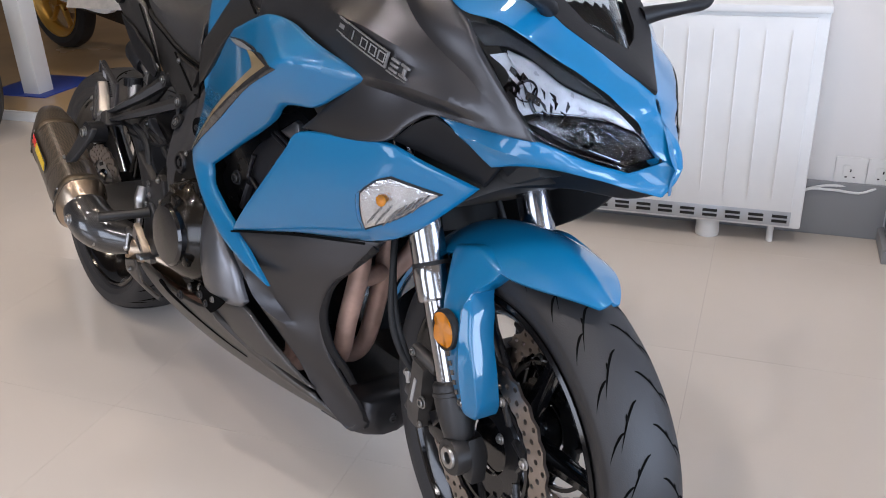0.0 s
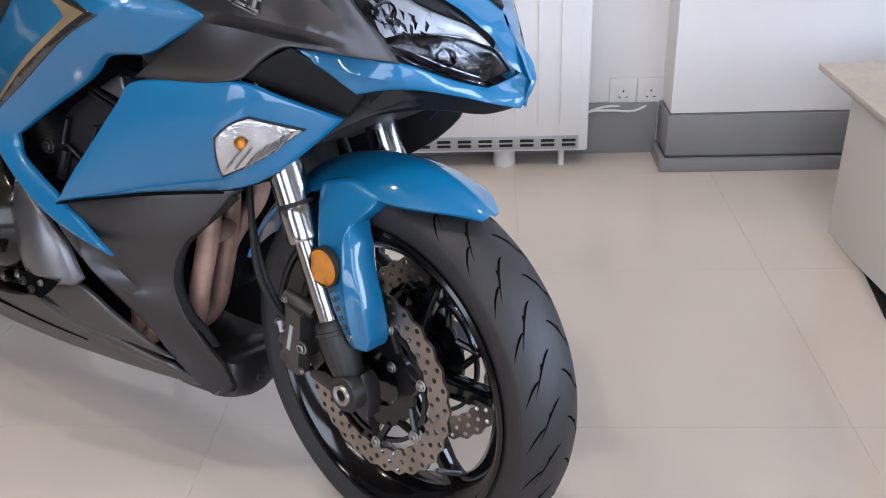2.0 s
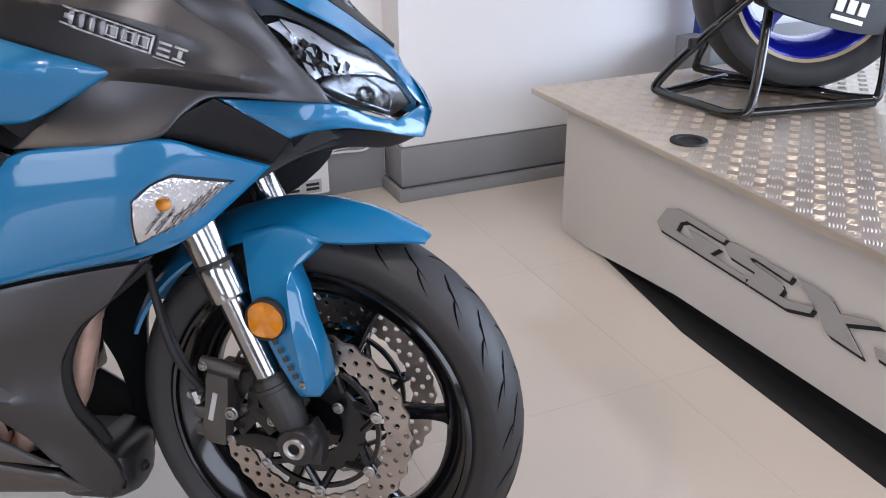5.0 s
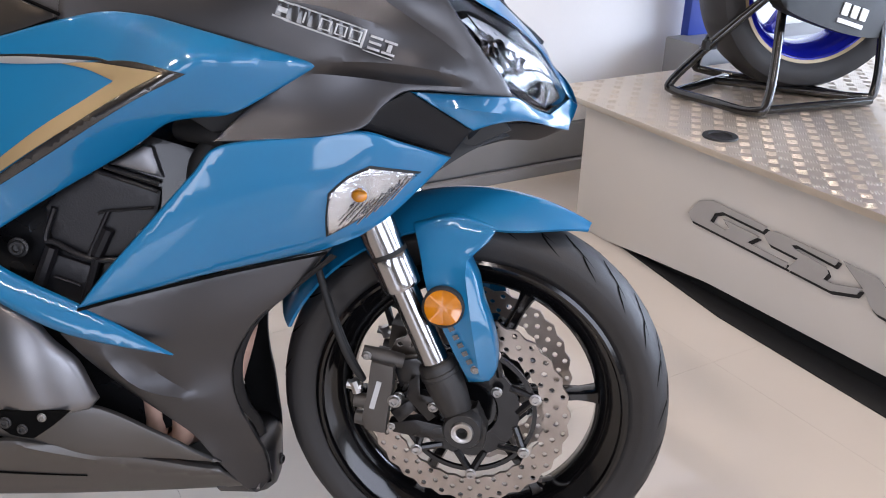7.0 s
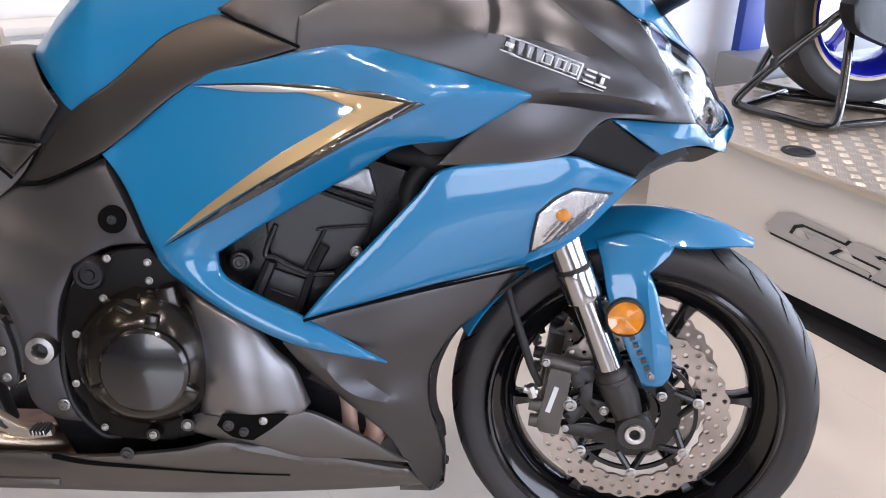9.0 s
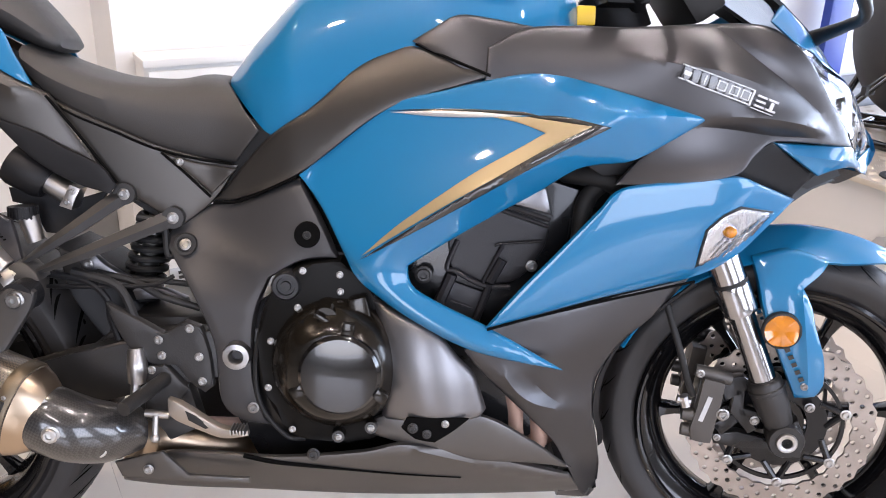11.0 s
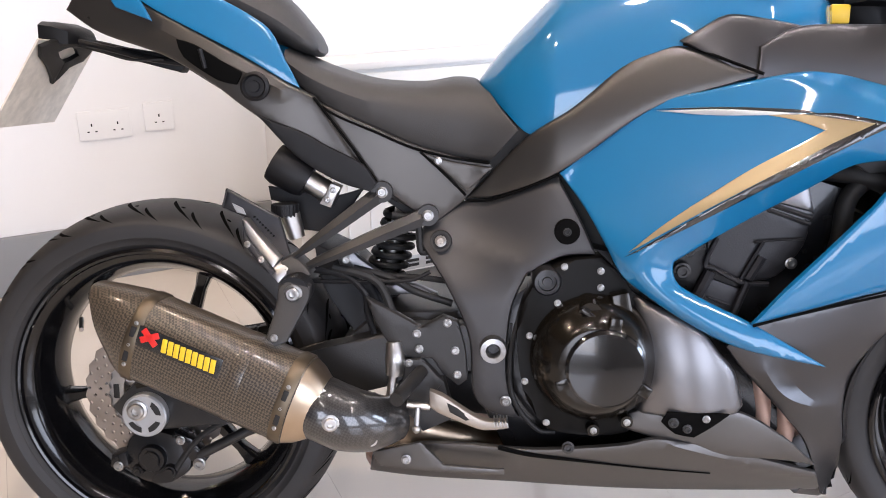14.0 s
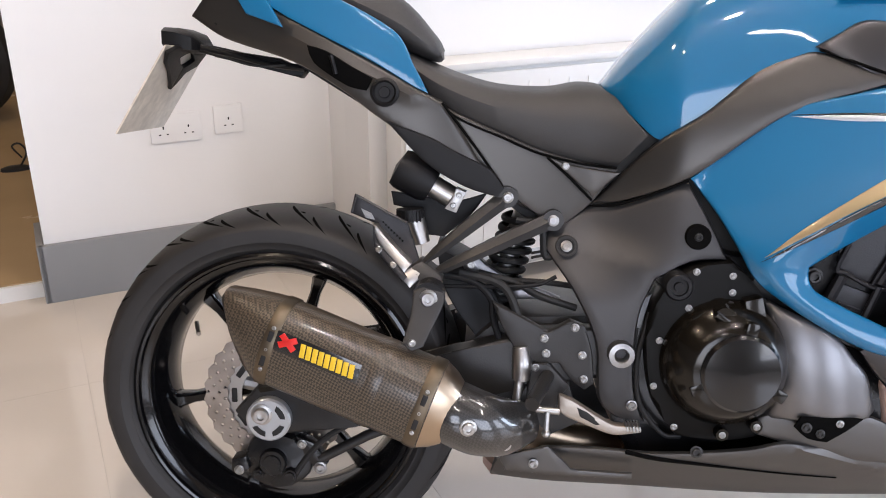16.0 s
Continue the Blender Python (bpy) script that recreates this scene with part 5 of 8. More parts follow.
bolts("cowl_bolt", [(-0.6, -0.221, 0.346, 0.008), (-0.579, -0.221, 0.337, 0.007)], bike, (0, -1, 0), DARKMETAL)
bolts("cowl_bolt", [(-0.552, -0.222, 0.354, 0.006)], bike)

# engine
bm = NB()
prism(bm, [(-0.86, 0.5), (-0.74, 0.6), (-0.55, 0.56), (-0.42, 0.44), (-0.4, 0.3), (-0.5, 0.25), (-0.85, 0.25), (-0.9, 0.35)], -0.13, 0.15, 0.02)
prism(bm, [(-0.7, 0.52), (-0.6, 0.66), (-0.5, 0.74), (-0.33, 0.69), (-0.36, 0.55), (-0.44, 0.42)], -0.145, 0.17, 0.012)
engine = part("engine", bm, ENGINE, bike, "black four cylinder engine", split="casting")
part("cylinder_block", panel(NB(), [(-0.554, -0.152, 0.620), (-0.534, -0.152, 0.639), (-0.483, -0.152, 0.669), (-0.403, -0.152, 0.641), (-0.408, -0.152, 0.610), (-0.444, -0.152, 0.561), (-0.488, -0.152, 0.550), (-0.499, -0.152, 0.552), (-0.548, -0.152, 0.571)], [], 0.012, 0.004, 0.012), CASTING, engine, "smooth black cylinder block side", split="same")
part("crankcase_side", panel(NB(), [(-0.555, -0.152, 0.559), (-0.500, -0.152, 0.540), (-0.493, -0.152, 0.537), (-0.504, -0.152, 0.491), (-0.532, -0.152, 0.487), (-0.572, -0.152, 0.509), (-0.567, -0.152, 0.534)], [], 0.012, 0.004, 0.012), CASTING, engine, "black crankcase side", split="same")
part("cylinder_head_cover", panel(NB(), [(-0.467, -0.155, 0.676), (-0.420, -0.155, 0.702), (-0.409, -0.155, 0.699), (-0.398, -0.155, 0.659)], [], 0.008, 0.006, 0.01), SATIN, engine, "satin silver cylinder head cover")
for way, r in (([(-0.471, -0.157, 0.674), (-0.403, -0.157, 0.652)], 0.0035),
               ([(-0.482, -0.157, 0.668), (-0.404, -0.157, 0.642)], 0.003),
               ([(-0.483, -0.157, 0.612), (-0.470, -0.157, 0.615), (-0.412, -0.157, 0.620)], 0.002),
               ([(-0.470, -0.157, 0.615), (-0.495, -0.157, 0.565), (-0.499, -0.157, 0.555)], 0.003),
               ([(-0.539, -0.157, 0.619), (-0.554, -0.157, 0.578), (-0.541, -0.157, 0.572), (-0.499, -0.157, 0.551), (-0.458, -0.157, 0.549)], 0.004),
               ([(-0.489, -0.157, 0.551), (-0.508, -0.157, 0.496)], 0.006),
               ([(-0.546, -0.157, 0.567), (-0.567, -0.157, 0.517)], 0.009),
               ([(-0.471, -0.157, 0.591), (-0.489, -0.157, 0.556)], 0.008),
               ([(-0.547, -0.157, 0.526), (-0.514, -0.157, 0.514)], 0.002)):
    part("casting_rib", tube(NB(), way, r, 8), CASTING, engine)
part("cable_connector", box(NB(), (-0.331, -0.152, 0.714), (0.012, 0.012, 0.016), Euler((0, radians(35), 0)).to_matrix(), 0.002), WHITE, engine, "small white cable connector")
bolts("engine_bolt", [(-0.427, -0.158, 0.582, 0.009), (-0.325, -0.158, 0.716, 0.009)], engine)
bolts("mount_bolt", [(-0.589, -0.16, 0.566, 0.0135)], engine, (0, -1, 0), DARKMETAL)
bm = NB()
tube(bm, [(-0.4, -0.14, 0.5), (-0.36, -0.15, 0.6), (-0.35, -0.15, 0.68), (-0.31, -0.14, 0.72)], 0.014, 12)
tube(bm, [(-0.38, -0.12, 0.72), (-0.33, -0.15, 0.715), (-0.29, -0.15, 0.7)], 0.016, 12)
part("coolant_hose", bm, BLACKMAT, engine, split="same")

CC = (-0.716, 0.0, 0.43)
bm = NB()
loop = [(-0.772, 0.575), (-0.712, 0.587), (-0.673, 0.547), (-0.622, 0.465), (-0.604, 0.408), (-0.617, 0.345), (-0.66, 0.305), (-0.712, 0.3), (-0.782, 0.305), (-0.817, 0.352), (-0.833, 0.42), (-0.835, 0.488), (-0.813, 0.543)]
prism(bm, [tuple(p) for p in rounded(loop, 0.02)], -0.17, -0.11, 0.008)
cover = part("clutch_cover", bm, CLUTCH, bike, "glossy black clutch cover ringed with small bolts")
bm = NB()
lathe(bm, [(0.1, -0.16), (0.0995, -0.176), (0.097, -0.188), (0.091, -0.2), (0.082, -0.212), (0.073, -0.222), (0.066, -0.229), (0.06, -0.2315), (0.0, -0.2325), (0.0, -0.15)], CC, 72, closed=False)
part("clutch_dome", bm, DOME, cover, "glossy black domed face with a bronze sheen")
bm = NB()
lathe(bm, [(0.06, -0.222), (0.0595, -0.236), (0.055, -0.241), (0.03, -0.2435), (0.0, -0.244)], (-0.707, 0, 0.432), 64, closed=False)
part("clutch_cap", bm, GLOSSBLK, cover, "smooth black cap")
bm = NB()
for k in range(3):
    a = radians(80 + k * 125)
    box(bm, (-0.707 + 0.066 * math.cos(a), -0.226, 0.432 + 0.066 * math.sin(a)), (0.024, 0.014, 0.018), Euler((0, -a, 0)).to_matrix(), 0.003)
cyl(bm, (-0.73, -0.165, 0.512), (-0.73, -0.208, 0.508), 0.02, 0.0175, 28)
box(bm, (-0.73, -0.211, 0.508), (0.034, 0.012, 0.007), Euler((0, radians(30), 0)).to_matrix(), 0.002)
box(bm, (-0.68, -0.18, 0.512), (0.028, 0.03, 0.05), Euler((0, radians(-14), 0)).to_matrix(), 0.004)
for bx, bz, by in ((-0.714, 0.315, -0.186), (-0.63, 0.388, -0.196), (-0.664, 0.332, -0.19)):
    cyl(bm, (bx, -0.16, bz), (bx, by, bz), 0.012, 0.0095, 18)
part("cover_boss", bm, DOME, cover, split="same")
bolts("cover_bolt", [(x, y, z, 0.0056) for x, y, z in ((-0.768, -0.172, 0.571), (-0.713, -0.172, 0.566), (-0.712, -0.172, 0.54), (-0.776, -0.172, 0.514), (-0.817, -0.172, 0.461), (-0.822, -0.172, 0.387), (-0.786, -0.172, 0.32), (-0.714, -0.187, 0.315), (-0.63, -0.197, 0.388), (-0.664, -0.191, 0.332))], cover)
part("cover_seal", tube(NB(), [(-0.83, -0.15, 0.5), (-0.845, -0.15, 0.42), (-0.838, -0.15, 0.35), (-0.8, -0.15, 0.3), (-0.77, -0.15, 0.295)], 0.004, 8), BLACKMAT, cover)
bm = NB()
lathe(bm, [(0.022, -0.1), (0.022, -0.172), (0.019, -0.176), (0.014, -0.176), (0.013, -0.171), (0.008, -0.171), (0.007, -0.176), (0.0, -0.176)], (-0.793, 0, 0.547), 28, closed=False)
part("water_pump_plug", bm, ENGINE, engine)

# header pipes and radiator behind the front opening
for way in ([(-0.37, -0.08, 0.56), (-0.318, -0.083, 0.53), (-0.305, -0.085, 0.48), (-0.33, -0.084, 0.375), (-0.365, -0.07, 0.29), (-0.45, -0.05, 0.24), (-0.62, -0.04, 0.23)],
            [(-0.4, -0.005, 0.56), (-0.352, 0.0, 0.53), (-0.346, 0.0, 0.47), (-0.36, 0.0, 0.38), (-0.39, 0.0, 0.285), (-0.46, 0.0, 0.24), (-0.62, 0.0, 0.23)],
            [(-0.4, 0.08, 0.56), (-0.352, 0.08, 0.53), (-0.35, 0.07, 0.48), (-0.362, 0.03, 0.43), (-0.368, 0.004, 0.39)]):
    part("header_pipe", tube(NB(), way, 0.0175, 16), HEADER, bike, "heat browned steel header pipe")
for dx in (0.0, 0.036):
    part("header_pipe", tube(NB(), [(-0.47 + dx, -0.1, 0.45), (-0.45 + dx, -0.118, 0.39), (-0.438 + dx, -0.12, 0.33), (-0.445 + dx, -0.115, 0.27), (-0.5, -0.09, 0.235)], 0.016, 14), HEADER, bike, "heat browned steel header pipe")
part("header_link", tube(NB(), [(-0.318, -0.085, 0.45), (-0.322, -0.045, 0.45), (-0.35, 0.0, 0.445)], 0.016, 12), HEADER, bike)
bm = NB()
box(bm, (-0.27, 0.01, 0.62), (0.03, 0.3, 0.16), Euler((0, radians(-14), 0)).to_matrix(), 0.006)
rad = part("radiator", bm, BLACKMAT, bike, "black radiator")
bm = NB()
for k in range(24):
    box(bm, (-0.252, 0.01, 0.548 + k * 0.0062), (0.006, 0.28, 0.002))
part("radiator_fin", bm, BLACKMAT, rad, split="same")
part("inner_fairing", panel(NB(), [(-0.28, -0.14, 0.53), (-0.15, -0.14, 0.6), (0.0, -0.1, 0.69), (0.06, -0.06, 0.71), (-0.1, -0.06, 0.8), (-0.28, -0.14, 0.72)], [], 0.004, 0.002, 0.015, mirror=0.03), BLACKMAT, bike, "black inner fairing", split="same")
part("inner_lining", panel(NB(), [(-0.32, 0.165, 0.71), (-0.1, 0.165, 0.705), (0.0, 0.165, 0.68), (-0.01, 0.165, 0.657), (-0.05, 0.165, 0.617), (-0.12, 0.165, 0.572), (-0.2, 0.165, 0.535), (-0.3, 0.165, 0.52)], [], 0.004, 0.002, 0.02), BLACKMAT, bike, "black inner lining of the far side cowl")
bm = NB()
prism(bm, [(-0.2, 0.6), (0.06, 0.72), (0.0, 0.8), (-0.2, 0.9), (-0.4, 0.9), (-0.4, 0.7)], -0.09, 0.15, 0.01)
part("fairing_core", bm, BLACKMAT, bike)

# frame, tank, seat and tail
fr_o = [(-0.921, -0.112, 0.658), (-0.881, -0.113, 0.661), (-0.779, -0.13, 0.703), (-0.739, -0.147, 0.631), (-0.719, -0.156, 0.587), (-0.772, -0.152, 0.58), (-0.823, -0.154, 0.552), (-0.845, -0.15, 0.493), (-0.85, -0.149, 0.409), (-0.842, -0.148, 0.353), (-0.826, -0.146, 0.313), (-0.872, -0.145, 0.32), (-0.902, -0.146, 0.351), (-0.911, -0.147, 0.445), (-0.945, -0.13, 0.52), (-0.98, -0.122, 0.572), (-1.0, -0.118, 0.6), (-0.972, -0.113, 0.634)]
fr_s = surface(fr_o)
frame_ = part("frame_plate", panel(NB(), fr_o, [], 0.02, 0.01, 0.012, ridges=[(-0.95, 0.6, -0.78, 0.55, 0.006, 0.05)]), FRAMEGREY, bike, "satin grey main frame plate")
bm = NB()
lathe(bm, [(0.009, -0.162), (0.012, -0.166), (0.02, -0.165), (0.0215, -0.158), (0.0215, -0.145), (0.009, -0.145)], (-0.872, 0, 0.432), 32)
part("pivot_nut", bm, BOLT, frame_, "bright swingarm pivot nut")
hy = fr_s(-0.764, 0.621) - 0.007
part("frame_hole", lathe(NB(), [(0.0, hy), (0.0185, hy), (0.0195, hy + 0.0015), (0.0195, hy + 0.02), (0.0, hy + 0.02)], (-0.764, 0, 0.621), 32, closed=False), GROOVE, frame_, "round black hole")
bolts("hole_bolt", [(-0.764, hy + 0.001, 0.621, 0.0075)], frame_, (0, -1, 0), BLACKMAT)
part("bolt_seat", lathe(NB(), [(0.0, -0.128), (0.0165, -0.128), (0.0175, -0.133), (0.0165, -0.1365), (0.012, -0.1365), (0.0115, -0.133), (0.0, -0.133)], (-0.96, 0, 0.599), 28, closed=False), BLACKMAT, frame_, "black recess round a frame bolt")
bolts("frame_bolt", [(-0.96, -0.135, 0.599, 0.009), (-0.85, -0.15, 0.345, 0.009)], frame_)

bd_o = [(-0.921, -0.12, 0.665), (-0.834, -0.12, 0.757), (-0.759, -0.128, 0.809), (-0.691, -0.133, 0.869), (-0.646, -0.134, 0.892), (-0.609, -0.136, 0.901), (-0.497, -0.175, 0.86), (-0.538, -0.178, 0.847), (-0.651, -0.163, 0.806), (-0.78, -0.128, 0.709), (-0.885, -0.118, 0.666)]
part("tank_side_cover", panel(NB(), bd_o, [(-0.7, -0.145, 0.82)], 0.005, 0.005, 0.012), TANKGREY, bike, "satin grey band under the tank")
part("frame_rail", prism(NB(), [(-0.9, 0.66), (-0.6, 0.88), (-0.5, 0.84), (-0.55, 0.6), (-0.8, 0.5)], -0.1, 0.14, 0.02), BLACKMAT, bike)
in_o = [(-0.612, -0.145, 0.907), (-0.579, -0.148, 0.927), (-0.546, -0.145, 0.945), (-0.498, -0.148, 0.941), (-0.43, -0.14, 0.93), (-0.42, -0.145, 0.89), (-0.43, -0.155, 0.86), (-0.506, -0.168, 0.857)]
part("tank_front_cover", panel(NB(), in_o, [(-0.54, -0.172, 0.9)], 0.005, 0.004, 0.01), GREY, bike, "satin grey panel in front of the tank")

TC = 0.03
bm = NB()
loops = []
for x, w, zb, zt in ((-0.905, 0.07, 0.839, 0.848), (-0.898, 0.1, 0.832, 0.857), (-0.87, 0.128, 0.805, 0.894), (-0.845, 0.139, 0.78, 0.922), (-0.828, 0.143, 0.767, 0.94), (-0.8, 0.147, 0.762, 0.97), (-0.765, 0.15, 0.76, 1.0), (-0.68, 0.162, 0.78, 1.035), (-0.58, 0.178, 0.8, 1.045), (-0.48, 0.175, 0.82, 1.035), (-0.4, 0.14, 0.86, 1.01), (-0.36, 0.08, 0.9, 0.985)):
    lp = []
    for k in range(28):
        a = math.pi * (k / 27)
        c, s = -math.cos(a), math.sin(a)
        lp.append(Vector((x, TC + w * math.copysign(abs(c) ** 0.62, c), zb + (zt - zb) * s ** 0.72)))
    loops.append(lp)
R2 = []
for i in range(len(loops[0])):
    R2.append(spline([lp[i] for lp in loops], 4))
loft(bm, [[R2[i][j] for i in range(len(R2))] for j in range(len(R2[0]))])
tank = part("fuel_tank", bm, BLUE, bike, "glossy blue fuel tank")
part("tank_mark", box(NB(), (-0.52, -0.128, 0.985), (0.12, 0.002, 0.018), Euler((radians(-28), 0, 0)).to_matrix()), SILVERD, tank, "pale maker's mark as a plain bar")


def soft_loft(stations, c, n=26, p=0.55, q=0.8):
    """A padded body: stations of x, half width, bottom, top."""
    loops = []
    for x, w, zb, zt in stations:
        lp = []
        for k in range(n):
            a = 2 * math.pi * k / n
            co, si = math.cos(a), math.sin(a)
            taper = 1 - 0.22 * max(0, si)
            lp.append(Vector((x, c + w * taper * math.copysign(abs(co) ** p, co), (zb + zt) / 2 + (zt - zb) / 2 * math.copysign(abs(si) ** q, si))))
        loops.append(lp)
    R2 = [spline([lp[i] for lp in loops], 5) for i in range(n)]
    return loft(NB(), [[R2[i][j] for i in range(n)] for j in range(len(R2[0]))])


part("seat_base", prism(NB(), [(-0.98, 0.665), (-0.9, 0.655), (-0.8, 0.735), (-0.82, 0.79), (-0.9, 0.79), (-1.05, 0.77), (-1.02, 0.74)], -0.1, 0.15, 0.01), BLACKMAT, bike)
# rider seat: each rib is bottom edge, waist and top edge, as x and z
loops = []
for (xb, zb), (xw, zw), (xt, zt), k in (((-0.884, 0.7245), (-0.843, 0.772), (-0.904, 0.843), 0.985), ((-0.887, 0.724), (-0.846, 0.772), (-0.908, 0.846), 1.0), ((-0.9, 0.7255), (-0.868, 0.776), (-0.918, 0.849), 1.0), ((-0.94, 0.731), (-0.93, 0.787), (-0.947, 0.85), 1.0),
                                        ((-1.007, 0.746), (-1.0, 0.793), (-0.995, 0.842), 0.99), ((-1.069, 0.771), (-1.07, 0.81), (-1.072, 0.845), 0.985), ((-1.122, 0.792), (-1.126, 0.828), (-1.135, 0.861), 0.97), ((-1.165, 0.817), (-1.17, 0.848), (-1.178, 0.877), 0.93), ((-1.2, 0.845), (-1.206, 0.87), (-1.214, 0.894), 0.85)):
    half = [(xb, 0.06, zb + 0.006), (xb, 0.136, zb), (xb * 0.8 + xw * 0.2, 0.143, zb * 0.8 + zw * 0.2), (xw, 0.147, zw), (xw * 0.55 + xt * 0.45, 0.138, zw * 0.55 + zt * 0.45), (xw * 0.25 + xt * 0.75, 0.118, zw * 0.22 + zt * 0.78), (xt, 0.09, zt - 0.004), (xt, 0.05, zt), (xt, 0.015, zt + 0.001)]
    loops.append([Vector((x, 0.022 - y * k, z)) for x, y, z in half] + [Vector((x, 0.022 + y * k, z)) for x, y, z in reversed(half)])
ribs = [spline([lp[i] for lp in loops], 4) for i in range(len(loops[0]))]
part("rider_seat", loft(NB(), [[r[j] for r in ribs] for j in range(len(ribs[0]))]), SEAT, bike, "black padded rider seat with a crisp nose")
part("pillion_seat", soft_loft([(-1.165, 0.08, 0.885, 0.9), (-1.18, 0.105, 0.88, 0.925), (-1.24, 0.12, 0.9, 0.985), (-1.35, 0.125, 0.945, 1.03), (-1.5, 0.1, 0.985, 1.055), (-1.56, 0.06, 1.01, 1.04)], 0.035), SEAT, bike, "black pillion seat")
ss_o = [(-1.151, -0.123, 0.809), (-1.064, -0.121, 0.772), (-0.989, -0.119, 0.743), (-0.883, -0.113, 0.718), (-0.921, -0.113, 0.665), (-0.974, -0.118, 0.621), (-1.041, -0.12, 0.669), (-1.09, -0.122, 0.704)]
sside = part("seat_side_cover", panel(NB(), ss_o, [(-1.0, -0.126, 0.7)], 0.012, 0.005, 0.012), TANKGREY, bike, "satin grey cover under the seat")
bolts("cover_bolt", [(-0.966, -0.136, 0.724, 0.006)], sside)
part("seat_corner_cover", panel(NB(), [(-0.991, -0.132, 0.736), (-0.95, -0.131, 0.724), (-0.882, -0.128, 0.714), (-0.921, -0.128, 0.677)], [], 0.006, 0.003, 0.008), TANKGREY, sside, "satin grey corner cover under the seat nose")
td_o = [(-1.52, -0.11, 0.985), (-1.42, -0.135, 0.953), (-1.269, -0.137, 0.878), (-1.179, -0.134, 0.829), (-1.158, -0.134, 0.82), (-1.08, -0.128, 0.701), (-1.115, -0.128, 0.702), (-1.262, -0.134, 0.798), (-1.313, -0.134, 0.835), (-1.389, -0.13, 0.876), (-1.5, -0.11, 0.91), (-1.56, -0.07, 0.945)]
TAIL_IN = [(-1.242, -0.145, 0.788), (-1.173, -0.145, 0.764), (-1.138, -0.145, 0.745), (-1.081, -0.145, 0.717), (-1.06, -0.145, 0.688), (-1.069, -0.145, 0.675), (-1.12, -0.145, 0.69), (-1.181, -0.145, 0.726)]
tail = part("tail_cowl", panel(NB(), td_o, [(-1.24, -0.145, 0.838)], 0.006, 0.006, 0.012, ridges=[(-1.4, 0.92, -1.2, 0.825, 0.006, 0.02)], mirror=TC), TANKGREY, bike, "satin grey tail cowl", split="same")
tb_o = [(-1.46, -0.125, 0.985), (-1.36, -0.13, 0.985), (-1.234, -0.13, 0.925), (-1.2, -0.134, 0.87), (-1.179, -0.135, 0.831), (-1.2, -0.137, 0.84), (-1.269, -0.139, 0.88), (-1.4, -0.135, 0.945)]
part("tail_side_panel", panel(NB(), tb_o, [(-1.29, -0.142, 0.925)], 0.005, 0.003, 0.007, mirror=TC), BLUE, bike, "glossy blue tail panel", split="same")
part("tail_side_panel", panel(NB(), [(-1.475, -0.13, 0.975), (-1.458, -0.135, 0.946), (-1.4, -0.14, 0.926), (-1.42, -0.14, 0.96), (-1.44, -0.137, 0.985)], [], 0.005, 0.003, 0.01), BLUE, bike, "small blue tail panel")
bm = NB()
lathe(bm, [(0.022, -0.14), (0.022, -0.15), (0.018, -0.153), (0.015, -0.149), (0.009, -0.149), (0.008, -0.153), (0.0, -0.153)], (-1.244, 0, 0.832), 32, closed=False)
part("tail_plug", bm, PLASTIC, tail)
part("tail_inner", panel(NB(), TAIL_IN, [], 0.004, 0.003, 0.011), PLASTIC, tail, "black inner edge of the tail")
part("tail_slot", panel(NB(), [(-1.362, -0.147, 0.9), (-1.335, -0.147, 0.893), (-1.262, -0.148, 0.852), (-1.272, -0.148, 0.834), (-1.3, -0.147, 0.84), (-1.352, -0.147, 0.874)], [], 0.004, 0.002, 0.01), GROOVE, tail, "black window in the tail cowl")
part("slot_rib", tube(NB(), [(-1.325, -0.15, 0.886), (-1.318, -0.15, 0.858)], 0.0035, 8, smooth=False), PLASTIC, tail)
part("tail_core", prism(NB(), [(-0.93, 0.68), (-1.2, 0.84), (-1.5, 0.98), (-1.52, 0.93), (-1.4, 0.88), (-1.25, 0.79), (-1.1, 0.69), (-1.0, 0.62)], -0.1, 0.16, 0.01), BLACKMAT, bike)
bm = NB()
for y0, dz0, r in ((0.0, 0.0, 0.0055), (0.03, -0.004, 0.005), (0.06, 0.0, 0.0055)):
    tube(bm, [(-1.4, y0, 0.866 + dz0), (-1.46, y0, 0.873 + dz0), (-1.52, y0, 0.887 + dz0), (-1.585, y0, 0.9 + dz0), (-1.61, y0, 0.898)], r, 8)
prism(bm, [(-1.4, 0.862), (-1.45, 0.883), (-1.52, 0.893), (-1.56, 0.884), (-1.5, 0.872), (-1.44, 0.862), (-1.41, 0.85)], 0.012, 0.05, 0.004)
loft(bm, [[Vector((x, 0.03 + w * a, z + h * b)) for a, b in ((-1, -0.7), (-0.8, -1), (0.8, -1), (1, -0.7), (1, 0.6), (0.7, 1), (-0.7, 1), (-1, 0.6))] for x, w, z, h in ((-1.575, 0.035, 0.9, 0.008), (-1.585, 0.05, 0.905, 0.016), (-1.61, 0.055, 0.91, 0.02), (-1.635, 0.05, 0.915, 0.016), (-1.64, 0.03, 0.916, 0.008))])
hold = part("plate_bracket", bm, PLASTIC, bike, "black number plate bracket")
b0, b1 = Vector((-1.7, 0, 0.757)), Vector((-1.61, 0, 0.9))
dz = (b1 - b0).normalized()
nx = Vector((dz.z, 0, -dz.x))
bm = NB()
box(bm, (b0 + b1) / 2 + Vector((0, 0.035, 0)), (0.003, 0.21, (b1 - b0).length), Matrix((nx, Vector((0, 1, 0)), dz)).transposed())
part("number_plate", bm, NUMPLATE, hold, "worn blank back of a number plate")
LP = (b1 - b0).length
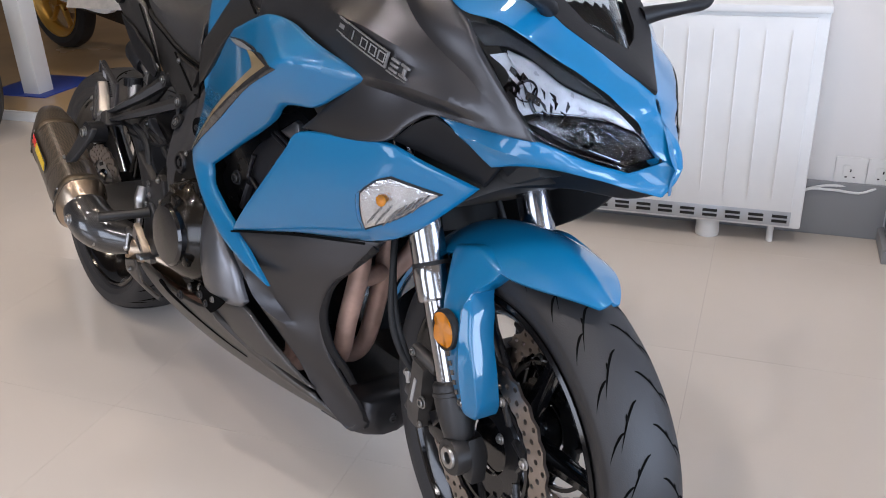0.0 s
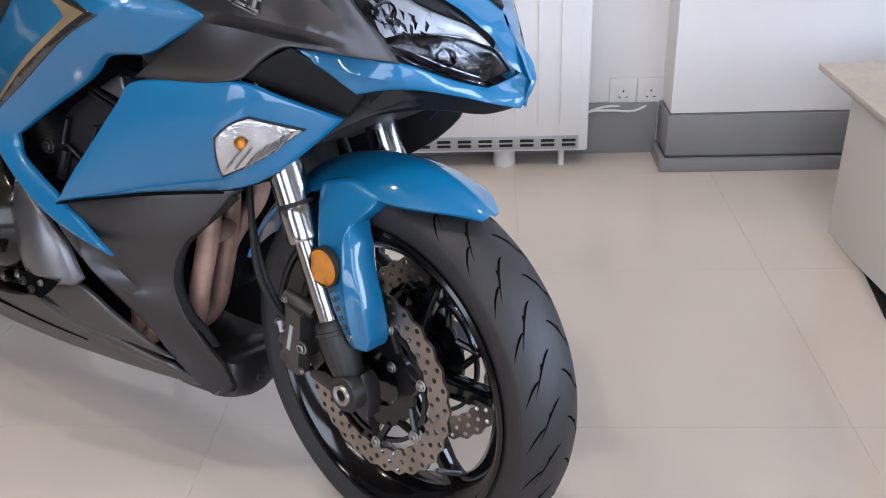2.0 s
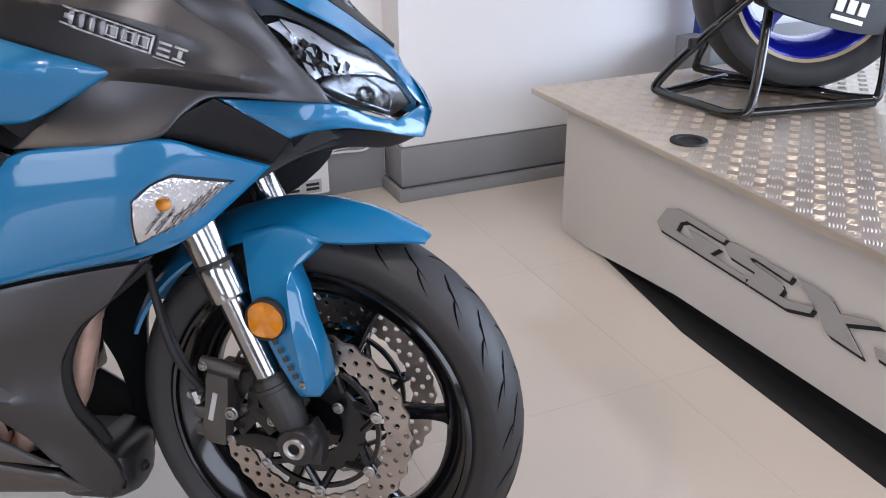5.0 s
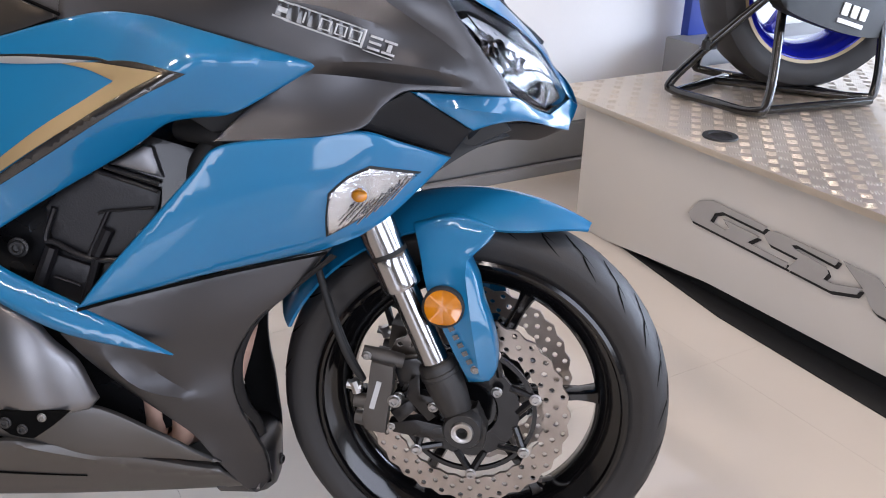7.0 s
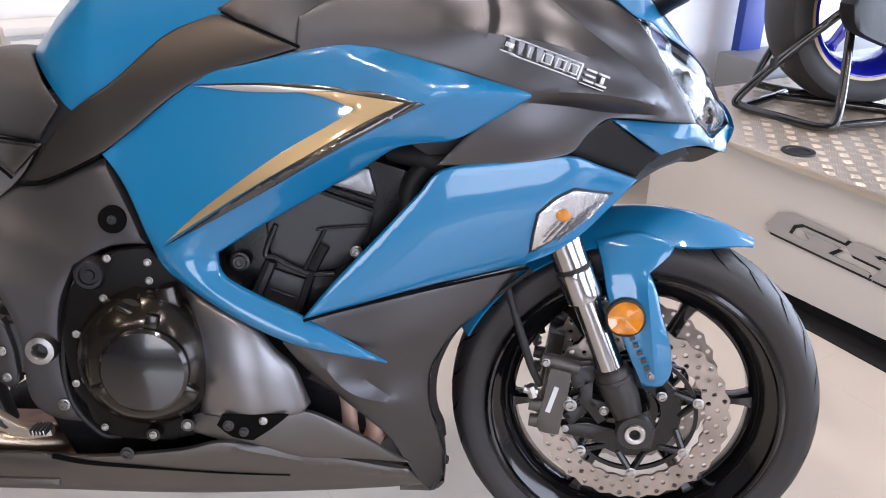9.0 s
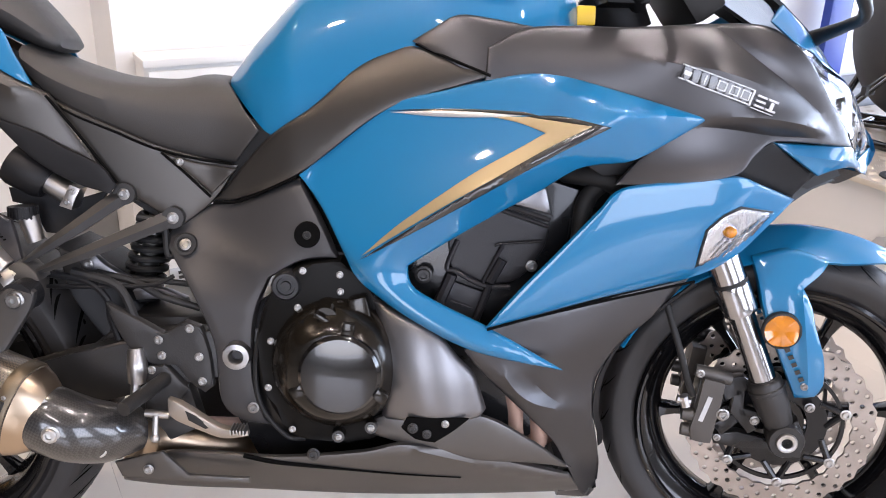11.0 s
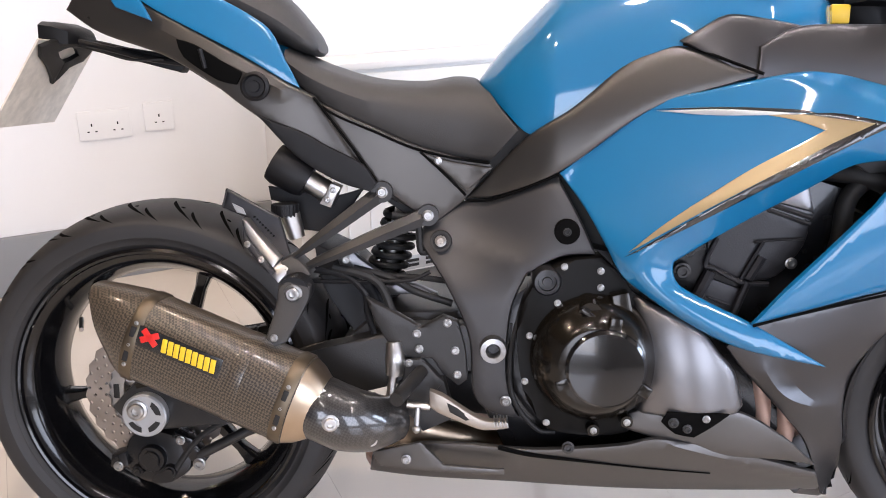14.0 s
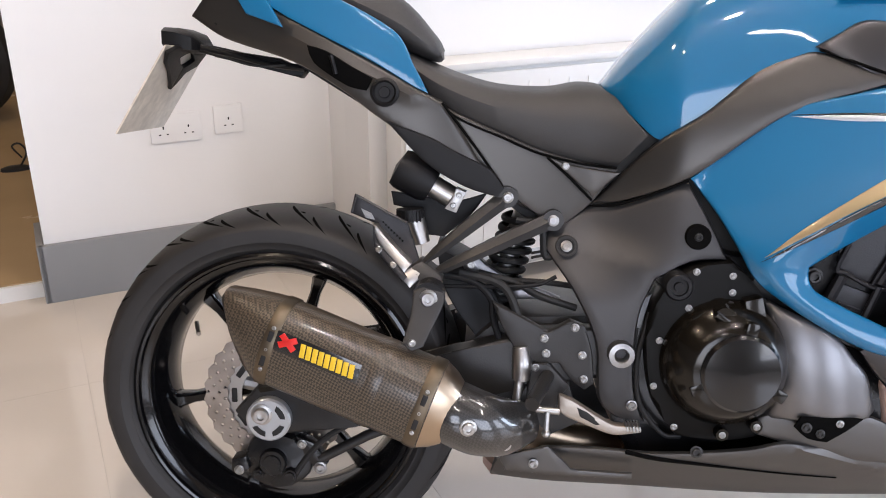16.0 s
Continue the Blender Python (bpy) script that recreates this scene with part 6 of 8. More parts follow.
MP = Matrix((Vector((0, -1, 0)), nx, -dz)).transposed().to_4x4()
MP.translation = b1 + Vector((0, 0.14, 0))
for half in ([(0.5, -0.04), (0.84, -0.02), (1.0, 0.05), (0.9, 0.18), (0.7, 0.274), (0.56, 0.4), (0.5, 0.474), (0.5, 0.2), (0.63, 0.165), (0.72, 0.09), (0.62, 0.04), (0.5, 0.03)],
             [(0.5, 0.03), (0.4, 0.05), (0.3, 0.12), (0.4, 0.185), (0.5, 0.2), (0.5, 0.474), (0.45, 0.4), (0.379, 0.257), (0.176, 0.193), (0.11, 0.04), (0.27, -0.05), (0.5, -0.04)]):
    bm = prism(NB(), [(b * 0.21, a * LP) for b, a in half], 0.003, 0.011, 0.002)
    bmesh.ops.transform(bm, matrix=MP, verts=bm.verts)
    part("plate_holder", bm, PLASTIC, hold, "moulded black plate holder with a hole and a pointed tongue")
part("bracket_wire", tube(NB(), [(-1.43, -0.01, 0.872), (-1.48, -0.02, 0.87), (-1.53, -0.015, 0.882), (-1.58, 0.0, 0.893)], 0.0022, 6), BLACKMAT, hold)

# dark gaps between the body panels
for pts in ([(-0.606, -0.143, 0.903), (-0.555, -0.168, 0.882), (-0.5, -0.187, 0.861)], [(-0.994, -0.131, 0.737), (-0.958, -0.13, 0.705), (-0.923, -0.128, 0.671)], [(-0.921, -0.122, 0.662), (-0.883, -0.122, 0.664), (-0.83, -0.127, 0.684), (-0.781, -0.134, 0.706)], [(-1.157, -0.137, 0.817), (-1.105, -0.134, 0.75), (-1.062, -0.131, 0.69)],
            [(-0.495, -0.22, 0.5), (-0.432, -0.214, 0.517), (-0.325, -0.206, 0.543), (-0.25, -0.192, 0.557), (-0.185, -0.174, 0.567)], [(-0.309, -0.199, 0.711), (-0.223, -0.198, 0.7225), (-0.145, -0.184, 0.729)],
            [(-0.887, -0.122, 0.721), (-0.94, -0.122, 0.727), (-1.007, -0.122, 0.742), (-1.069, -0.122, 0.767), (-1.122, -0.122, 0.788), (-1.16, -0.12, 0.81)]):
    part("panel_gap", tube(NB(), pts, 0.0023, 6), GROOVE, bike)

# rear wheel
RC = (-1.443, 0.012, 0.31)
rear = part("rear_wheel", rim(NB(), RC, 0.252, 0.078, (0.05, 0.07), 6, radians(12), 0.034, 0.02), RIMBLK, bike, "gloss black cast rear wheel with six spokes", split="spoke")
rtyre = part("tyre", tyre(NB(), RC, 0.323, 0.252, 0.094), RUBBER, rear, "wide black rear tyre")
tagged(part("tread_groove", tread(NB(), RC, 0.323, 0.252, 0.094, 25, -1, [(0.08, 0.7, 0.16, 0.0, 0.008), (0.42, 0.84, 0.1, 0.45, 0.007), (0.3, 0.36, 0.01, 0.72, 0.008)]), GROOVE, rtyre), kind="stuff")
part("brake_disc", drilled_disc(NB(), RC, 0.085, 0.124, -0.075, 0.005, 4, 56, 28), DISC, rear, "drilled wave rear brake disc")
bm = NB()
for k in range(5):
    a = radians(20 + 72 * k)
    tube(bm, [(RC[0] + 0.04 * math.cos(a), -0.05, RC[2] + 0.04 * math.sin(a)), (RC[0] + 0.088 * math.cos(a), -0.057, RC[2] + 0.088 * math.sin(a))], 0.012, 8, smooth=False)
lathe(bm, [(0.062, -0.067), (0.062, -0.071), (0.087, -0.071), (0.087, -0.067)], RC[:1] + (0,) + RC[2:], 48)
part("disc_carrier", bm, STEEL, rear, split="same")
bm = NB()
for k in range(10):
    a = radians(36 * k)
    box(bm, (RC[0] + 0.0745 * math.cos(a), -0.0708, RC[2] + 0.0745 * math.sin(a)), (0.01, 0.003, 0.026), Euler((0, -a, 0)).to_matrix(), 0.002)
part("carrier_slot", bm, BLACKMAT, rear, split="same")
part("valve_stem", cyl(NB(), (-1.6, -0.01, 0.42), (-1.585, -0.045, 0.41), 0.004, seg=10), STEEL, rear)
bm = NB()
arm = [(-0.84, 0.47), (-1.0, 0.46), (-1.14, 0.42), (-1.3, 0.36), (-1.46, 0.35), (-1.5, 0.305), (-1.46, 0.262), (-1.3, 0.285), (-1.14, 0.33), (-1.0, 0.38), (-0.85, 0.39)]
prism(bm, arm, -0.135, -0.09, 0.01)
prism(bm, arm, 0.135, 0.18, 0.01)
prism(bm, [(-0.86, 0.48), (-1.06, 0.47), (-1.12, 0.42), (-1.1, 0.35), (-0.86, 0.37)], -0.09, 0.135, 0.015)
swing = part("swingarm", bm, DARKMETAL, bike, "dark grey aluminium swingarm")
bm = NB()
lathe(bm, [(0.0, -0.151), (0.034, -0.151), (0.037, -0.148), (0.037, -0.135), (0.0, -0.135)], (-1.439, 0, 0.299), 48, closed=False)
part("axle_adjuster", bm, SILVERD, swing, "silver axle adjuster with cut-outs")
bolts("axle_nut", [(-1.449, -0.152, 0.309, 0.0175)], swing, (0, -1, 0), STEEL)
bm = NB()
for a0 in (-75, 5, 205):
    P = [(r * math.cos(radians(a0 + q)), r * math.sin(radians(a0 + q))) for r, qs in ((0.029, (0, 15, 30, 45, 55)), (0.0205, (52, 40, 28, 15, 3))) for q in qs]
    prism(bm, [(-1.439 + x, 0.299 + z) for x, z in P], -0.1522, -0.145, 0.001)
part("adjuster_slot", bm, BLACKMAT, swing, split="same")
bm = NB()
prism(bm, [tuple(p) for p in rounded([(-1.475, 0.25), (-1.43, 0.258), (-1.385, 0.24), (-1.375, 0.2), (-1.4, 0.172), (-1.45, 0.165), (-1.482, 0.185), (-1.488, 0.22)], 0.01, 60)], -0.118, -0.06, 0.008)
for cx, cz, r in ((-1.44, 0.212, 0.024), (-1.41, 0.19, 0.012), (-1.465, 0.19, 0.01)):
    lathe(bm, [(0.0, -0.132), (r * 0.6, -0.132), (r * 0.65, -0.128), (r * 0.9, -0.128), (r, -0.124), (r, -0.11), (0.0, -0.11)], (cx, 0, cz), 24, closed=False)
prism(bm, [(-1.51, 0.215), (-1.485, 0.222), (-1.48, 0.2), (-1.495, 0.185), (-1.512, 0.195)], -0.125, -0.09, 0.004)
prism(bm, [(-1.4, 0.262), (-1.37, 0.25), (-1.345, 0.215), (-1.36, 0.195), (-1.385, 0.225)], -0.125, -0.1, 0.004)
rcal = part("rear_caliper", bm, ENGINE, bike, "black rear brake caliper", split="caliper_casting")
part("brake_hose", tube(NB(), [(-1.41, -0.12, 0.18), (-1.36, -0.125, 0.25), (-1.3, -0.125, 0.29), (-1.2, -0.12, 0.33)], 0.005, 8), BLACKMAT, bike)
bolts("caliper_bolt", [(-1.497, -0.127, 0.198, 0.0085), (-1.358, -0.127, 0.207, 0.011), (-1.389, -0.126, 0.248, 0.008)], rcal)
part("torque_arm", tube(NB(), [(-1.36, -0.12, 0.22), (-1.28, -0.12, 0.265), (-1.2, -0.12, 0.3)], 0.009, 10, smooth=False), DARKMETAL, bike)

# shock, hugger and cables
bm = NB()
pts = []
for k in range(15 * 12):
    a = 2 * math.pi * k / 15
    t = k / (15 * 12)
    pts.append((-1.025 - 0.06 * t + 0.031 * math.cos(a), 0.0 + 0.031 * math.sin(a), 0.63 - 0.2 * t))
tube(bm, pts, 0.006, 8, 1)
shock = part("shock_spring", bm, BLACKMAT, bike, "black coil spring of the rear shock")
part("shock_body", cyl(NB(), (-1.015, 0, 0.67), (-1.09, 0, 0.4), 0.017, seg=20), STEEL, shock)
part("rear_hugger", panel(NB(), [(-1.09, -0.06, 0.53), (-1.17, -0.075, 0.58), (-1.15, -0.08, 0.5), (-1.08, -0.08, 0.4), (-1.03, -0.075, 0.42)], [], 0.13, 0.004, 0.014), PLASTIC, bike)
for o, r in (([(-0.93, -0.08, 0.52), (-1.0, -0.09, 0.53), (-1.08, -0.09, 0.53), (-1.12, -0.09, 0.535)], 0.005), ([(-0.94, -0.1, 0.49), (-1.0, -0.105, 0.51), (-1.04, -0.1, 0.53), (-1.1, -0.1, 0.545)], 0.006),
             ([(-1.13, -0.12, 0.55), (-1.06, -0.125, 0.53), (-1.03, -0.13, 0.47), (-1.01, -0.13, 0.42)], 0.007), ([(-0.95, -0.09, 0.6), (-0.99, -0.085, 0.57), (-1.0, -0.08, 0.62), (-1.04, -0.08, 0.63)], 0.006)):
    part("cable", tube(NB(), o, r, 8), BLACKMAT, bike)
link = part("linkage_plate", panel(NB(), [(-1.127, -0.1, 0.562), (-1.103, -0.1, 0.573), (-1.087, -0.1, 0.558), (-1.043, -0.1, 0.53), (-1.062, -0.1, 0.515), (-1.087, -0.1, 0.525), (-1.12, -0.1, 0.54)], [], 0.012, 0.004, 0.009), SATIN, bike, "pale grey linkage plate")
bolts("link_bolt", [(-1.112, -0.102, 0.558, 0.008)], link)
part("linkage_rod", panel(NB(), [(-1.05, -0.09, 0.513), (-1.01, -0.09, 0.519), (-0.965, -0.09, 0.503), (-0.962, -0.09, 0.488), (-1.0, -0.09, 0.5), (-1.045, -0.09, 0.498)], [], 0.012, 0.004, 0.008), SATIN, bike, "pale grey linkage rod")
part("brake_hose", tube(NB(), [(-1.18, -0.135, 0.55), (-1.156, -0.125, 0.546), (-1.108, -0.12, 0.535), (-1.079, -0.12, 0.508), (-1.074, -0.12, 0.475), (-1.06, -0.12, 0.43)], 0.0055, 8), PLASTIC, bike, "black brake hose")
part("brake_hose", tube(NB(), [(-1.17, -0.12, 0.526), (-1.084, -0.12, 0.527), (-1.007, -0.12, 0.532), (-0.975, -0.115, 0.545)], 0.0035, 8), PLASTIC, bike, "black brake hose")
bm = NB()
for k in range(22):
    t = k / 21
    box(bm, (-1.42 + 0.5 * t, 0.1, 0.35 + 0.12 * t), (0.018, 0.02, 0.014), Euler((0, radians(-13), 0)).to_matrix(), 0.003)
part("drive_chain", bm, DARKMETAL, bike, split="chain_link")

# footrest hanger, brake pedal, reservoir
bm = NB()
for (x0, z0), (x1, z1), y1 in (((-1.053, 0.673), (-1.183, 0.576), -0.178), ((-0.981, 0.638), (-1.172, 0.559), -0.178)):
    d = Vector((x1 - x0, 0, z1 - z0)).normalized()
    n2 = Vector((-d.z, 0, d.x))
    loops = []
    for t, w, h in ((0, 0.014, 0.014), (0.12, 0.0125, 0.014), (0.5, 0.0105, 0.016), (0.85, 0.007, 0.016), (1, 0.003, 0.012)):
        c = Vector((x0 + (x1 - x0) * t, -0.116 + (y1 + 0.116) * t, z0 + (z1 - z0) * t))
        loops.append([c + n2 * w * a + Vector((0, h * b, 0)) for a, b in ((-1, 0.6), (-1, -0.5), (0, -1), (1, -0.5), (1, 0.6), (0, 0.9))])
    loft(bm, loops)
    cyl(bm, (x0, -0.1, z0), (x0, -0.13, z0), 0.0165, seg=24)
tube(bm, [(-1.045, -0.11, 0.668), (-0.99, -0.11, 0.642)], 0.005, 8, smooth=False)
prism(bm, [tuple(p) for p in rounded([(-1.2, 0.572), (-1.184, 0.582), (-1.16, 0.566), (-1.152, 0.553), (-1.176, 0.545), (-1.196, 0.558)], 0.01, 60)], -0.192, -0.15, 0.004)
hang = part("pillion_hanger", bm, DARKMETAL, bike, "dark forked pillion footrest hanger", split="arm")
bolts("hanger_bolt", [(-1.053, -0.131, 0.673, 0.009), (-0.981, -0.131, 0.638, 0.009)], hang)
mh = part("muffler_hanger", panel(NB(), [(-1.196, -0.215, 0.54), (-1.173, -0.213, 0.556), (-1.148, -0.215, 0.54), (-1.15, -0.217, 0.52), (-1.178, -0.25, 0.463), (-1.195, -0.254, 0.458), (-1.209, -0.25, 0.468), (-1.198, -0.23, 0.51)], [], 0.01, 0.004, 0.008), DARKMETAL, bike, "dark flat muffler hanger strap")
part("hanger_bush", cyl(NB(), (-1.173, -0.175, 0.53), (-1.173, -0.214, 0.53), 0.024, seg=28), PLASTIC, mh)
bolts("strap_bolt", [(-1.173, -0.218, 0.53, 0.014), (-1.194, -0.256, 0.472, 0.006)], mh)
peg = part("heel_guard", panel(NB(), [(-1.287, -0.172, 0.679), (-1.278, -0.172, 0.675), (-1.232, -0.172, 0.65), (-1.206, -0.172, 0.637), (-1.195, -0.172, 0.6), (-1.188, -0.172, 0.576), (-1.21, -0.172, 0.567), (-1.234, -0.172, 0.598), (-1.258, -0.172, 0.635), (-1.294, -0.172, 0.65)], [], 0.006, 0.003, 0.01, corner=20), CASTING, bike, "dark heel guard plate by the pillion footrest")
part("guard_slot", panel(NB(), [(-1.277, -0.1745, 0.657), (-1.261, -0.1745, 0.65), (-1.256, -0.1745, 0.64), (-1.27, -0.1745, 0.643)], [], 0.003, 0.001, 0.01), SKIRT, peg, "pale slot through the plate")
part("guard_edge", tube(NB(), [(-1.291, -0.175, 0.652), (-1.283, -0.176, 0.677), (-1.234, -0.176, 0.6505), (-1.207, -0.175, 0.637)], 0.0022, 6, smooth=False), FRAMEGREY, peg)
for k in range(8):
    part("guard_hole", cyl(NB(), (-1.243 + 0.0042 * k, -0.17, 0.637 - 0.0041 * k), (-1.243 + 0.0042 * k, -0.1765, 0.637 - 0.0041 * k), 0.0013, seg=8), GROOVE, peg)
fpeg = part("pillion_footrest", panel(NB(), [(-1.257, -0.196, 0.636), (-1.25, -0.196, 0.635), (-1.222, -0.196, 0.601), (-1.199, -0.196, 0.577), (-1.21, -0.196, 0.563), (-1.23, -0.196, 0.586), (-1.249, -0.196, 0.611)], [], 0.02, 0.004, 0.007, corner=20), STEEL, bike, "folded pillion footrest with a bright bar")
part("footrest_edge", panel(NB(), [(-1.256, -0.2, 0.634), (-1.249, -0.2, 0.611), (-1.228, -0.2, 0.584), (-1.206, -0.2, 0.557), (-1.212, -0.2, 0.551), (-1.232, -0.2, 0.573), (-1.255, -0.2, 0.603)], [], 0.02, 0.003, 0.007, corner=20), CASTING, fpeg, "dark edge of the footrest")
bolts("footrest_bolt", [(-1.247, -0.203, 0.6, 0.005), (-1.226, -0.203, 0.577, 0.005)], fpeg)
part("footrest_foot", panel(NB(), [(-1.219, -0.192, 0.558), (-1.203, -0.192, 0.538), (-1.178, -0.192, 0.562), (-1.195, -0.192, 0.575)], [], 0.026, 0.005, 0.007, corner=20), STEEL, fpeg, "bright hinge block of the footrest")
bm = NB()
lathe(bm, [(0.0, -0.005), (0.03, 0.0), (0.033, 0.01), (0.031, 0.05), (0.026, 0.062), (0.0, 0.064)], (0, 0, 0), 28, closed=False)
bmesh.ops.transform(bm, matrix=Matrix.Translation((-1.226, -0.11, 0.716)) @ Vector((0.87, 0.0, -0.5)).to_track_quat("Y", "Z").to_matrix().to_4x4(), verts=bm.verts)
bob = part("crash_bobbin", bm, PLASTIC, bike, "black plastic bobbin on a steel stub")
part("bobbin_stub", cyl(NB(), (-1.178, -0.11, 0.69), (-1.135, -0.11, 0.665), 0.018, seg=24), STEEL, bob)
part("bobbin_clamp", panel(NB(), [(-1.133, -0.132, 0.685), (-1.118, -0.132, 0.679), (-1.133, -0.132, 0.647), (-1.151, -0.132, 0.653)], [], 0.03, 0.003, 0.01), STEEL, bob)
bolts("clamp_bolt", [(-1.129, -0.133, 0.675, 0.005), (-1.138, -0.133, 0.659, 0.005)], bob)
part("bobbin_bracket", panel(NB(), [(-1.239, -0.1, 0.675), (-1.185, -0.1, 0.668), (-1.14, -0.1, 0.66), (-1.085, -0.1, 0.675), (-1.11, -0.1, 0.64), (-1.154, -0.1, 0.603), (-1.185, -0.1, 0.606), (-1.208, -0.1, 0.647), (-1.235, -0.1, 0.653)], [], 0.006, 0.002, 0.012), PLASTIC, bob)
bm = NB()
cyl(bm, (-1.205, -0.13, 0.634), (-1.206, -0.13, 0.652), 0.0205, seg=28)
for k in range(20):
    a = 2 * math.pi * k / 20
    box(bm, (-1.2055 + 0.0205 * math.cos(a), -0.13 + 0.0205 * math.sin(a), 0.642), (0.003, 0.003, 0.018), Euler((0, 0, a)).to_matrix())
res = part("brake_reservoir", cyl(NB(), (-1.186, -0.13, 0.598), (-1.198, -0.13, 0.635), 0.0125, 0.0155, 24), STEEL, bike, "translucent brake fluid reservoir with a black cap")
part("reservoir_cap", bm, PLASTIC, res)
rb_o = [(-1.075, -0.14, 0.506), (-1.029, -0.143, 0.484), (-0.987, -0.145, 0.461), (-0.952, -0.146, 0.481), (-0.929, -0.147, 0.473), (-0.916, -0.147, 0.43), (-0.911, -0.148, 0.378), (-0.925, -0.148, 0.367), (-0.949, -0.147, 0.384), (-0.968, -0.147, 0.41), (-1.005, -0.146, 0.411), (-1.037, -0.144, 0.431), (-1.063, -0.142, 0.473)]
part("pedal_mount", panel(NB(), [(-1.012, -0.15, 0.408), (-0.986, -0.15, 0.413), (-0.949, -0.15, 0.373), (-0.966, -0.15, 0.35), (-0.972, -0.15, 0.328), (-1.021, -0.15, 0.328), (-1.017, -0.15, 0.366)], [], 0.02, 0.005, 0.01), DARKMETAL, bike)
rp = part("footrest_plate", panel(NB(), rb_o, [], 0.012, 0.005, 0.012), DARKMETAL, bike, "dark rider footrest plate")
bolts("plate_bolt", [(x, -0.149, z, 0.007) for x, z in ((-0.993, 0.452), (-0.945, 0.471), (-0.989, 0.427), (-0.932, 0.426), (-0.928, 0.386), (-1.005, 0.403))], rp)
pedal = part("brake_pedal", panel(NB(), [(-0.969, -0.195, 0.374), (-0.949, -0.197, 0.368), (-0.904, -0.203, 0.342), (-0.881, -0.206, 0.333), (-0.848, -0.212, 0.336), (-0.846, -0.212, 0.324), (-0.885, -0.206, 0.317), (-0.921, -0.202, 0.327), (-0.957, -0.197, 0.34), (-0.97, -0.195, 0.349)], [], 0.012, 0.004, 0.009), PEDAL, bike, "worn grey bronze brake pedal with a ribbed tip")
part("pedal_hole", panel(NB(), [(-0.942, -0.199, 0.358), (-0.926, -0.201, 0.351), (-0.902, -0.204, 0.334), (-0.912, -0.203, 0.331), (-0.937, -0.2, 0.343)], [], 0.004, 0.001, 0.01), BLACKMAT, pedal)
bm = NB()
for k in range(5):
    box(bm, (-0.868 + 0.0048 * k, -0.214, 0.337), (0.0022, 0.03, 0.008), Euler((0, radians(-12), 0)).to_matrix(), 0.0006)
part("pedal_rib", bm, STEEL, pedal, split="same")
bm = NB()
tube(bm, [(-1.03, -0.145, 0.436), (-1.027, -0.15, 0.41), (-1.028, -0.15, 0.384)], [0.012, 0.016, 0.014], 16)
part("brake_cylinder", bm, STEEL, bike, "silver rear brake master cylinder")
part("push_rod", cyl(NB(), (-1.03, -0.15, 0.384), (-1.036, -0.155, 0.332), 0.007, seg=14), STEEL, bike)
bm = NB()
cyl(bm, (-1.004, -0.19, 0.35), (-0.968, -0.19, 0.347), 0.006, seg=14)
cyl(bm, (-0.987, -0.195, 0.348), (-0.988, -0.2, 0.314), 0.005, 0.0045, 14)
bmesh.ops.create_icosphere(bm, subdivisions=2, radius=0.0075, matrix=Matrix.Translation((-0.988, -0.2, 0.314)))
part("rider_footrest_feeler", bm, STEEL, bike)
part("rider_footrest", tube(NB(), [(-0.985, -0.15, 0.39), (-1.0, -0.2, 0.385), (-1.015, -0.25, 0.38)], 0.011, 12), DARKMETAL, bike)
part("heel_block", prism(NB(), [(-1.02, 0.37), (-0.95, 0.38), (-0.93, 0.31), (-0.99, 0.28), (-1.05, 0.3)], -0.145, -0.11, 0.008), DARKMETAL, bike)

# muffler
M0, M1 = Vector((-1.47, -0.195, 0.478)), Vector((-1.155, -0.232, 0.366))
md = (M1 - M0).normalized()
my = (Vector((0, -1, 0)) - md * md.dot(Vector((0, -1, 0)))).normalized()
mz = my.cross(md)
if mz.z < 0:
    mz = -mz
HEX = [tuple(p) for p in rounded([(-0.052, -0.018), (-0.03, -0.064), (0.03, -0.064), (0.054, -0.02), (0.054, 0.022), (0.03, 0.062), (-0.03, 0.062), (-0.052, 0.022)], 0.012, 80)]


def ring_at(t, s, c=(0, 0), lean=0.0):
    q = M0 + md * t
    return [q + md * (lean * b) + my * (a * s + c[0]) + mz * (b * s + c[1]) for a, b in HEX]


muf = part("muffler", loft(NB(), [ring_at(0.062, 1.0), ring_at(0.1, 1.0), ring_at(0.2, 1.0), ring_at(0.3, 1.0), ring_at(0.328, 1.0)]), CARBON, bike, "carbon fibre muffler with metal bands")
part("muffler_cap", loft(NB(), [ring_at(-0.002, 0.7, (-0.004, 0.0), -0.45), ring_at(0.001, 0.74, (-0.004, 0.0), -0.45), ring_at(0.024, 0.87, (-0.002, 0), -0.25), ring_at(0.048, 0.97, (0, 0), -0.08), ring_at(0.064, 1.008)]), CARBON, muf, "tapered carbon end cap")
part("muffler_mouth", loft(NB(), [ring_at(-0.005, 0.55, (-0.004, 0.0), -0.45), ring_at(-0.0015, 0.58, (-0.004, 0.0), -0.45)]), BLACKMAT, muf)
for a, b in ((0.06, 0.08), (0.306, 0.326)):
    part("muffler_band", loft(NB(), [ring_at(a, 1.012), ring_at(a + 0.002, 1.03), ring_at(b - 0.002, 1.03), ring_at(b, 1.012)]), BAND, muf, "riveted metal band")
part("muffler_seam", loft(NB(), [ring_at(0.225, 1.004), ring_at(0.227, 1.012), ring_at(0.245, 1.012), ring_at(0.247, 1.004)]), CARBON, muf)
part("muffler_cone", loft(NB(), [ring_at(0.326, 1.0), ring_at(0.345, 0.88), ring_at(0.36, 0.72)]), TITAN, muf)
MB = Matrix((md, -my, mz)).transposed()
bm = NB()
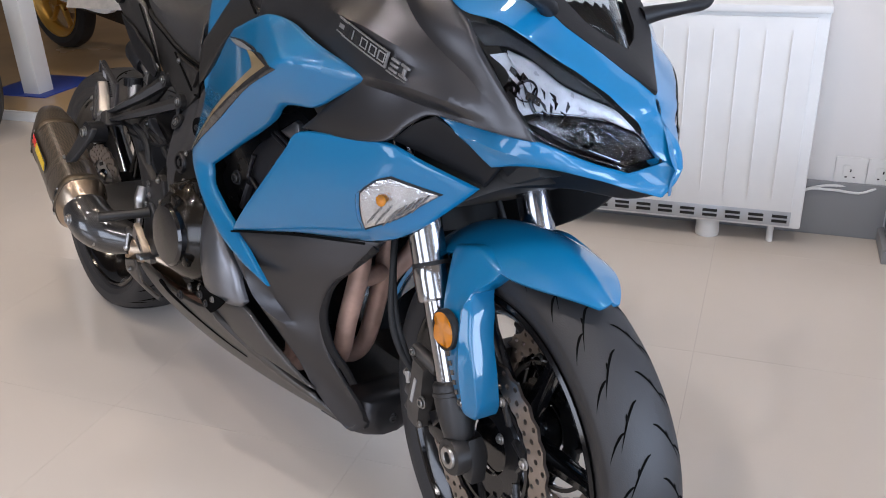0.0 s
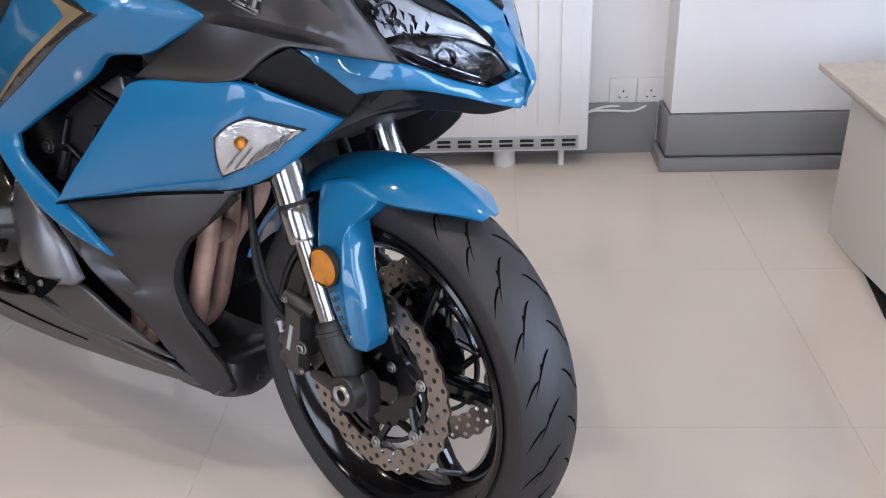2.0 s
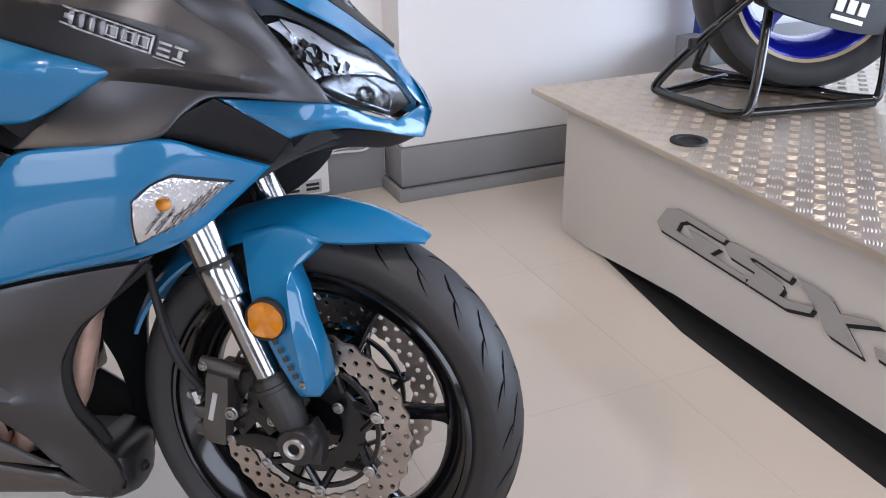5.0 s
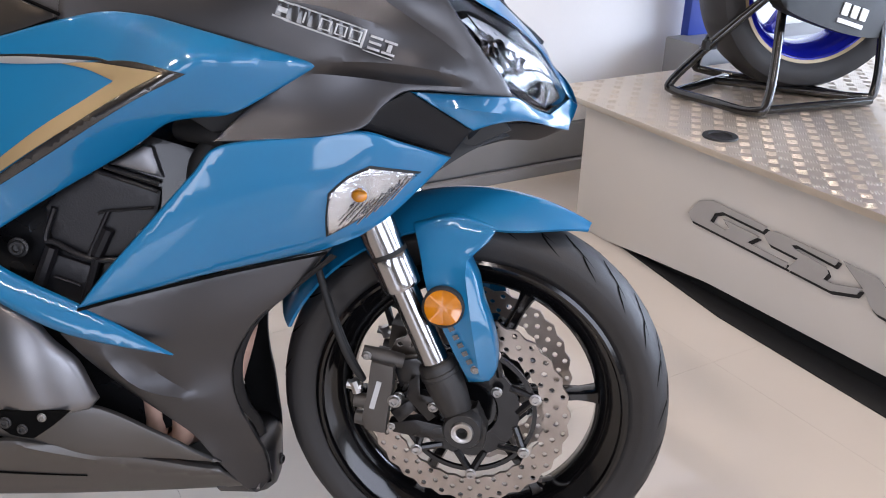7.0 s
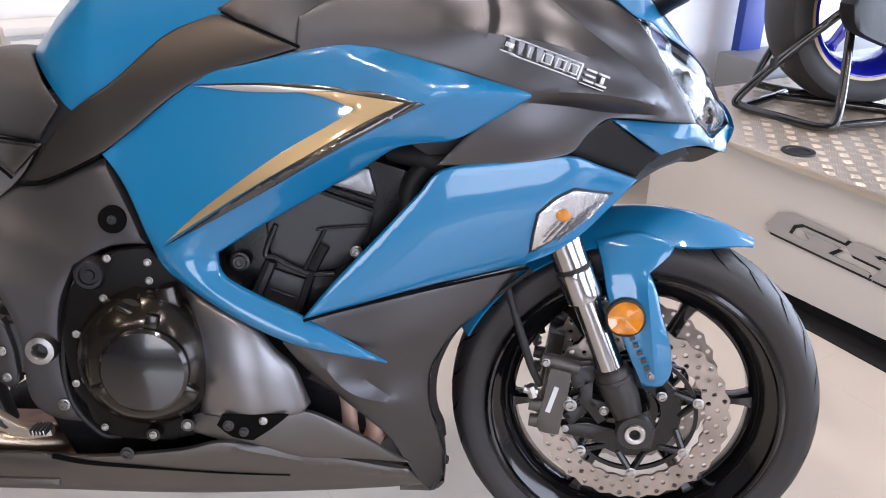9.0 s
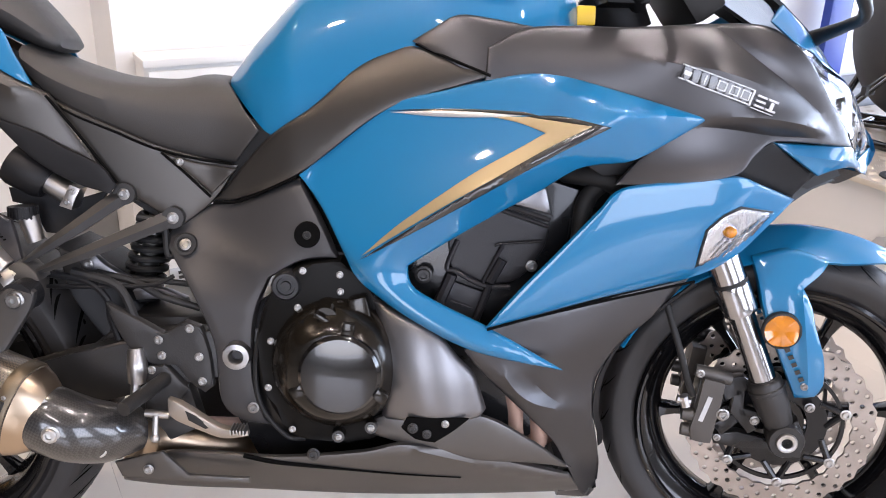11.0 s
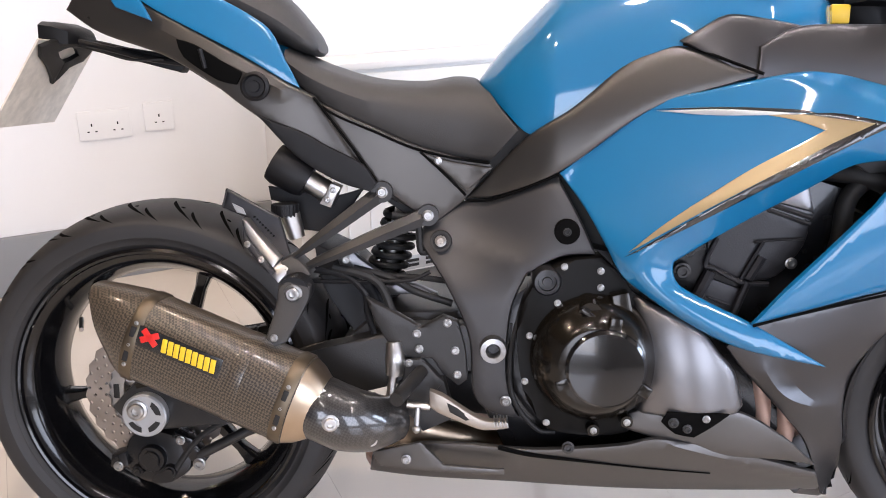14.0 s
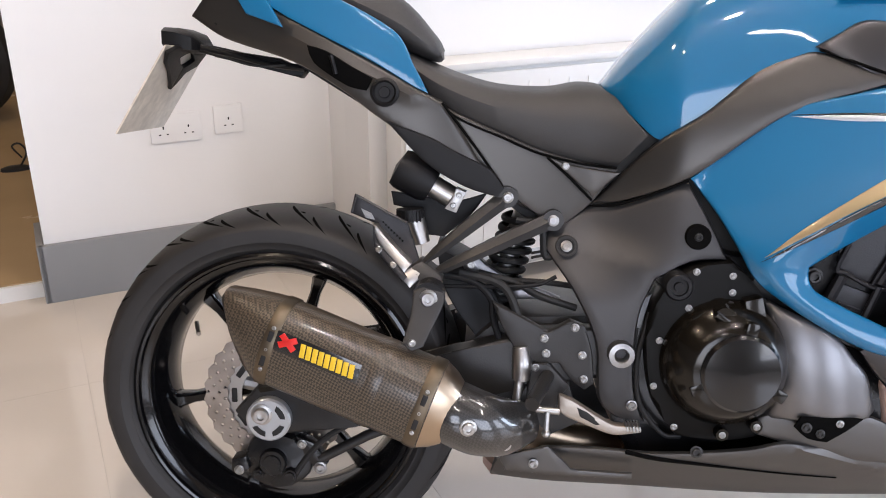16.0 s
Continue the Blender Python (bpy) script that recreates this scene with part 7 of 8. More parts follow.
face = my * 0.0555
for a in (0.07, 0.316):
    for h in (-0.016, 0.018):
        box(bm, M0 + md * a + face + mz * h, (0.008, 0.004, 0.022), MB, 0.001)
part("band_slot", bm, BLACKMAT, muf, split="same")
for a in (0.07, 0.316):
    bolts("band_rivet", [(*(M0 + md * a + face * (1.02 if abs(h) < 0.02 else 0.95) + mz * h), 0.0035) for h in (0.0, 0.034, -0.034)], muf, my, STEEL)
bm = NB()
box(bm, M0 + md * 0.146 + face * 1.02 + mz * 0.02, (0.135, 0.002, 0.031), MB, 0.0008)
part("badge_ground", bm, DECALBLK, muf)
bm = NB()
for k in range(9):
    box(bm, M0 + md * (0.123 + k * 0.0098) + face * 1.05 + mz * 0.02, (0.0078, 0.002, 0.021), MB @ Euler((0, radians(-8), 0)).to_matrix(), 0.0006)
part("badge_letter", bm, YELLOW, muf, "yellow maker's badge as plain bars", split="same")
bm = NB()
for s in (35, -35):
    box(bm, M0 + md * 0.098 + face * 1.05 + mz * 0.023, (0.03, 0.002, 0.0095), MB @ Euler((0, radians(s), 0)).to_matrix(), 0.0006)
part("badge_emblem", bm, RED, muf, "red emblem shape")
bm = NB()
tube(bm, [M0 + md * 0.345, (-1.13, -0.232, 0.356), (-1.095, -0.228, 0.34), (-1.06, -0.206, 0.326), (-1.022, -0.172, 0.318)], [0.046, 0.05, 0.05, 0.046, 0.034], 28)
elbow = part("elbow_guard", bm, CARBONG, muf, "glossy carbon elbow guard")
bolts("guard_bolt", [(-1.108, -0.279, 0.352, 0.013), (-1.053, -0.243, 0.314, 0.013)], muf, (0.1, -1, 0), STEEL)
part("guard_label", box(NB(), (-1.118, -0.262, 0.39), (0.03, 0.002, 0.009), Euler((radians(-35), radians(35), 0)).to_matrix(), 0.0005), SILVERD, muf, "small silver label as a plain bar")
part("link_pipe", tube(NB(), [(-1.04, -0.17, 0.3), (-1.0, -0.12, 0.28), (-0.92, -0.08, 0.25), (-0.8, 0.0, 0.23)], 0.03, 18), TITAN, bike, "discoloured exhaust link pipe")

# handlebars
bm = NB()
for sy in (-1, 1):
    tube(bm, [(-0.27, CY + sy * 0.1, 0.97), (-0.3, CY + sy * 0.2, 1.02), (-0.38, CY + sy * 0.36, 1.04)], 0.0125, 12)
cyl(bm, (-0.27, CY, 0.93), (-0.3, CY, 1.0), 0.05, seg=20)
box(bm, (-0.29, CY, 0.985), (0.07, 0.26, 0.03), None, 0.01)
bars = part("handlebar", bm, PLASTIC, bike, "black handlebar with yoke")
for sy in (-1, 1):
    part("grip", tube(NB(), [(-0.32, CY + sy * 0.24, 1.025), (-0.38, CY + sy * 0.36, 1.04)], 0.017, 14, smooth=False), BLACKMAT, bars)
    part("lever", tube(NB(), [(-0.27, CY + sy * 0.2, 1.01), (-0.24, CY + sy * 0.28, 1.015), (-0.29, CY + sy * 0.37, 1.03)], 0.007, 10), STEEL, bars)
part("instrument_pod", box(NB(), (-0.18, CY, 1.0), (0.06, 0.2, 0.1), Euler((0, radians(-35), 0)).to_matrix(), 0.015), BLACKMAT, bike)
part("key_fob", box(NB(), (-0.345, CY - 0.08, 0.955), (0.03, 0.01, 0.03), None, 0.004), YELLOW, bike, "yellow key tag")
part("side_stand", tube(NB(), [(-0.72, 0.12, 0.27), (-0.75, 0.2, 0.14), (-0.77, 0.26, 0.054)], [0.016, 0.014, 0.013], 12), DARKMETAL, bike, "black side stand")

# ---- the room, in its own turned frame ----
def rbox(name, lo, hi, material, label, category, kind="structure", bevel=0.0):
    bm = NB()
    c = [(a + b) / 2 for a, b in zip(lo, hi)]
    box(bm, (0, 0, 0), [b - a for a, b in zip(lo, hi)], None, bevel)
    return thing(name, bm, material, ROOM @ Matrix.Translation(c), label, category, "", kind)


rbox("ground", (-60, -60, -0.3), (60, 60, -0.16), GROUT, "plain paved ground round the showroom", "ground")
floor = rbox("floor", (-7, -4.3, -0.15), (5, 7, -0.006), GROUT, "glossy beige porcelain tile floor", "floor")
rbox("wall_heater", (-0.75, 1.60, 0), (5.15, 1.8, 3.0), WALL, "white painted wall behind the heater", "wall")
rbox("wall_niche", (-1.63, 1.945, 0), (-0.75, 2.15, 3.0), WALL, "white painted end wall with sockets", "wall")
rbox("wall_return", (-0.75, 1.8, 0), (-0.6, 1.945, 3.0), WALL, "white wall return", "wall")
rbox("wall_pier", (0.695, 1.45, 0.18), (2.6, 1.60, 3.0), WALL, "bright white wall pier", "wall")
rbox("wall_front_low", (-7, -4.15, 0), (5, -4.0, 0.35), SHADEWALL, "unseen low grey wall added under the shop window", "wall")
rbox("wall_front_top", (-7, -4.15, 2.75), (5, -4.0, 3.0), SHADEWALL, "unseen grey lintel added over the shop window", "wall")
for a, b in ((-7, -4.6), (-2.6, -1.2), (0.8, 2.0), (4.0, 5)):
    rbox("wall_front_post", (a, -4.15, 0.35), (b, -4.0, 2.75), SHADEWALL, "unseen grey post added beside the shop window", "wall")
rbox("wall_right_low", (5.0, -4.15, 0), (5.15, 1.60, 0.35), SHADEWALL, "unseen low grey wall added under the window", "wall")
rbox("wall_right_top", (5.0, -4.15, 2.75), (5.15, 1.60, 3.0), SHADEWALL, "unseen grey lintel added over the window", "wall")
rbox("wall_right_post", (5.0, 1.0, 0.35), (5.15, 1.60, 2.75), SHADEWALL, "unseen grey post added beside the window", "wall")
rbox("wall_right_pillar", (5.0, -4.15, 0.35), (5.15, -3.4, 2.75), SHADEWALL, "unseen grey corner post added to close the room", "wall")
rbox("wall_left", (-7.15, -4.15, 0), (-7, 7.0, 3.0), SHADEWALL, "unseen grey side wall added to close the room", "wall")
rbox("wall_back", (-7, 7.0, 0), (-0.6, 7.15, 3.0), SHADEWALL, "grey wall added behind the rear showroom", "wall")
rbox("wall_inner", (-0.75, 2.15, 0), (-0.6, 7.0, 3.0), WALL, "white partition wall", "wall")
rbox("ceiling", (-7.15, -4.15, 3.0), (5.15, 7.15, 3.15), CEIL, "plain tan ceiling, unseen, that dims reflections from above", "ceiling")
rbox("step", (-7, 2.0, -0.005), (-1.64, 7.0, 0.05), WARMFLOOR, "low raised floor of the rear showroom, tan for its warm light", "floor")
rbox("step_riser", (-7, 1.985, -0.005), (-1.64, 1.999, 0.046), WHITE, "white riser of the low step", "step")
for nm, lo, hi in (("skirting", (-1.65, 1.925, 0), (-0.75, 1.944, 0.18)), ("skirting", (-1.652, 1.925, 0), (-1.632, 2.15, 0.18)), ("skirting", (-0.6, 1.585, 0), (0.68, 1.599, 0.17)), ("skirting", (0.69, 1.44, 0.045), (2.6, 1.449, 0.175)), ("skirting", (0.686, 1.44, 0.045), (0.694, 1.6, 0.175)),
                   ("plinth", (0.668, 1.415, 0), (2.6, 1.44, 0.04)), ("plinth", (0.668, 1.44, 0), (0.686, 1.599, 0.04))):
    rbox(nm, lo, hi, SKIRT, "grey painted skirting along the white wall", "skirting", bevel=0.003)
rbox("wall_pier_foot", (0.697, 1.452, 0), (2.6, 1.599, 0.179), SKIRT, "grey foot of the wall pier", "wall")
for fu, fv in FITTINGS:
    if fv == -1.9:
        fit = empty("tube_light", ROOM @ pose(fu, fv, 2.995), "white fluorescent ceiling batten, lit", "lamp", "ceiling battens")
        part("housing", box(NB(), (0, 0, -0.01), (0.1, 1.2, 0.03), None, 0.004), WHITE, fit)
        part("tube", cyl(NB(), (0, -0.57, -0.035), (0, 0.57, -0.035), 0.009, seg=12), TUBE, fit)
        continue
    fit = empty("ceiling_light", ROOM @ pose(fu, fv, 2.995), "small round white ceiling downlight, lit", "lamp", "ceiling lights")
    ring = NB()
    rr_ = [[ring.verts.new((r * math.cos(a), r * math.sin(a), z)) for r, z in ((0.095, 0.004), (0.095, -0.008), (0.08, -0.012), (0.072, 0.002))] for a in [2 * math.pi * k / 32 for k in range(32)]]
    for k in range(32):
        for q in range(3):
            ring.faces.new((rr_[k][q], rr_[k][q + 1], rr_[(k + 1) % 32][q + 1], rr_[(k + 1) % 32][q]))
    part("trim_ring", ring, WHITE, fit)
    part("diffuser", cyl(NB(), (0, 0, 0.002), (0, 0, -0.002), 0.072, seg=32), TUBE, fit)

# storage heater
heater = empty("storage_heater", ROOM @ pose(0, 0, 0), "white steel storage heater on short feet against the wall", "heater")
H0, H1, HF, HB, HZ0, HZ1 = -0.7, 0.425, 1.46, 1.585, 0.055, 0.68
part("body", box(NB(), ((H0 + H1) / 2 + 0.01, (HF + HB) / 2 + 0.006, (HZ0 + HZ1) / 2), (H1 - H0 + 0.03, HB - HF - 0.012, HZ1 - HZ0), None, 0.008), WHITE, heater)
part("front_panel", box(NB(), ((H0 + H1) / 2, HF + 0.006, 0.385), (H1 - H0 - 0.01, 0.012, 0.56), None, 0.003), WHITE, heater)
bm = NB()
for k in range(16):
    box(bm, (H0 + 0.05 + k * 0.0675, HF - 0.001, 0.39), (0.004, 0.003, 0.48), None, 0.001)
part("panel_rib", bm, WHITE, heater, split="same")
part("top_cap", box(NB(), ((H0 + H1) / 2 + 0.01, (HF + HB) / 2, HZ1 + 0.006), (H1 - H0 + 0.035, HB - HF + 0.006, 0.02), None, 0.004), WHITE, heater)
part("grille", box(NB(), ((H0 + H1) / 2, HF + 0.004, 0.09), (H1 - H0 - 0.01, 0.01, 0.045), None, 0.002), SILVERD, heater, "pale grey slotted grille")
bm = NB()
for k in range(17):
    for dz_ in (0.082, 0.097):
        box(bm, (H0 + 0.05 + k * 0.065, HF - 0.002, dz_), (0.042, 0.004, 0.0085), None, 0.001)
part("grille_slot", bm, BLACKMAT, heater, split="same")
for x in (-0.5, 0.19):
    part("foot", lathe(NB(), [(0.0, 0.0), (0.034, 0.0), (0.036, 0.006), (0.033, 0.06), (0.0, 0.06)], (0, 0, 0), 24, closed=False), WHITE, heater).matrix_local = pose(x, 1.51, 0, 90)
part("foot", cyl(NB(), (0.37, 1.5, 0.0), (0.37, 1.5, 0.06), 0.01, seg=12), WHITE, heater)


def socket(u, v, z, w, switch, lab):
    s = empty("wall_socket", ROOM @ pose(u, v, z), lab, "socket", "wall sockets")
    part("face_plate", box(NB(), (0, -0.003, 0), (w, 0.006, 0.086), None, 0.002), WALL if not switch else WHITE, s)
    bm = NB()
    for k in range(2 if w > 0.1 else 1):
        cx = (-0.036 + 0.072 * k) if w > 0.1 else 0
        if switch:
            box(bm, (cx - 0.012, -0.014, 0.004), (0.018, 0.004, 0.03), None, 0.001)
    if len(bm.verts):
        part("switch", bm, WHITE, s)
    else:
        bm.free()
    bm = NB()
    for k in range(2 if w > 0.1 else 1):
        cx = (-0.036 + 0.072 * k) if w > 0.1 else 0
        for dx, dz_, sx, sz in ((0, 0.012, 0.004, 0.008), (-0.011, -0.008, 0.006, 0.0035), (0.011, -0.008, 0.006, 0.0035)):
            box(bm, (cx + dx, -0.0062, dz_ - 0.01), (sx, 0.002, sz))
    part("pin_hole", bm, BLACKMAT, s, split="same")


socket(0.57, 1.599, 0.205, 0.086, True, "white switched wall socket above the skirting")
socket(0.657, 1.599, 0.205, 0.086, True, "white switched wall socket above the skirting")
socket(-1.225, 1.944, 0.483, 0.146, False, "white double wall socket on the end wall")
socket(-1.07, 1.944, 0.493, 0.086, False, "white single wall plate on the end wall")
for k, pts in enumerate(([(0.43, 1.57, 0.06), (0.44, 1.575, 0.13), (0.5, 1.58, 0.158), (0.57, 1.59, 0.16)], [(0.43, 1.565, 0.05), (0.45, 1.57, 0.14), (0.52, 1.575, 0.15), (0.6, 1.578, 0.145), (0.65, 1.59, 0.162)])):
    thing("power_cable", tube(NB(), pts, 0.004, 8), WHITE, ROOM, "white power cable from heater to wall socket", "cable", "power cables")

# display platform with a chequer plate deck
plat = empty("display_platform", ROOM @ pose(1.04, 0, 0), "cream display platform with a chequer plate deck", "platform")
bm = NB()
outline = [(1.003, 0.0), (0.86, 0.002), (0.7, 0.02), (0.445, 0.044), (0.13, 0.05), (-0.2, 0.056), (-1.3, 0.075), (-1.3, 0.395), (1.003, 0.395)]
a = [bm.verts.new((0, y, z)) for y, z in outline]
b = [bm.verts.new((0.018, y, z)) for y, z in outline]
bm.faces.new(a)
bm.faces.new(b[::-1])
for k in range(len(a)):
    bm.faces.new((a[k], b[k], b[(k + 1) % len(a)], a[(k + 1) % len(a)]))
part("side_panel", bm, BOARD, plat, "cream side panel with a curved lower edge")
part("end_panel", box(NB(), (1.1, 0.994, 0.2), (2.16, 0.018, 0.39), None, 0.002), BOARD, plat)
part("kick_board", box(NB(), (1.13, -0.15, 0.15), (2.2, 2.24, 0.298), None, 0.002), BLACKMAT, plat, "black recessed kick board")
# flat black sheet on the floor stands in for shade along the panel's foot
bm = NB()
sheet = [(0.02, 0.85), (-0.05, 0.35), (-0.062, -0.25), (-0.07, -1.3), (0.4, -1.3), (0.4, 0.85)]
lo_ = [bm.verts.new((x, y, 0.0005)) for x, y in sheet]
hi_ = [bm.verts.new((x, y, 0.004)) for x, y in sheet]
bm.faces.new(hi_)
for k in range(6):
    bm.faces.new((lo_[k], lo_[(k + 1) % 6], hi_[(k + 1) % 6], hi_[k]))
part("base_shade", bm, BLACKMAT, plat, "thin black sheet that sets the panel's shade on the floor")
deck = part("deck", box(NB(), (1.08, -0.08, 0.405), (2.24, 2.46, 0.018), None, 0.003), PLATE, plat, "bright chequer plate deck")
bm = NB()
for i in range(36):
    for j in range(44):
        cx, cy = -0.018 + i * 0.042, 1.13 - j * 0.042
        ang = radians(45 if (i + j) % 2 else -45)
        for k in range(5):
            o = (k - 2) * 0.0068
            px, py = cx - math.sin(ang) * o, cy + math.cos(ang) * o
            l, w = 0.0145, 0.0031
            ca, sa = math.cos(ang), math.sin(ang)
            base = [(-l, 0), (0, -w), (l, 0), (0, w)]
            V = [bm.verts.new((px + x * ca - y * sa, py + x * sa + y * ca, 0.414)) for x, y in base]
            T = [bm.verts.new((px + x * 0.6 * ca - y * 0.45 * sa, py + x * 0.6 * sa + y * 0.45 * ca, 0.4151)) for x, y in base]
            bm.faces.new(T)
            for q in range(4):
                bm.faces.new((V[q], V[(q + 1) % 4], T[(q + 1) % 4], T[q]))
lug = part("deck_lug", bm, PLATE, plat)
tagged(lug, kind="stuff")
bm = NB()
for r0, r1, h in ((0.03, 0.046, 0.004),):
    ring = [[bm.verts.new((0.055 + r * math.cos(t), 0.53 + r * math.sin(t), z)) for r, z in ((r1, 0.414), (r1 * 0.97, 0.419), (r0 * 1.05, 0.419), (r0, 0.4135))] for t in [2 * math.pi * k / 40 for k in range(40)]]
    for k in range(40):
        for q in range(3):
            bm.faces.new((ring[k][q], ring[k][q + 1], ring[(k + 1) % 40][q + 1], ring[(k + 1) % 40][q]))
part("cable_grommet", bm, BLACKMAT, plat, "round black cable grommet")
part("grommet_lid", cyl(NB(), (0.055, 0.53, 0.4125), (0.055, 0.53, 0.4155), 0.031, seg=32), DARKMETAL, plat)
# raised mark on the side, as plain slanted shapes
MARK = ([(0.525, 0.196), (0.539, 0.212), (0.508, 0.257), (0.464, 0.273), (0.288, 0.267), (0.298, 0.252), (0.426, 0.255), (0.452, 0.242), (0.463, 0.216), (0.411, 0.212), (0.397, 0.222), (0.422, 0.237), (0.305, 0.235), (0.337, 0.207), (0.214, 0.204), (0.214, 0.19)],
        [(0.261, 0.266), (0.28, 0.26), (0.292, 0.244), (0.274, 0.229), (0.188, 0.226), (0.2, 0.208), (0.211, 0.19), (0.091, 0.187), (0.027, 0.207), (0.019, 0.225), (0.088, 0.206), (0.115, 0.205), (0.105, 0.224), (0.114, 0.236), (0.2, 0.244), (0.213, 0.25), (0.198, 0.256), (0.093, 0.249), (0.086, 0.265)],
        [(0.076, 0.267), (-0.013, 0.264), (-0.041, 0.241), (-0.114, 0.263), (-0.138, 0.262), (-0.057, 0.228), (-0.11, 0.182), (-0.027, 0.186), (-0.01, 0.195), (0.016, 0.226)],
        [(-0.13, 0.215), (-0.2, 0.215), (-0.2, 0.196), (-0.14, 0.198)])


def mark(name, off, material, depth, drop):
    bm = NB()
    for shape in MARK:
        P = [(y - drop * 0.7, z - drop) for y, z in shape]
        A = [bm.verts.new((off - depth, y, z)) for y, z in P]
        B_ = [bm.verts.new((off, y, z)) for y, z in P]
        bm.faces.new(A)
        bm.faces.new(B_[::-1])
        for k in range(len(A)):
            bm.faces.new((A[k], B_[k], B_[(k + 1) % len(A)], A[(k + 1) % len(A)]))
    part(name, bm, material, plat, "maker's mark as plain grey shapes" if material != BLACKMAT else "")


# black copy of the shapes, set lower, draws the mark's drop shadow
mark("mark_shadow", -0.001, BLACKMAT, 0.004, 0.008)
mark("mark_face", -0.0055, MARKGREY, 0.003, 0.0)

# sports bike's rear wheel and fairing on the platform
sb = empty("sports_motorcycle", ROOM @ pose(1.678, 0.81, 0.742, 0, 0, -22), "dark sports motorcycle with blue wheel held on a paddock stand", "motorcycle")
rw = part("rear_wheel", rim(NB(), (0, 0, 0), 0.225, 0.075, (0.045, 0.07), 5, radians(20), 0.05, 0.03), RIMBLUE, sb, "blue cast rear wheel with a bright lip")
part("rim_lip", lathe(NB(), [(0.222, -0.082), (0.232, -0.084), (0.233, -0.079), (0.222, -0.077)], (0, 0, 0), 72), GOLD, rw, "thin gold rim line")
bm = NB()
prof = [(0.222, -0.075), (0.24, -0.088), (0.27, -0.098), (0.295, -0.092), (0.312, -0.06), (0.32, 0), (0.312, 0.06), (0.295, 0.092), (0.27, 0.098), (0.24, 0.088), (0.222, 0.075)]
lathe(bm, prof, (0, 0, 0), 96, closed=False)
part("tyre", bm, RUBBER, rw, "black slick tyre")
bm = NB()
prism(bm, [(-0.05, 0.03), (0.2, 0.1), (0.6, 0.14), (0.6, 0.04), (0.2, -0.02), (-0.04, -0.035)], -0.15, -0.11, 0.01)
prism(bm, [(0.1, 0.08), (0.6, 0.16), (0.6, 0.0), (0.2, -0.03)], 0.1, 0.14, 0.01)
part("swingarm", bm, DARKMETAL, sb, split="same")
SBI = pose(1.678, 0.81, 0.742, 0, 0, -22).inverted()


def on_sb(bm):
    bmesh.ops.transform(bm, matrix=SBI, verts=bm.verts)
    return bm


fair_o = [tuple(p) for p in rounded([(1.3, 0.78), (1.335, 0.715), (1.5, 0.655), (1.68, 0.61), (1.82, 0.603), (1.9, 0.63), (2.05, 0.7), (2.3, 0.8), (2.2, 0.95), (1.5, 0.93)], 0.02, 50)]
fair = part("fairing", on_sb(prism(NB(), fair_o, 0.6, 0.65, 0.012)), PLASTIC, sb, "black lower fairing")
bm = NB()
for k in range(3):
    box(bm, (1.588 + k * 0.042, 0.598, 0.694 - k * 0.011), (0.03, 0.003, 0.034), Euler((0, radians(15), 0)).to_matrix(), 0.001)
box(bm, (1.618, 0.598, 0.652), (0.12, 0.003, 0.012), Euler((0, radians(15), 0)).to_matrix(), 0.001)
part("sponsor_mark", on_sb(bm), WHITE, fair, "white sponsor mark as plain bars", split="same")
part("exhaust_pipe", on_sb(tube(NB(), [(1.75, 0.66, 0.73), (1.85, 0.64, 0.69), (2.0, 0.62, 0.72)], 0.035, 16)), TITAN, sb, "browned exhaust pipe")
part("tail_unit", prism(NB(), [(-0.3, 0.55), (0.3, 0.4), (1.0, 0.35), (1.0, 0.6), (0.0, 0.75)], -0.12, 0.12, 0.04), RIMBLUE, sb)

std = empty("paddock_stand", ROOM @ pose(-0.012, 0.006, 0), "black tubular steel paddock stand under the rear wheel", "stand")
for dv, nm in ((0, "side_frame"), (1, "side_frame")):
    if not dv:
        pts = [(1.5, 0.72, 0.76), (1.38, 0.82, 0.6), (1.29, 0.9, 0.46), (1.285, 0.88, 0.432), (1.3, 0.75, 0.43), (1.325, 0.62, 0.43), (1.36, 0.6, 0.47), (1.46, 0.69, 0.72)]
    else:
        pts = [(1.66, 0.98, 0.76), (1.6, 1.03, 0.6), (1.55, 1.06, 0.46), (1.57, 1.04, 0.432), (1.65, 0.85, 0.43), (1.74, 0.6, 0.43), (1.78, 0.57, 0.47), (1.8, 0.62, 0.72)]
    part(nm, tube(NB(), pts, 0.013, 12), GLOSSBLK, std)
for a, b in (((1.325, 0.62, 0.43), (1.74, 0.55, 0.43)), ((1.29, 0.88, 0.43), (1.57, 0.95, 0.43)), ((1.5, 0.93, 0.43), (1.74, 0.6, 0.43))):
    part("cross_tube", tube(NB(), [a, b], 0.012, 12, smooth=False), GLOSSBLK, std)
part("wing_bolt", box(NB(), (1.36, 0.84, 0.57), (0.05, 0.02, 0.03), None, 0.006), BLACKMAT, std)
rbox("display_board", (1.78, 1.36, 0.415), (1.9, 1.398, 1.6), BLUEWALL, "tall blue display board behind the platform", "board", "", 0.004)
rbox("plinth_block", (1.7, 1.2, 0.0), (2.6, 1.39, 0.47), SKIRT, "grey low block behind the platform", "block", "", 0.01)

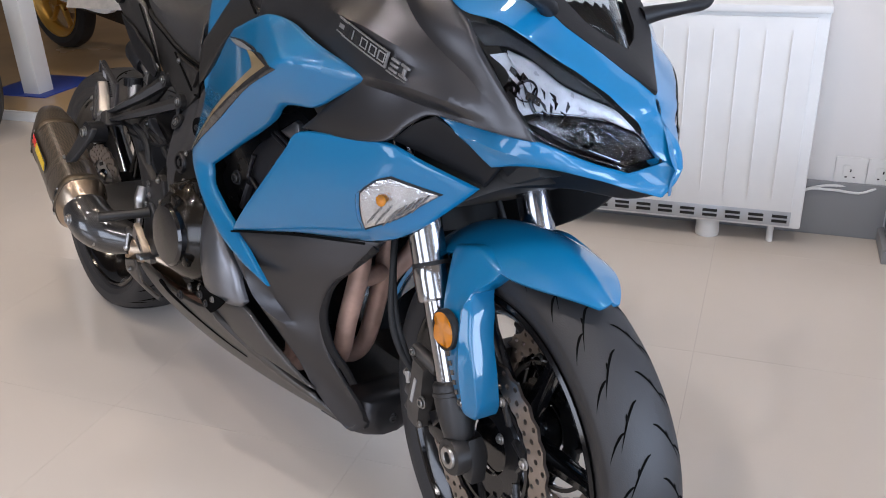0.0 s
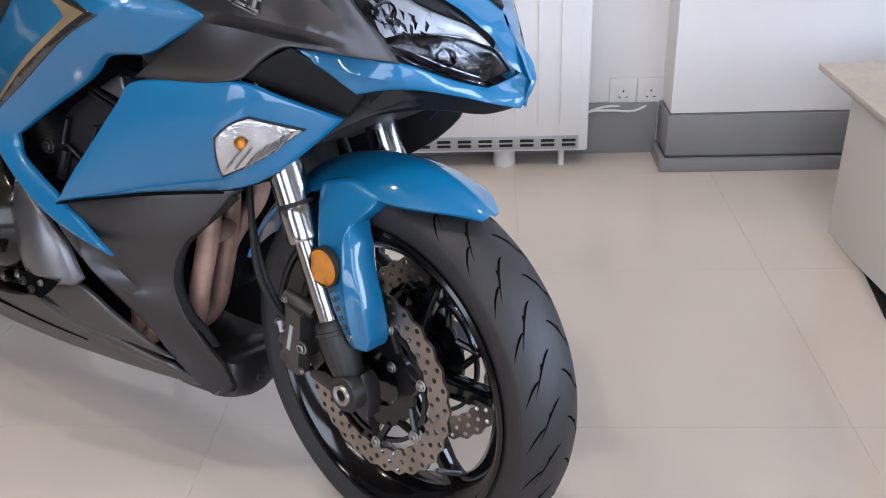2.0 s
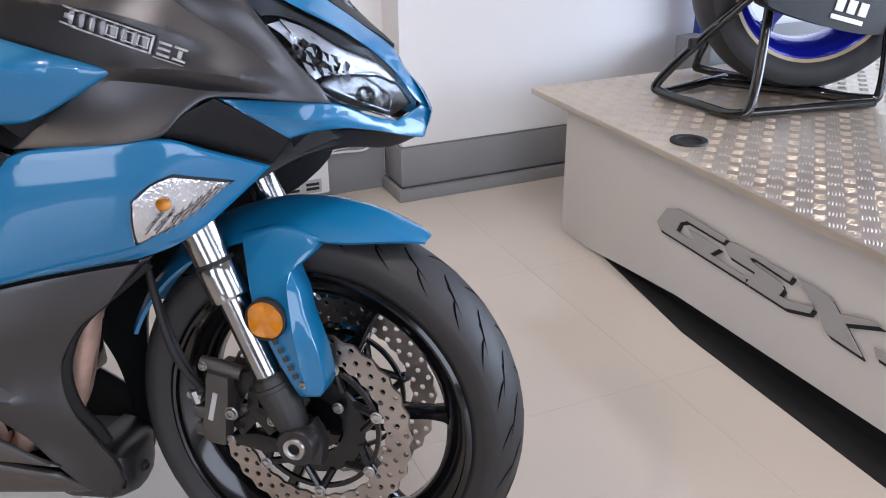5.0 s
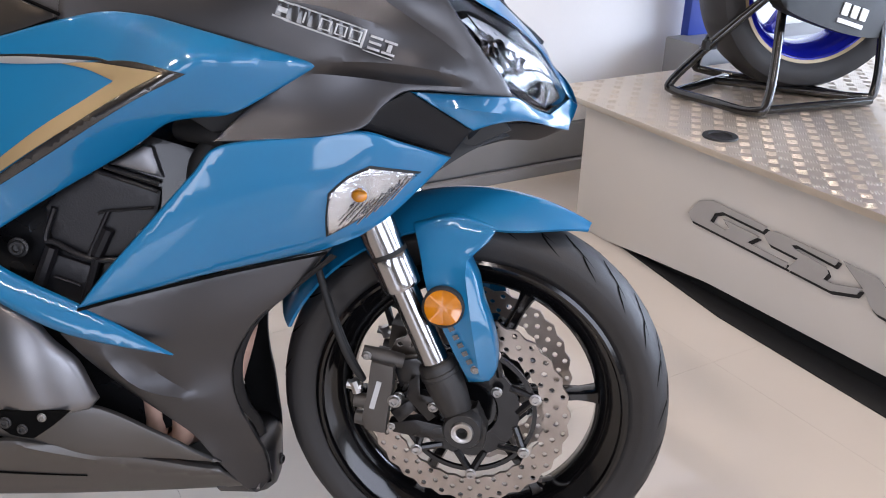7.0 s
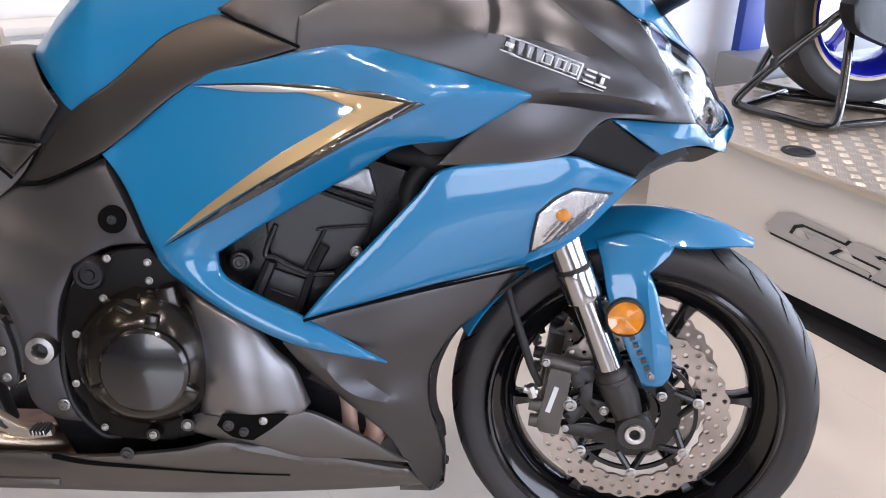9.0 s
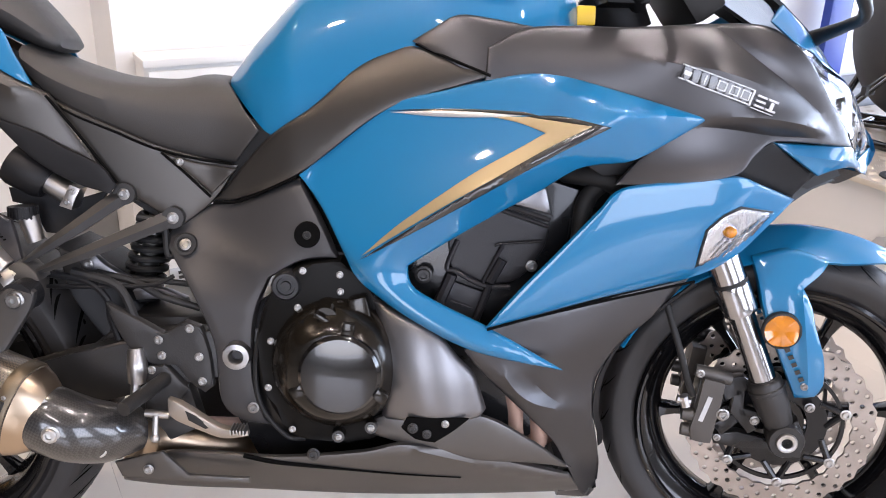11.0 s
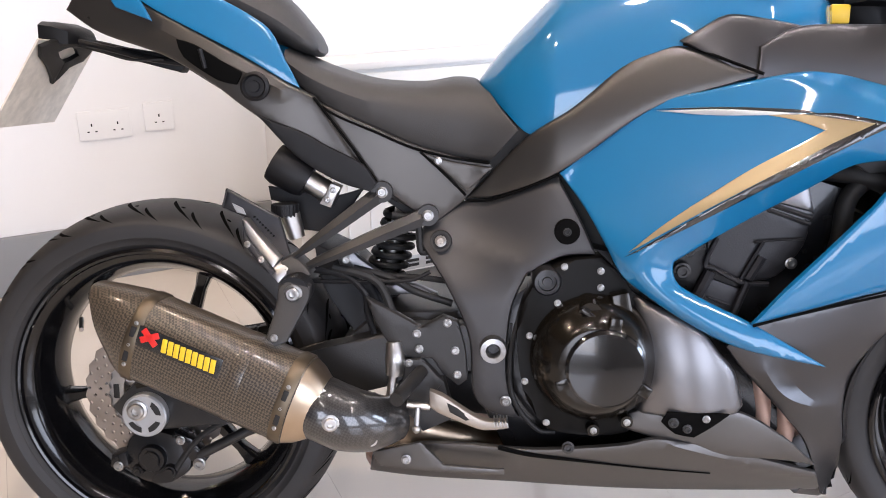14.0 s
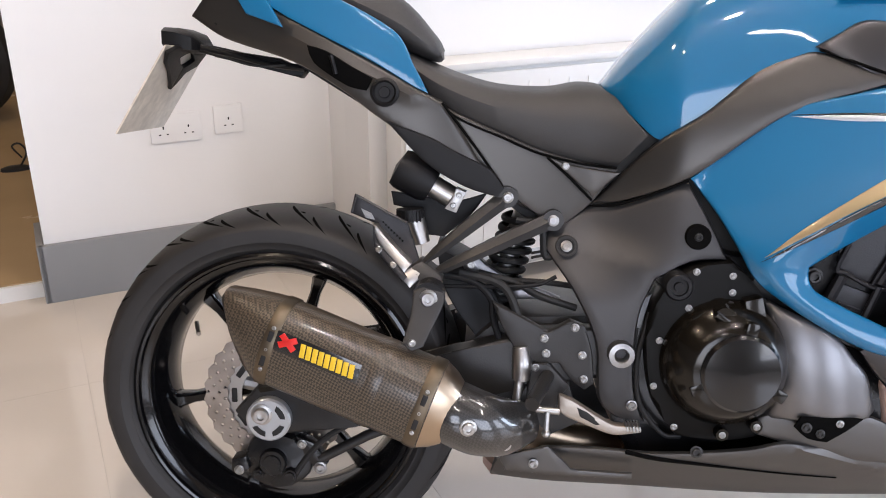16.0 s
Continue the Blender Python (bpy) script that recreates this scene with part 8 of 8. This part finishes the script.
# motorcycles and post in the rear showroom
def far_bike(m, rimmat, label, body=None, fairing=None):
    e = empty("motorcycle", m, label, "motorcycle", "motorcycles in the rear showroom")
    for x in (0, -1.4):
        w = part("wheel", rim(NB(), (x, 0, 0.3), 0.225, 0.05, (0.04, 0.05), 6, 0.2, 0.03, 0.02), rimmat, e, split="spoke")
        part("tyre", lathe(NB(), [(0.225, -0.05), (0.26, -0.06), (0.29, -0.04), (0.3, 0), (0.29, 0.04), (0.26, 0.06), (0.225, 0.05)], (x, 0, 0.3), 64, closed=False), RUBBER, w)
        part("brake_disc", lathe(NB(), [(0.1, -0.062), (0.14, -0.062), (0.14, -0.066), (0.1, -0.066)], (x, 0, 0.3), 48), DISC, w)
    bm = NB()
    for sy in (-0.1, 0.1):
        tube(bm, [(0, sy, 0.3), (-0.15, sy, 0.65), (-0.28, sy, 0.95)], 0.025, 12)
    part("fork", bm, GOLDRIM if rimmat == GOLDRIM else DARKMETAL, e, split="same")
    part("engine", prism(NB(), [(-0.35, 0.3), (-0.3, 0.55), (-0.5, 0.75), (-0.9, 0.7), (-1.0, 0.4), (-0.85, 0.22)], -0.17, 0.17, 0.03), ENGINE, e)
    part("fuel_tank", soft_loft([(-0.3, 0.05, 0.78, 0.85), (-0.35, 0.13, 0.74, 0.95), (-0.55, 0.16, 0.72, 1.0), (-0.75, 0.12, 0.72, 0.9), (-0.8, 0.07, 0.74, 0.82)], 0), body or GLOSSBLK, e)
    if fairing:
        for sy in (-1, 1):
            part("fairing", prism(NB(), [tuple(p) for p in rounded([(-0.22, 0.62), (-0.3, 0.36), (-0.8, 0.3), (-0.95, 0.4), (-0.7, 0.6), (-0.35, 0.85)], 0.03, 50)], sy * 0.2, sy * 0.24, 0.008), fairing, e, "painted side fairing")
    part("seat", soft_loft([(-0.78, 0.07, 0.74, 0.8), (-0.85, 0.12, 0.72, 0.82), (-1.1, 0.13, 0.76, 0.85), (-1.5, 0.08, 0.86, 0.94), (-1.55, 0.03, 0.88, 0.92)], 0), SEAT, e)
    part("swingarm", prism(NB(), [(-0.85, 0.45), (-1.4, 0.34), (-1.4, 0.27), (-0.85, 0.36)], -0.12, 0.12, 0.01), DARKMETAL, e)
    part("handlebar", tube(NB(), [(-0.35, -0.36, 1.02), (-0.28, -0.15, 1.0), (-0.28, 0.15, 1.0), (-0.35, 0.36, 1.02)], 0.014, 10), BLACKMAT, e)
    return e


far_bike(ROOM @ pose(-3.04, 1.8, 0.0, 0, 0, -25), RIMBLK, "black motorcycle parked before the low step")
far_bike(ROOM @ pose(-3.8, 3.25, 0.05, 0, 0, 165), GOLDRIM, "motorcycle with gold wheels and white fairing in the rear showroom", None, WHITE)
far_bike(ROOM @ pose(-1.9, 4.3, 0.05, 0, 0, -30), RIMBLK, "red and black motorcycle parked beyond the opening", RED, RED)
rbox("display_post", (-3.2, 2.24, 0.05), (-3.1, 2.34, 1.4), WHITE, "square white display post", "post", "", 0.004)
rbox("floor_mat", (-3.42, 2.2, 0.05), (-3.03, 2.6, 0.056), BLUEWALL, "flat blue floor mat", "mat", "", 0.002)
puck = empty("floor_stand", ROOM @ pose(-1.7, 3.24, 0.05), "small dark floor stand with a wire loop", "stand")
bm = NB()
loft(bm, [[Vector((0.06 * r * math.cos(a), 0.03 * r * math.sin(a), z)) for a in [2 * math.pi * k / 24 for k in range(24)]] for z, r in ((0.0, 1.0), (0.012, 0.95), (0.018, 0.6))])
part("base", bm, BLACKMAT, puck)
part("loop", tube(NB(), [(0.02, 0, 0.015), (0.05, 0.0, 0.07), (0.03, 0.0, 0.11), (0.0, 0.0, 0.1), (0.03, 0.0, 0.05)], 0.004, 8), BLACKMAT, puck)

# floor tiles of 0.6 m, each with its own worn edge
bm = NB()
box(bm, (0, 0, -0.003), (0.5996, 0.5996, 0.006), None, 0.0003)
tile = finish(bm, "tile", FLOOR, 3)
for i in range(-12, 8):
    for j in range(-7, 11):
        u, v = 0.22 + 0.6 * i + 0.3, 0.2 + 0.6 * j + 0.3
        if u < 4.9 and v > -4.2:
            ob = new("tile", tile)
            ob.matrix_world = ROOM @ pose(u, v, 0)
            ob.parent = floor
            ob.matrix_parent_inverse = floor.matrix_world.inverted()
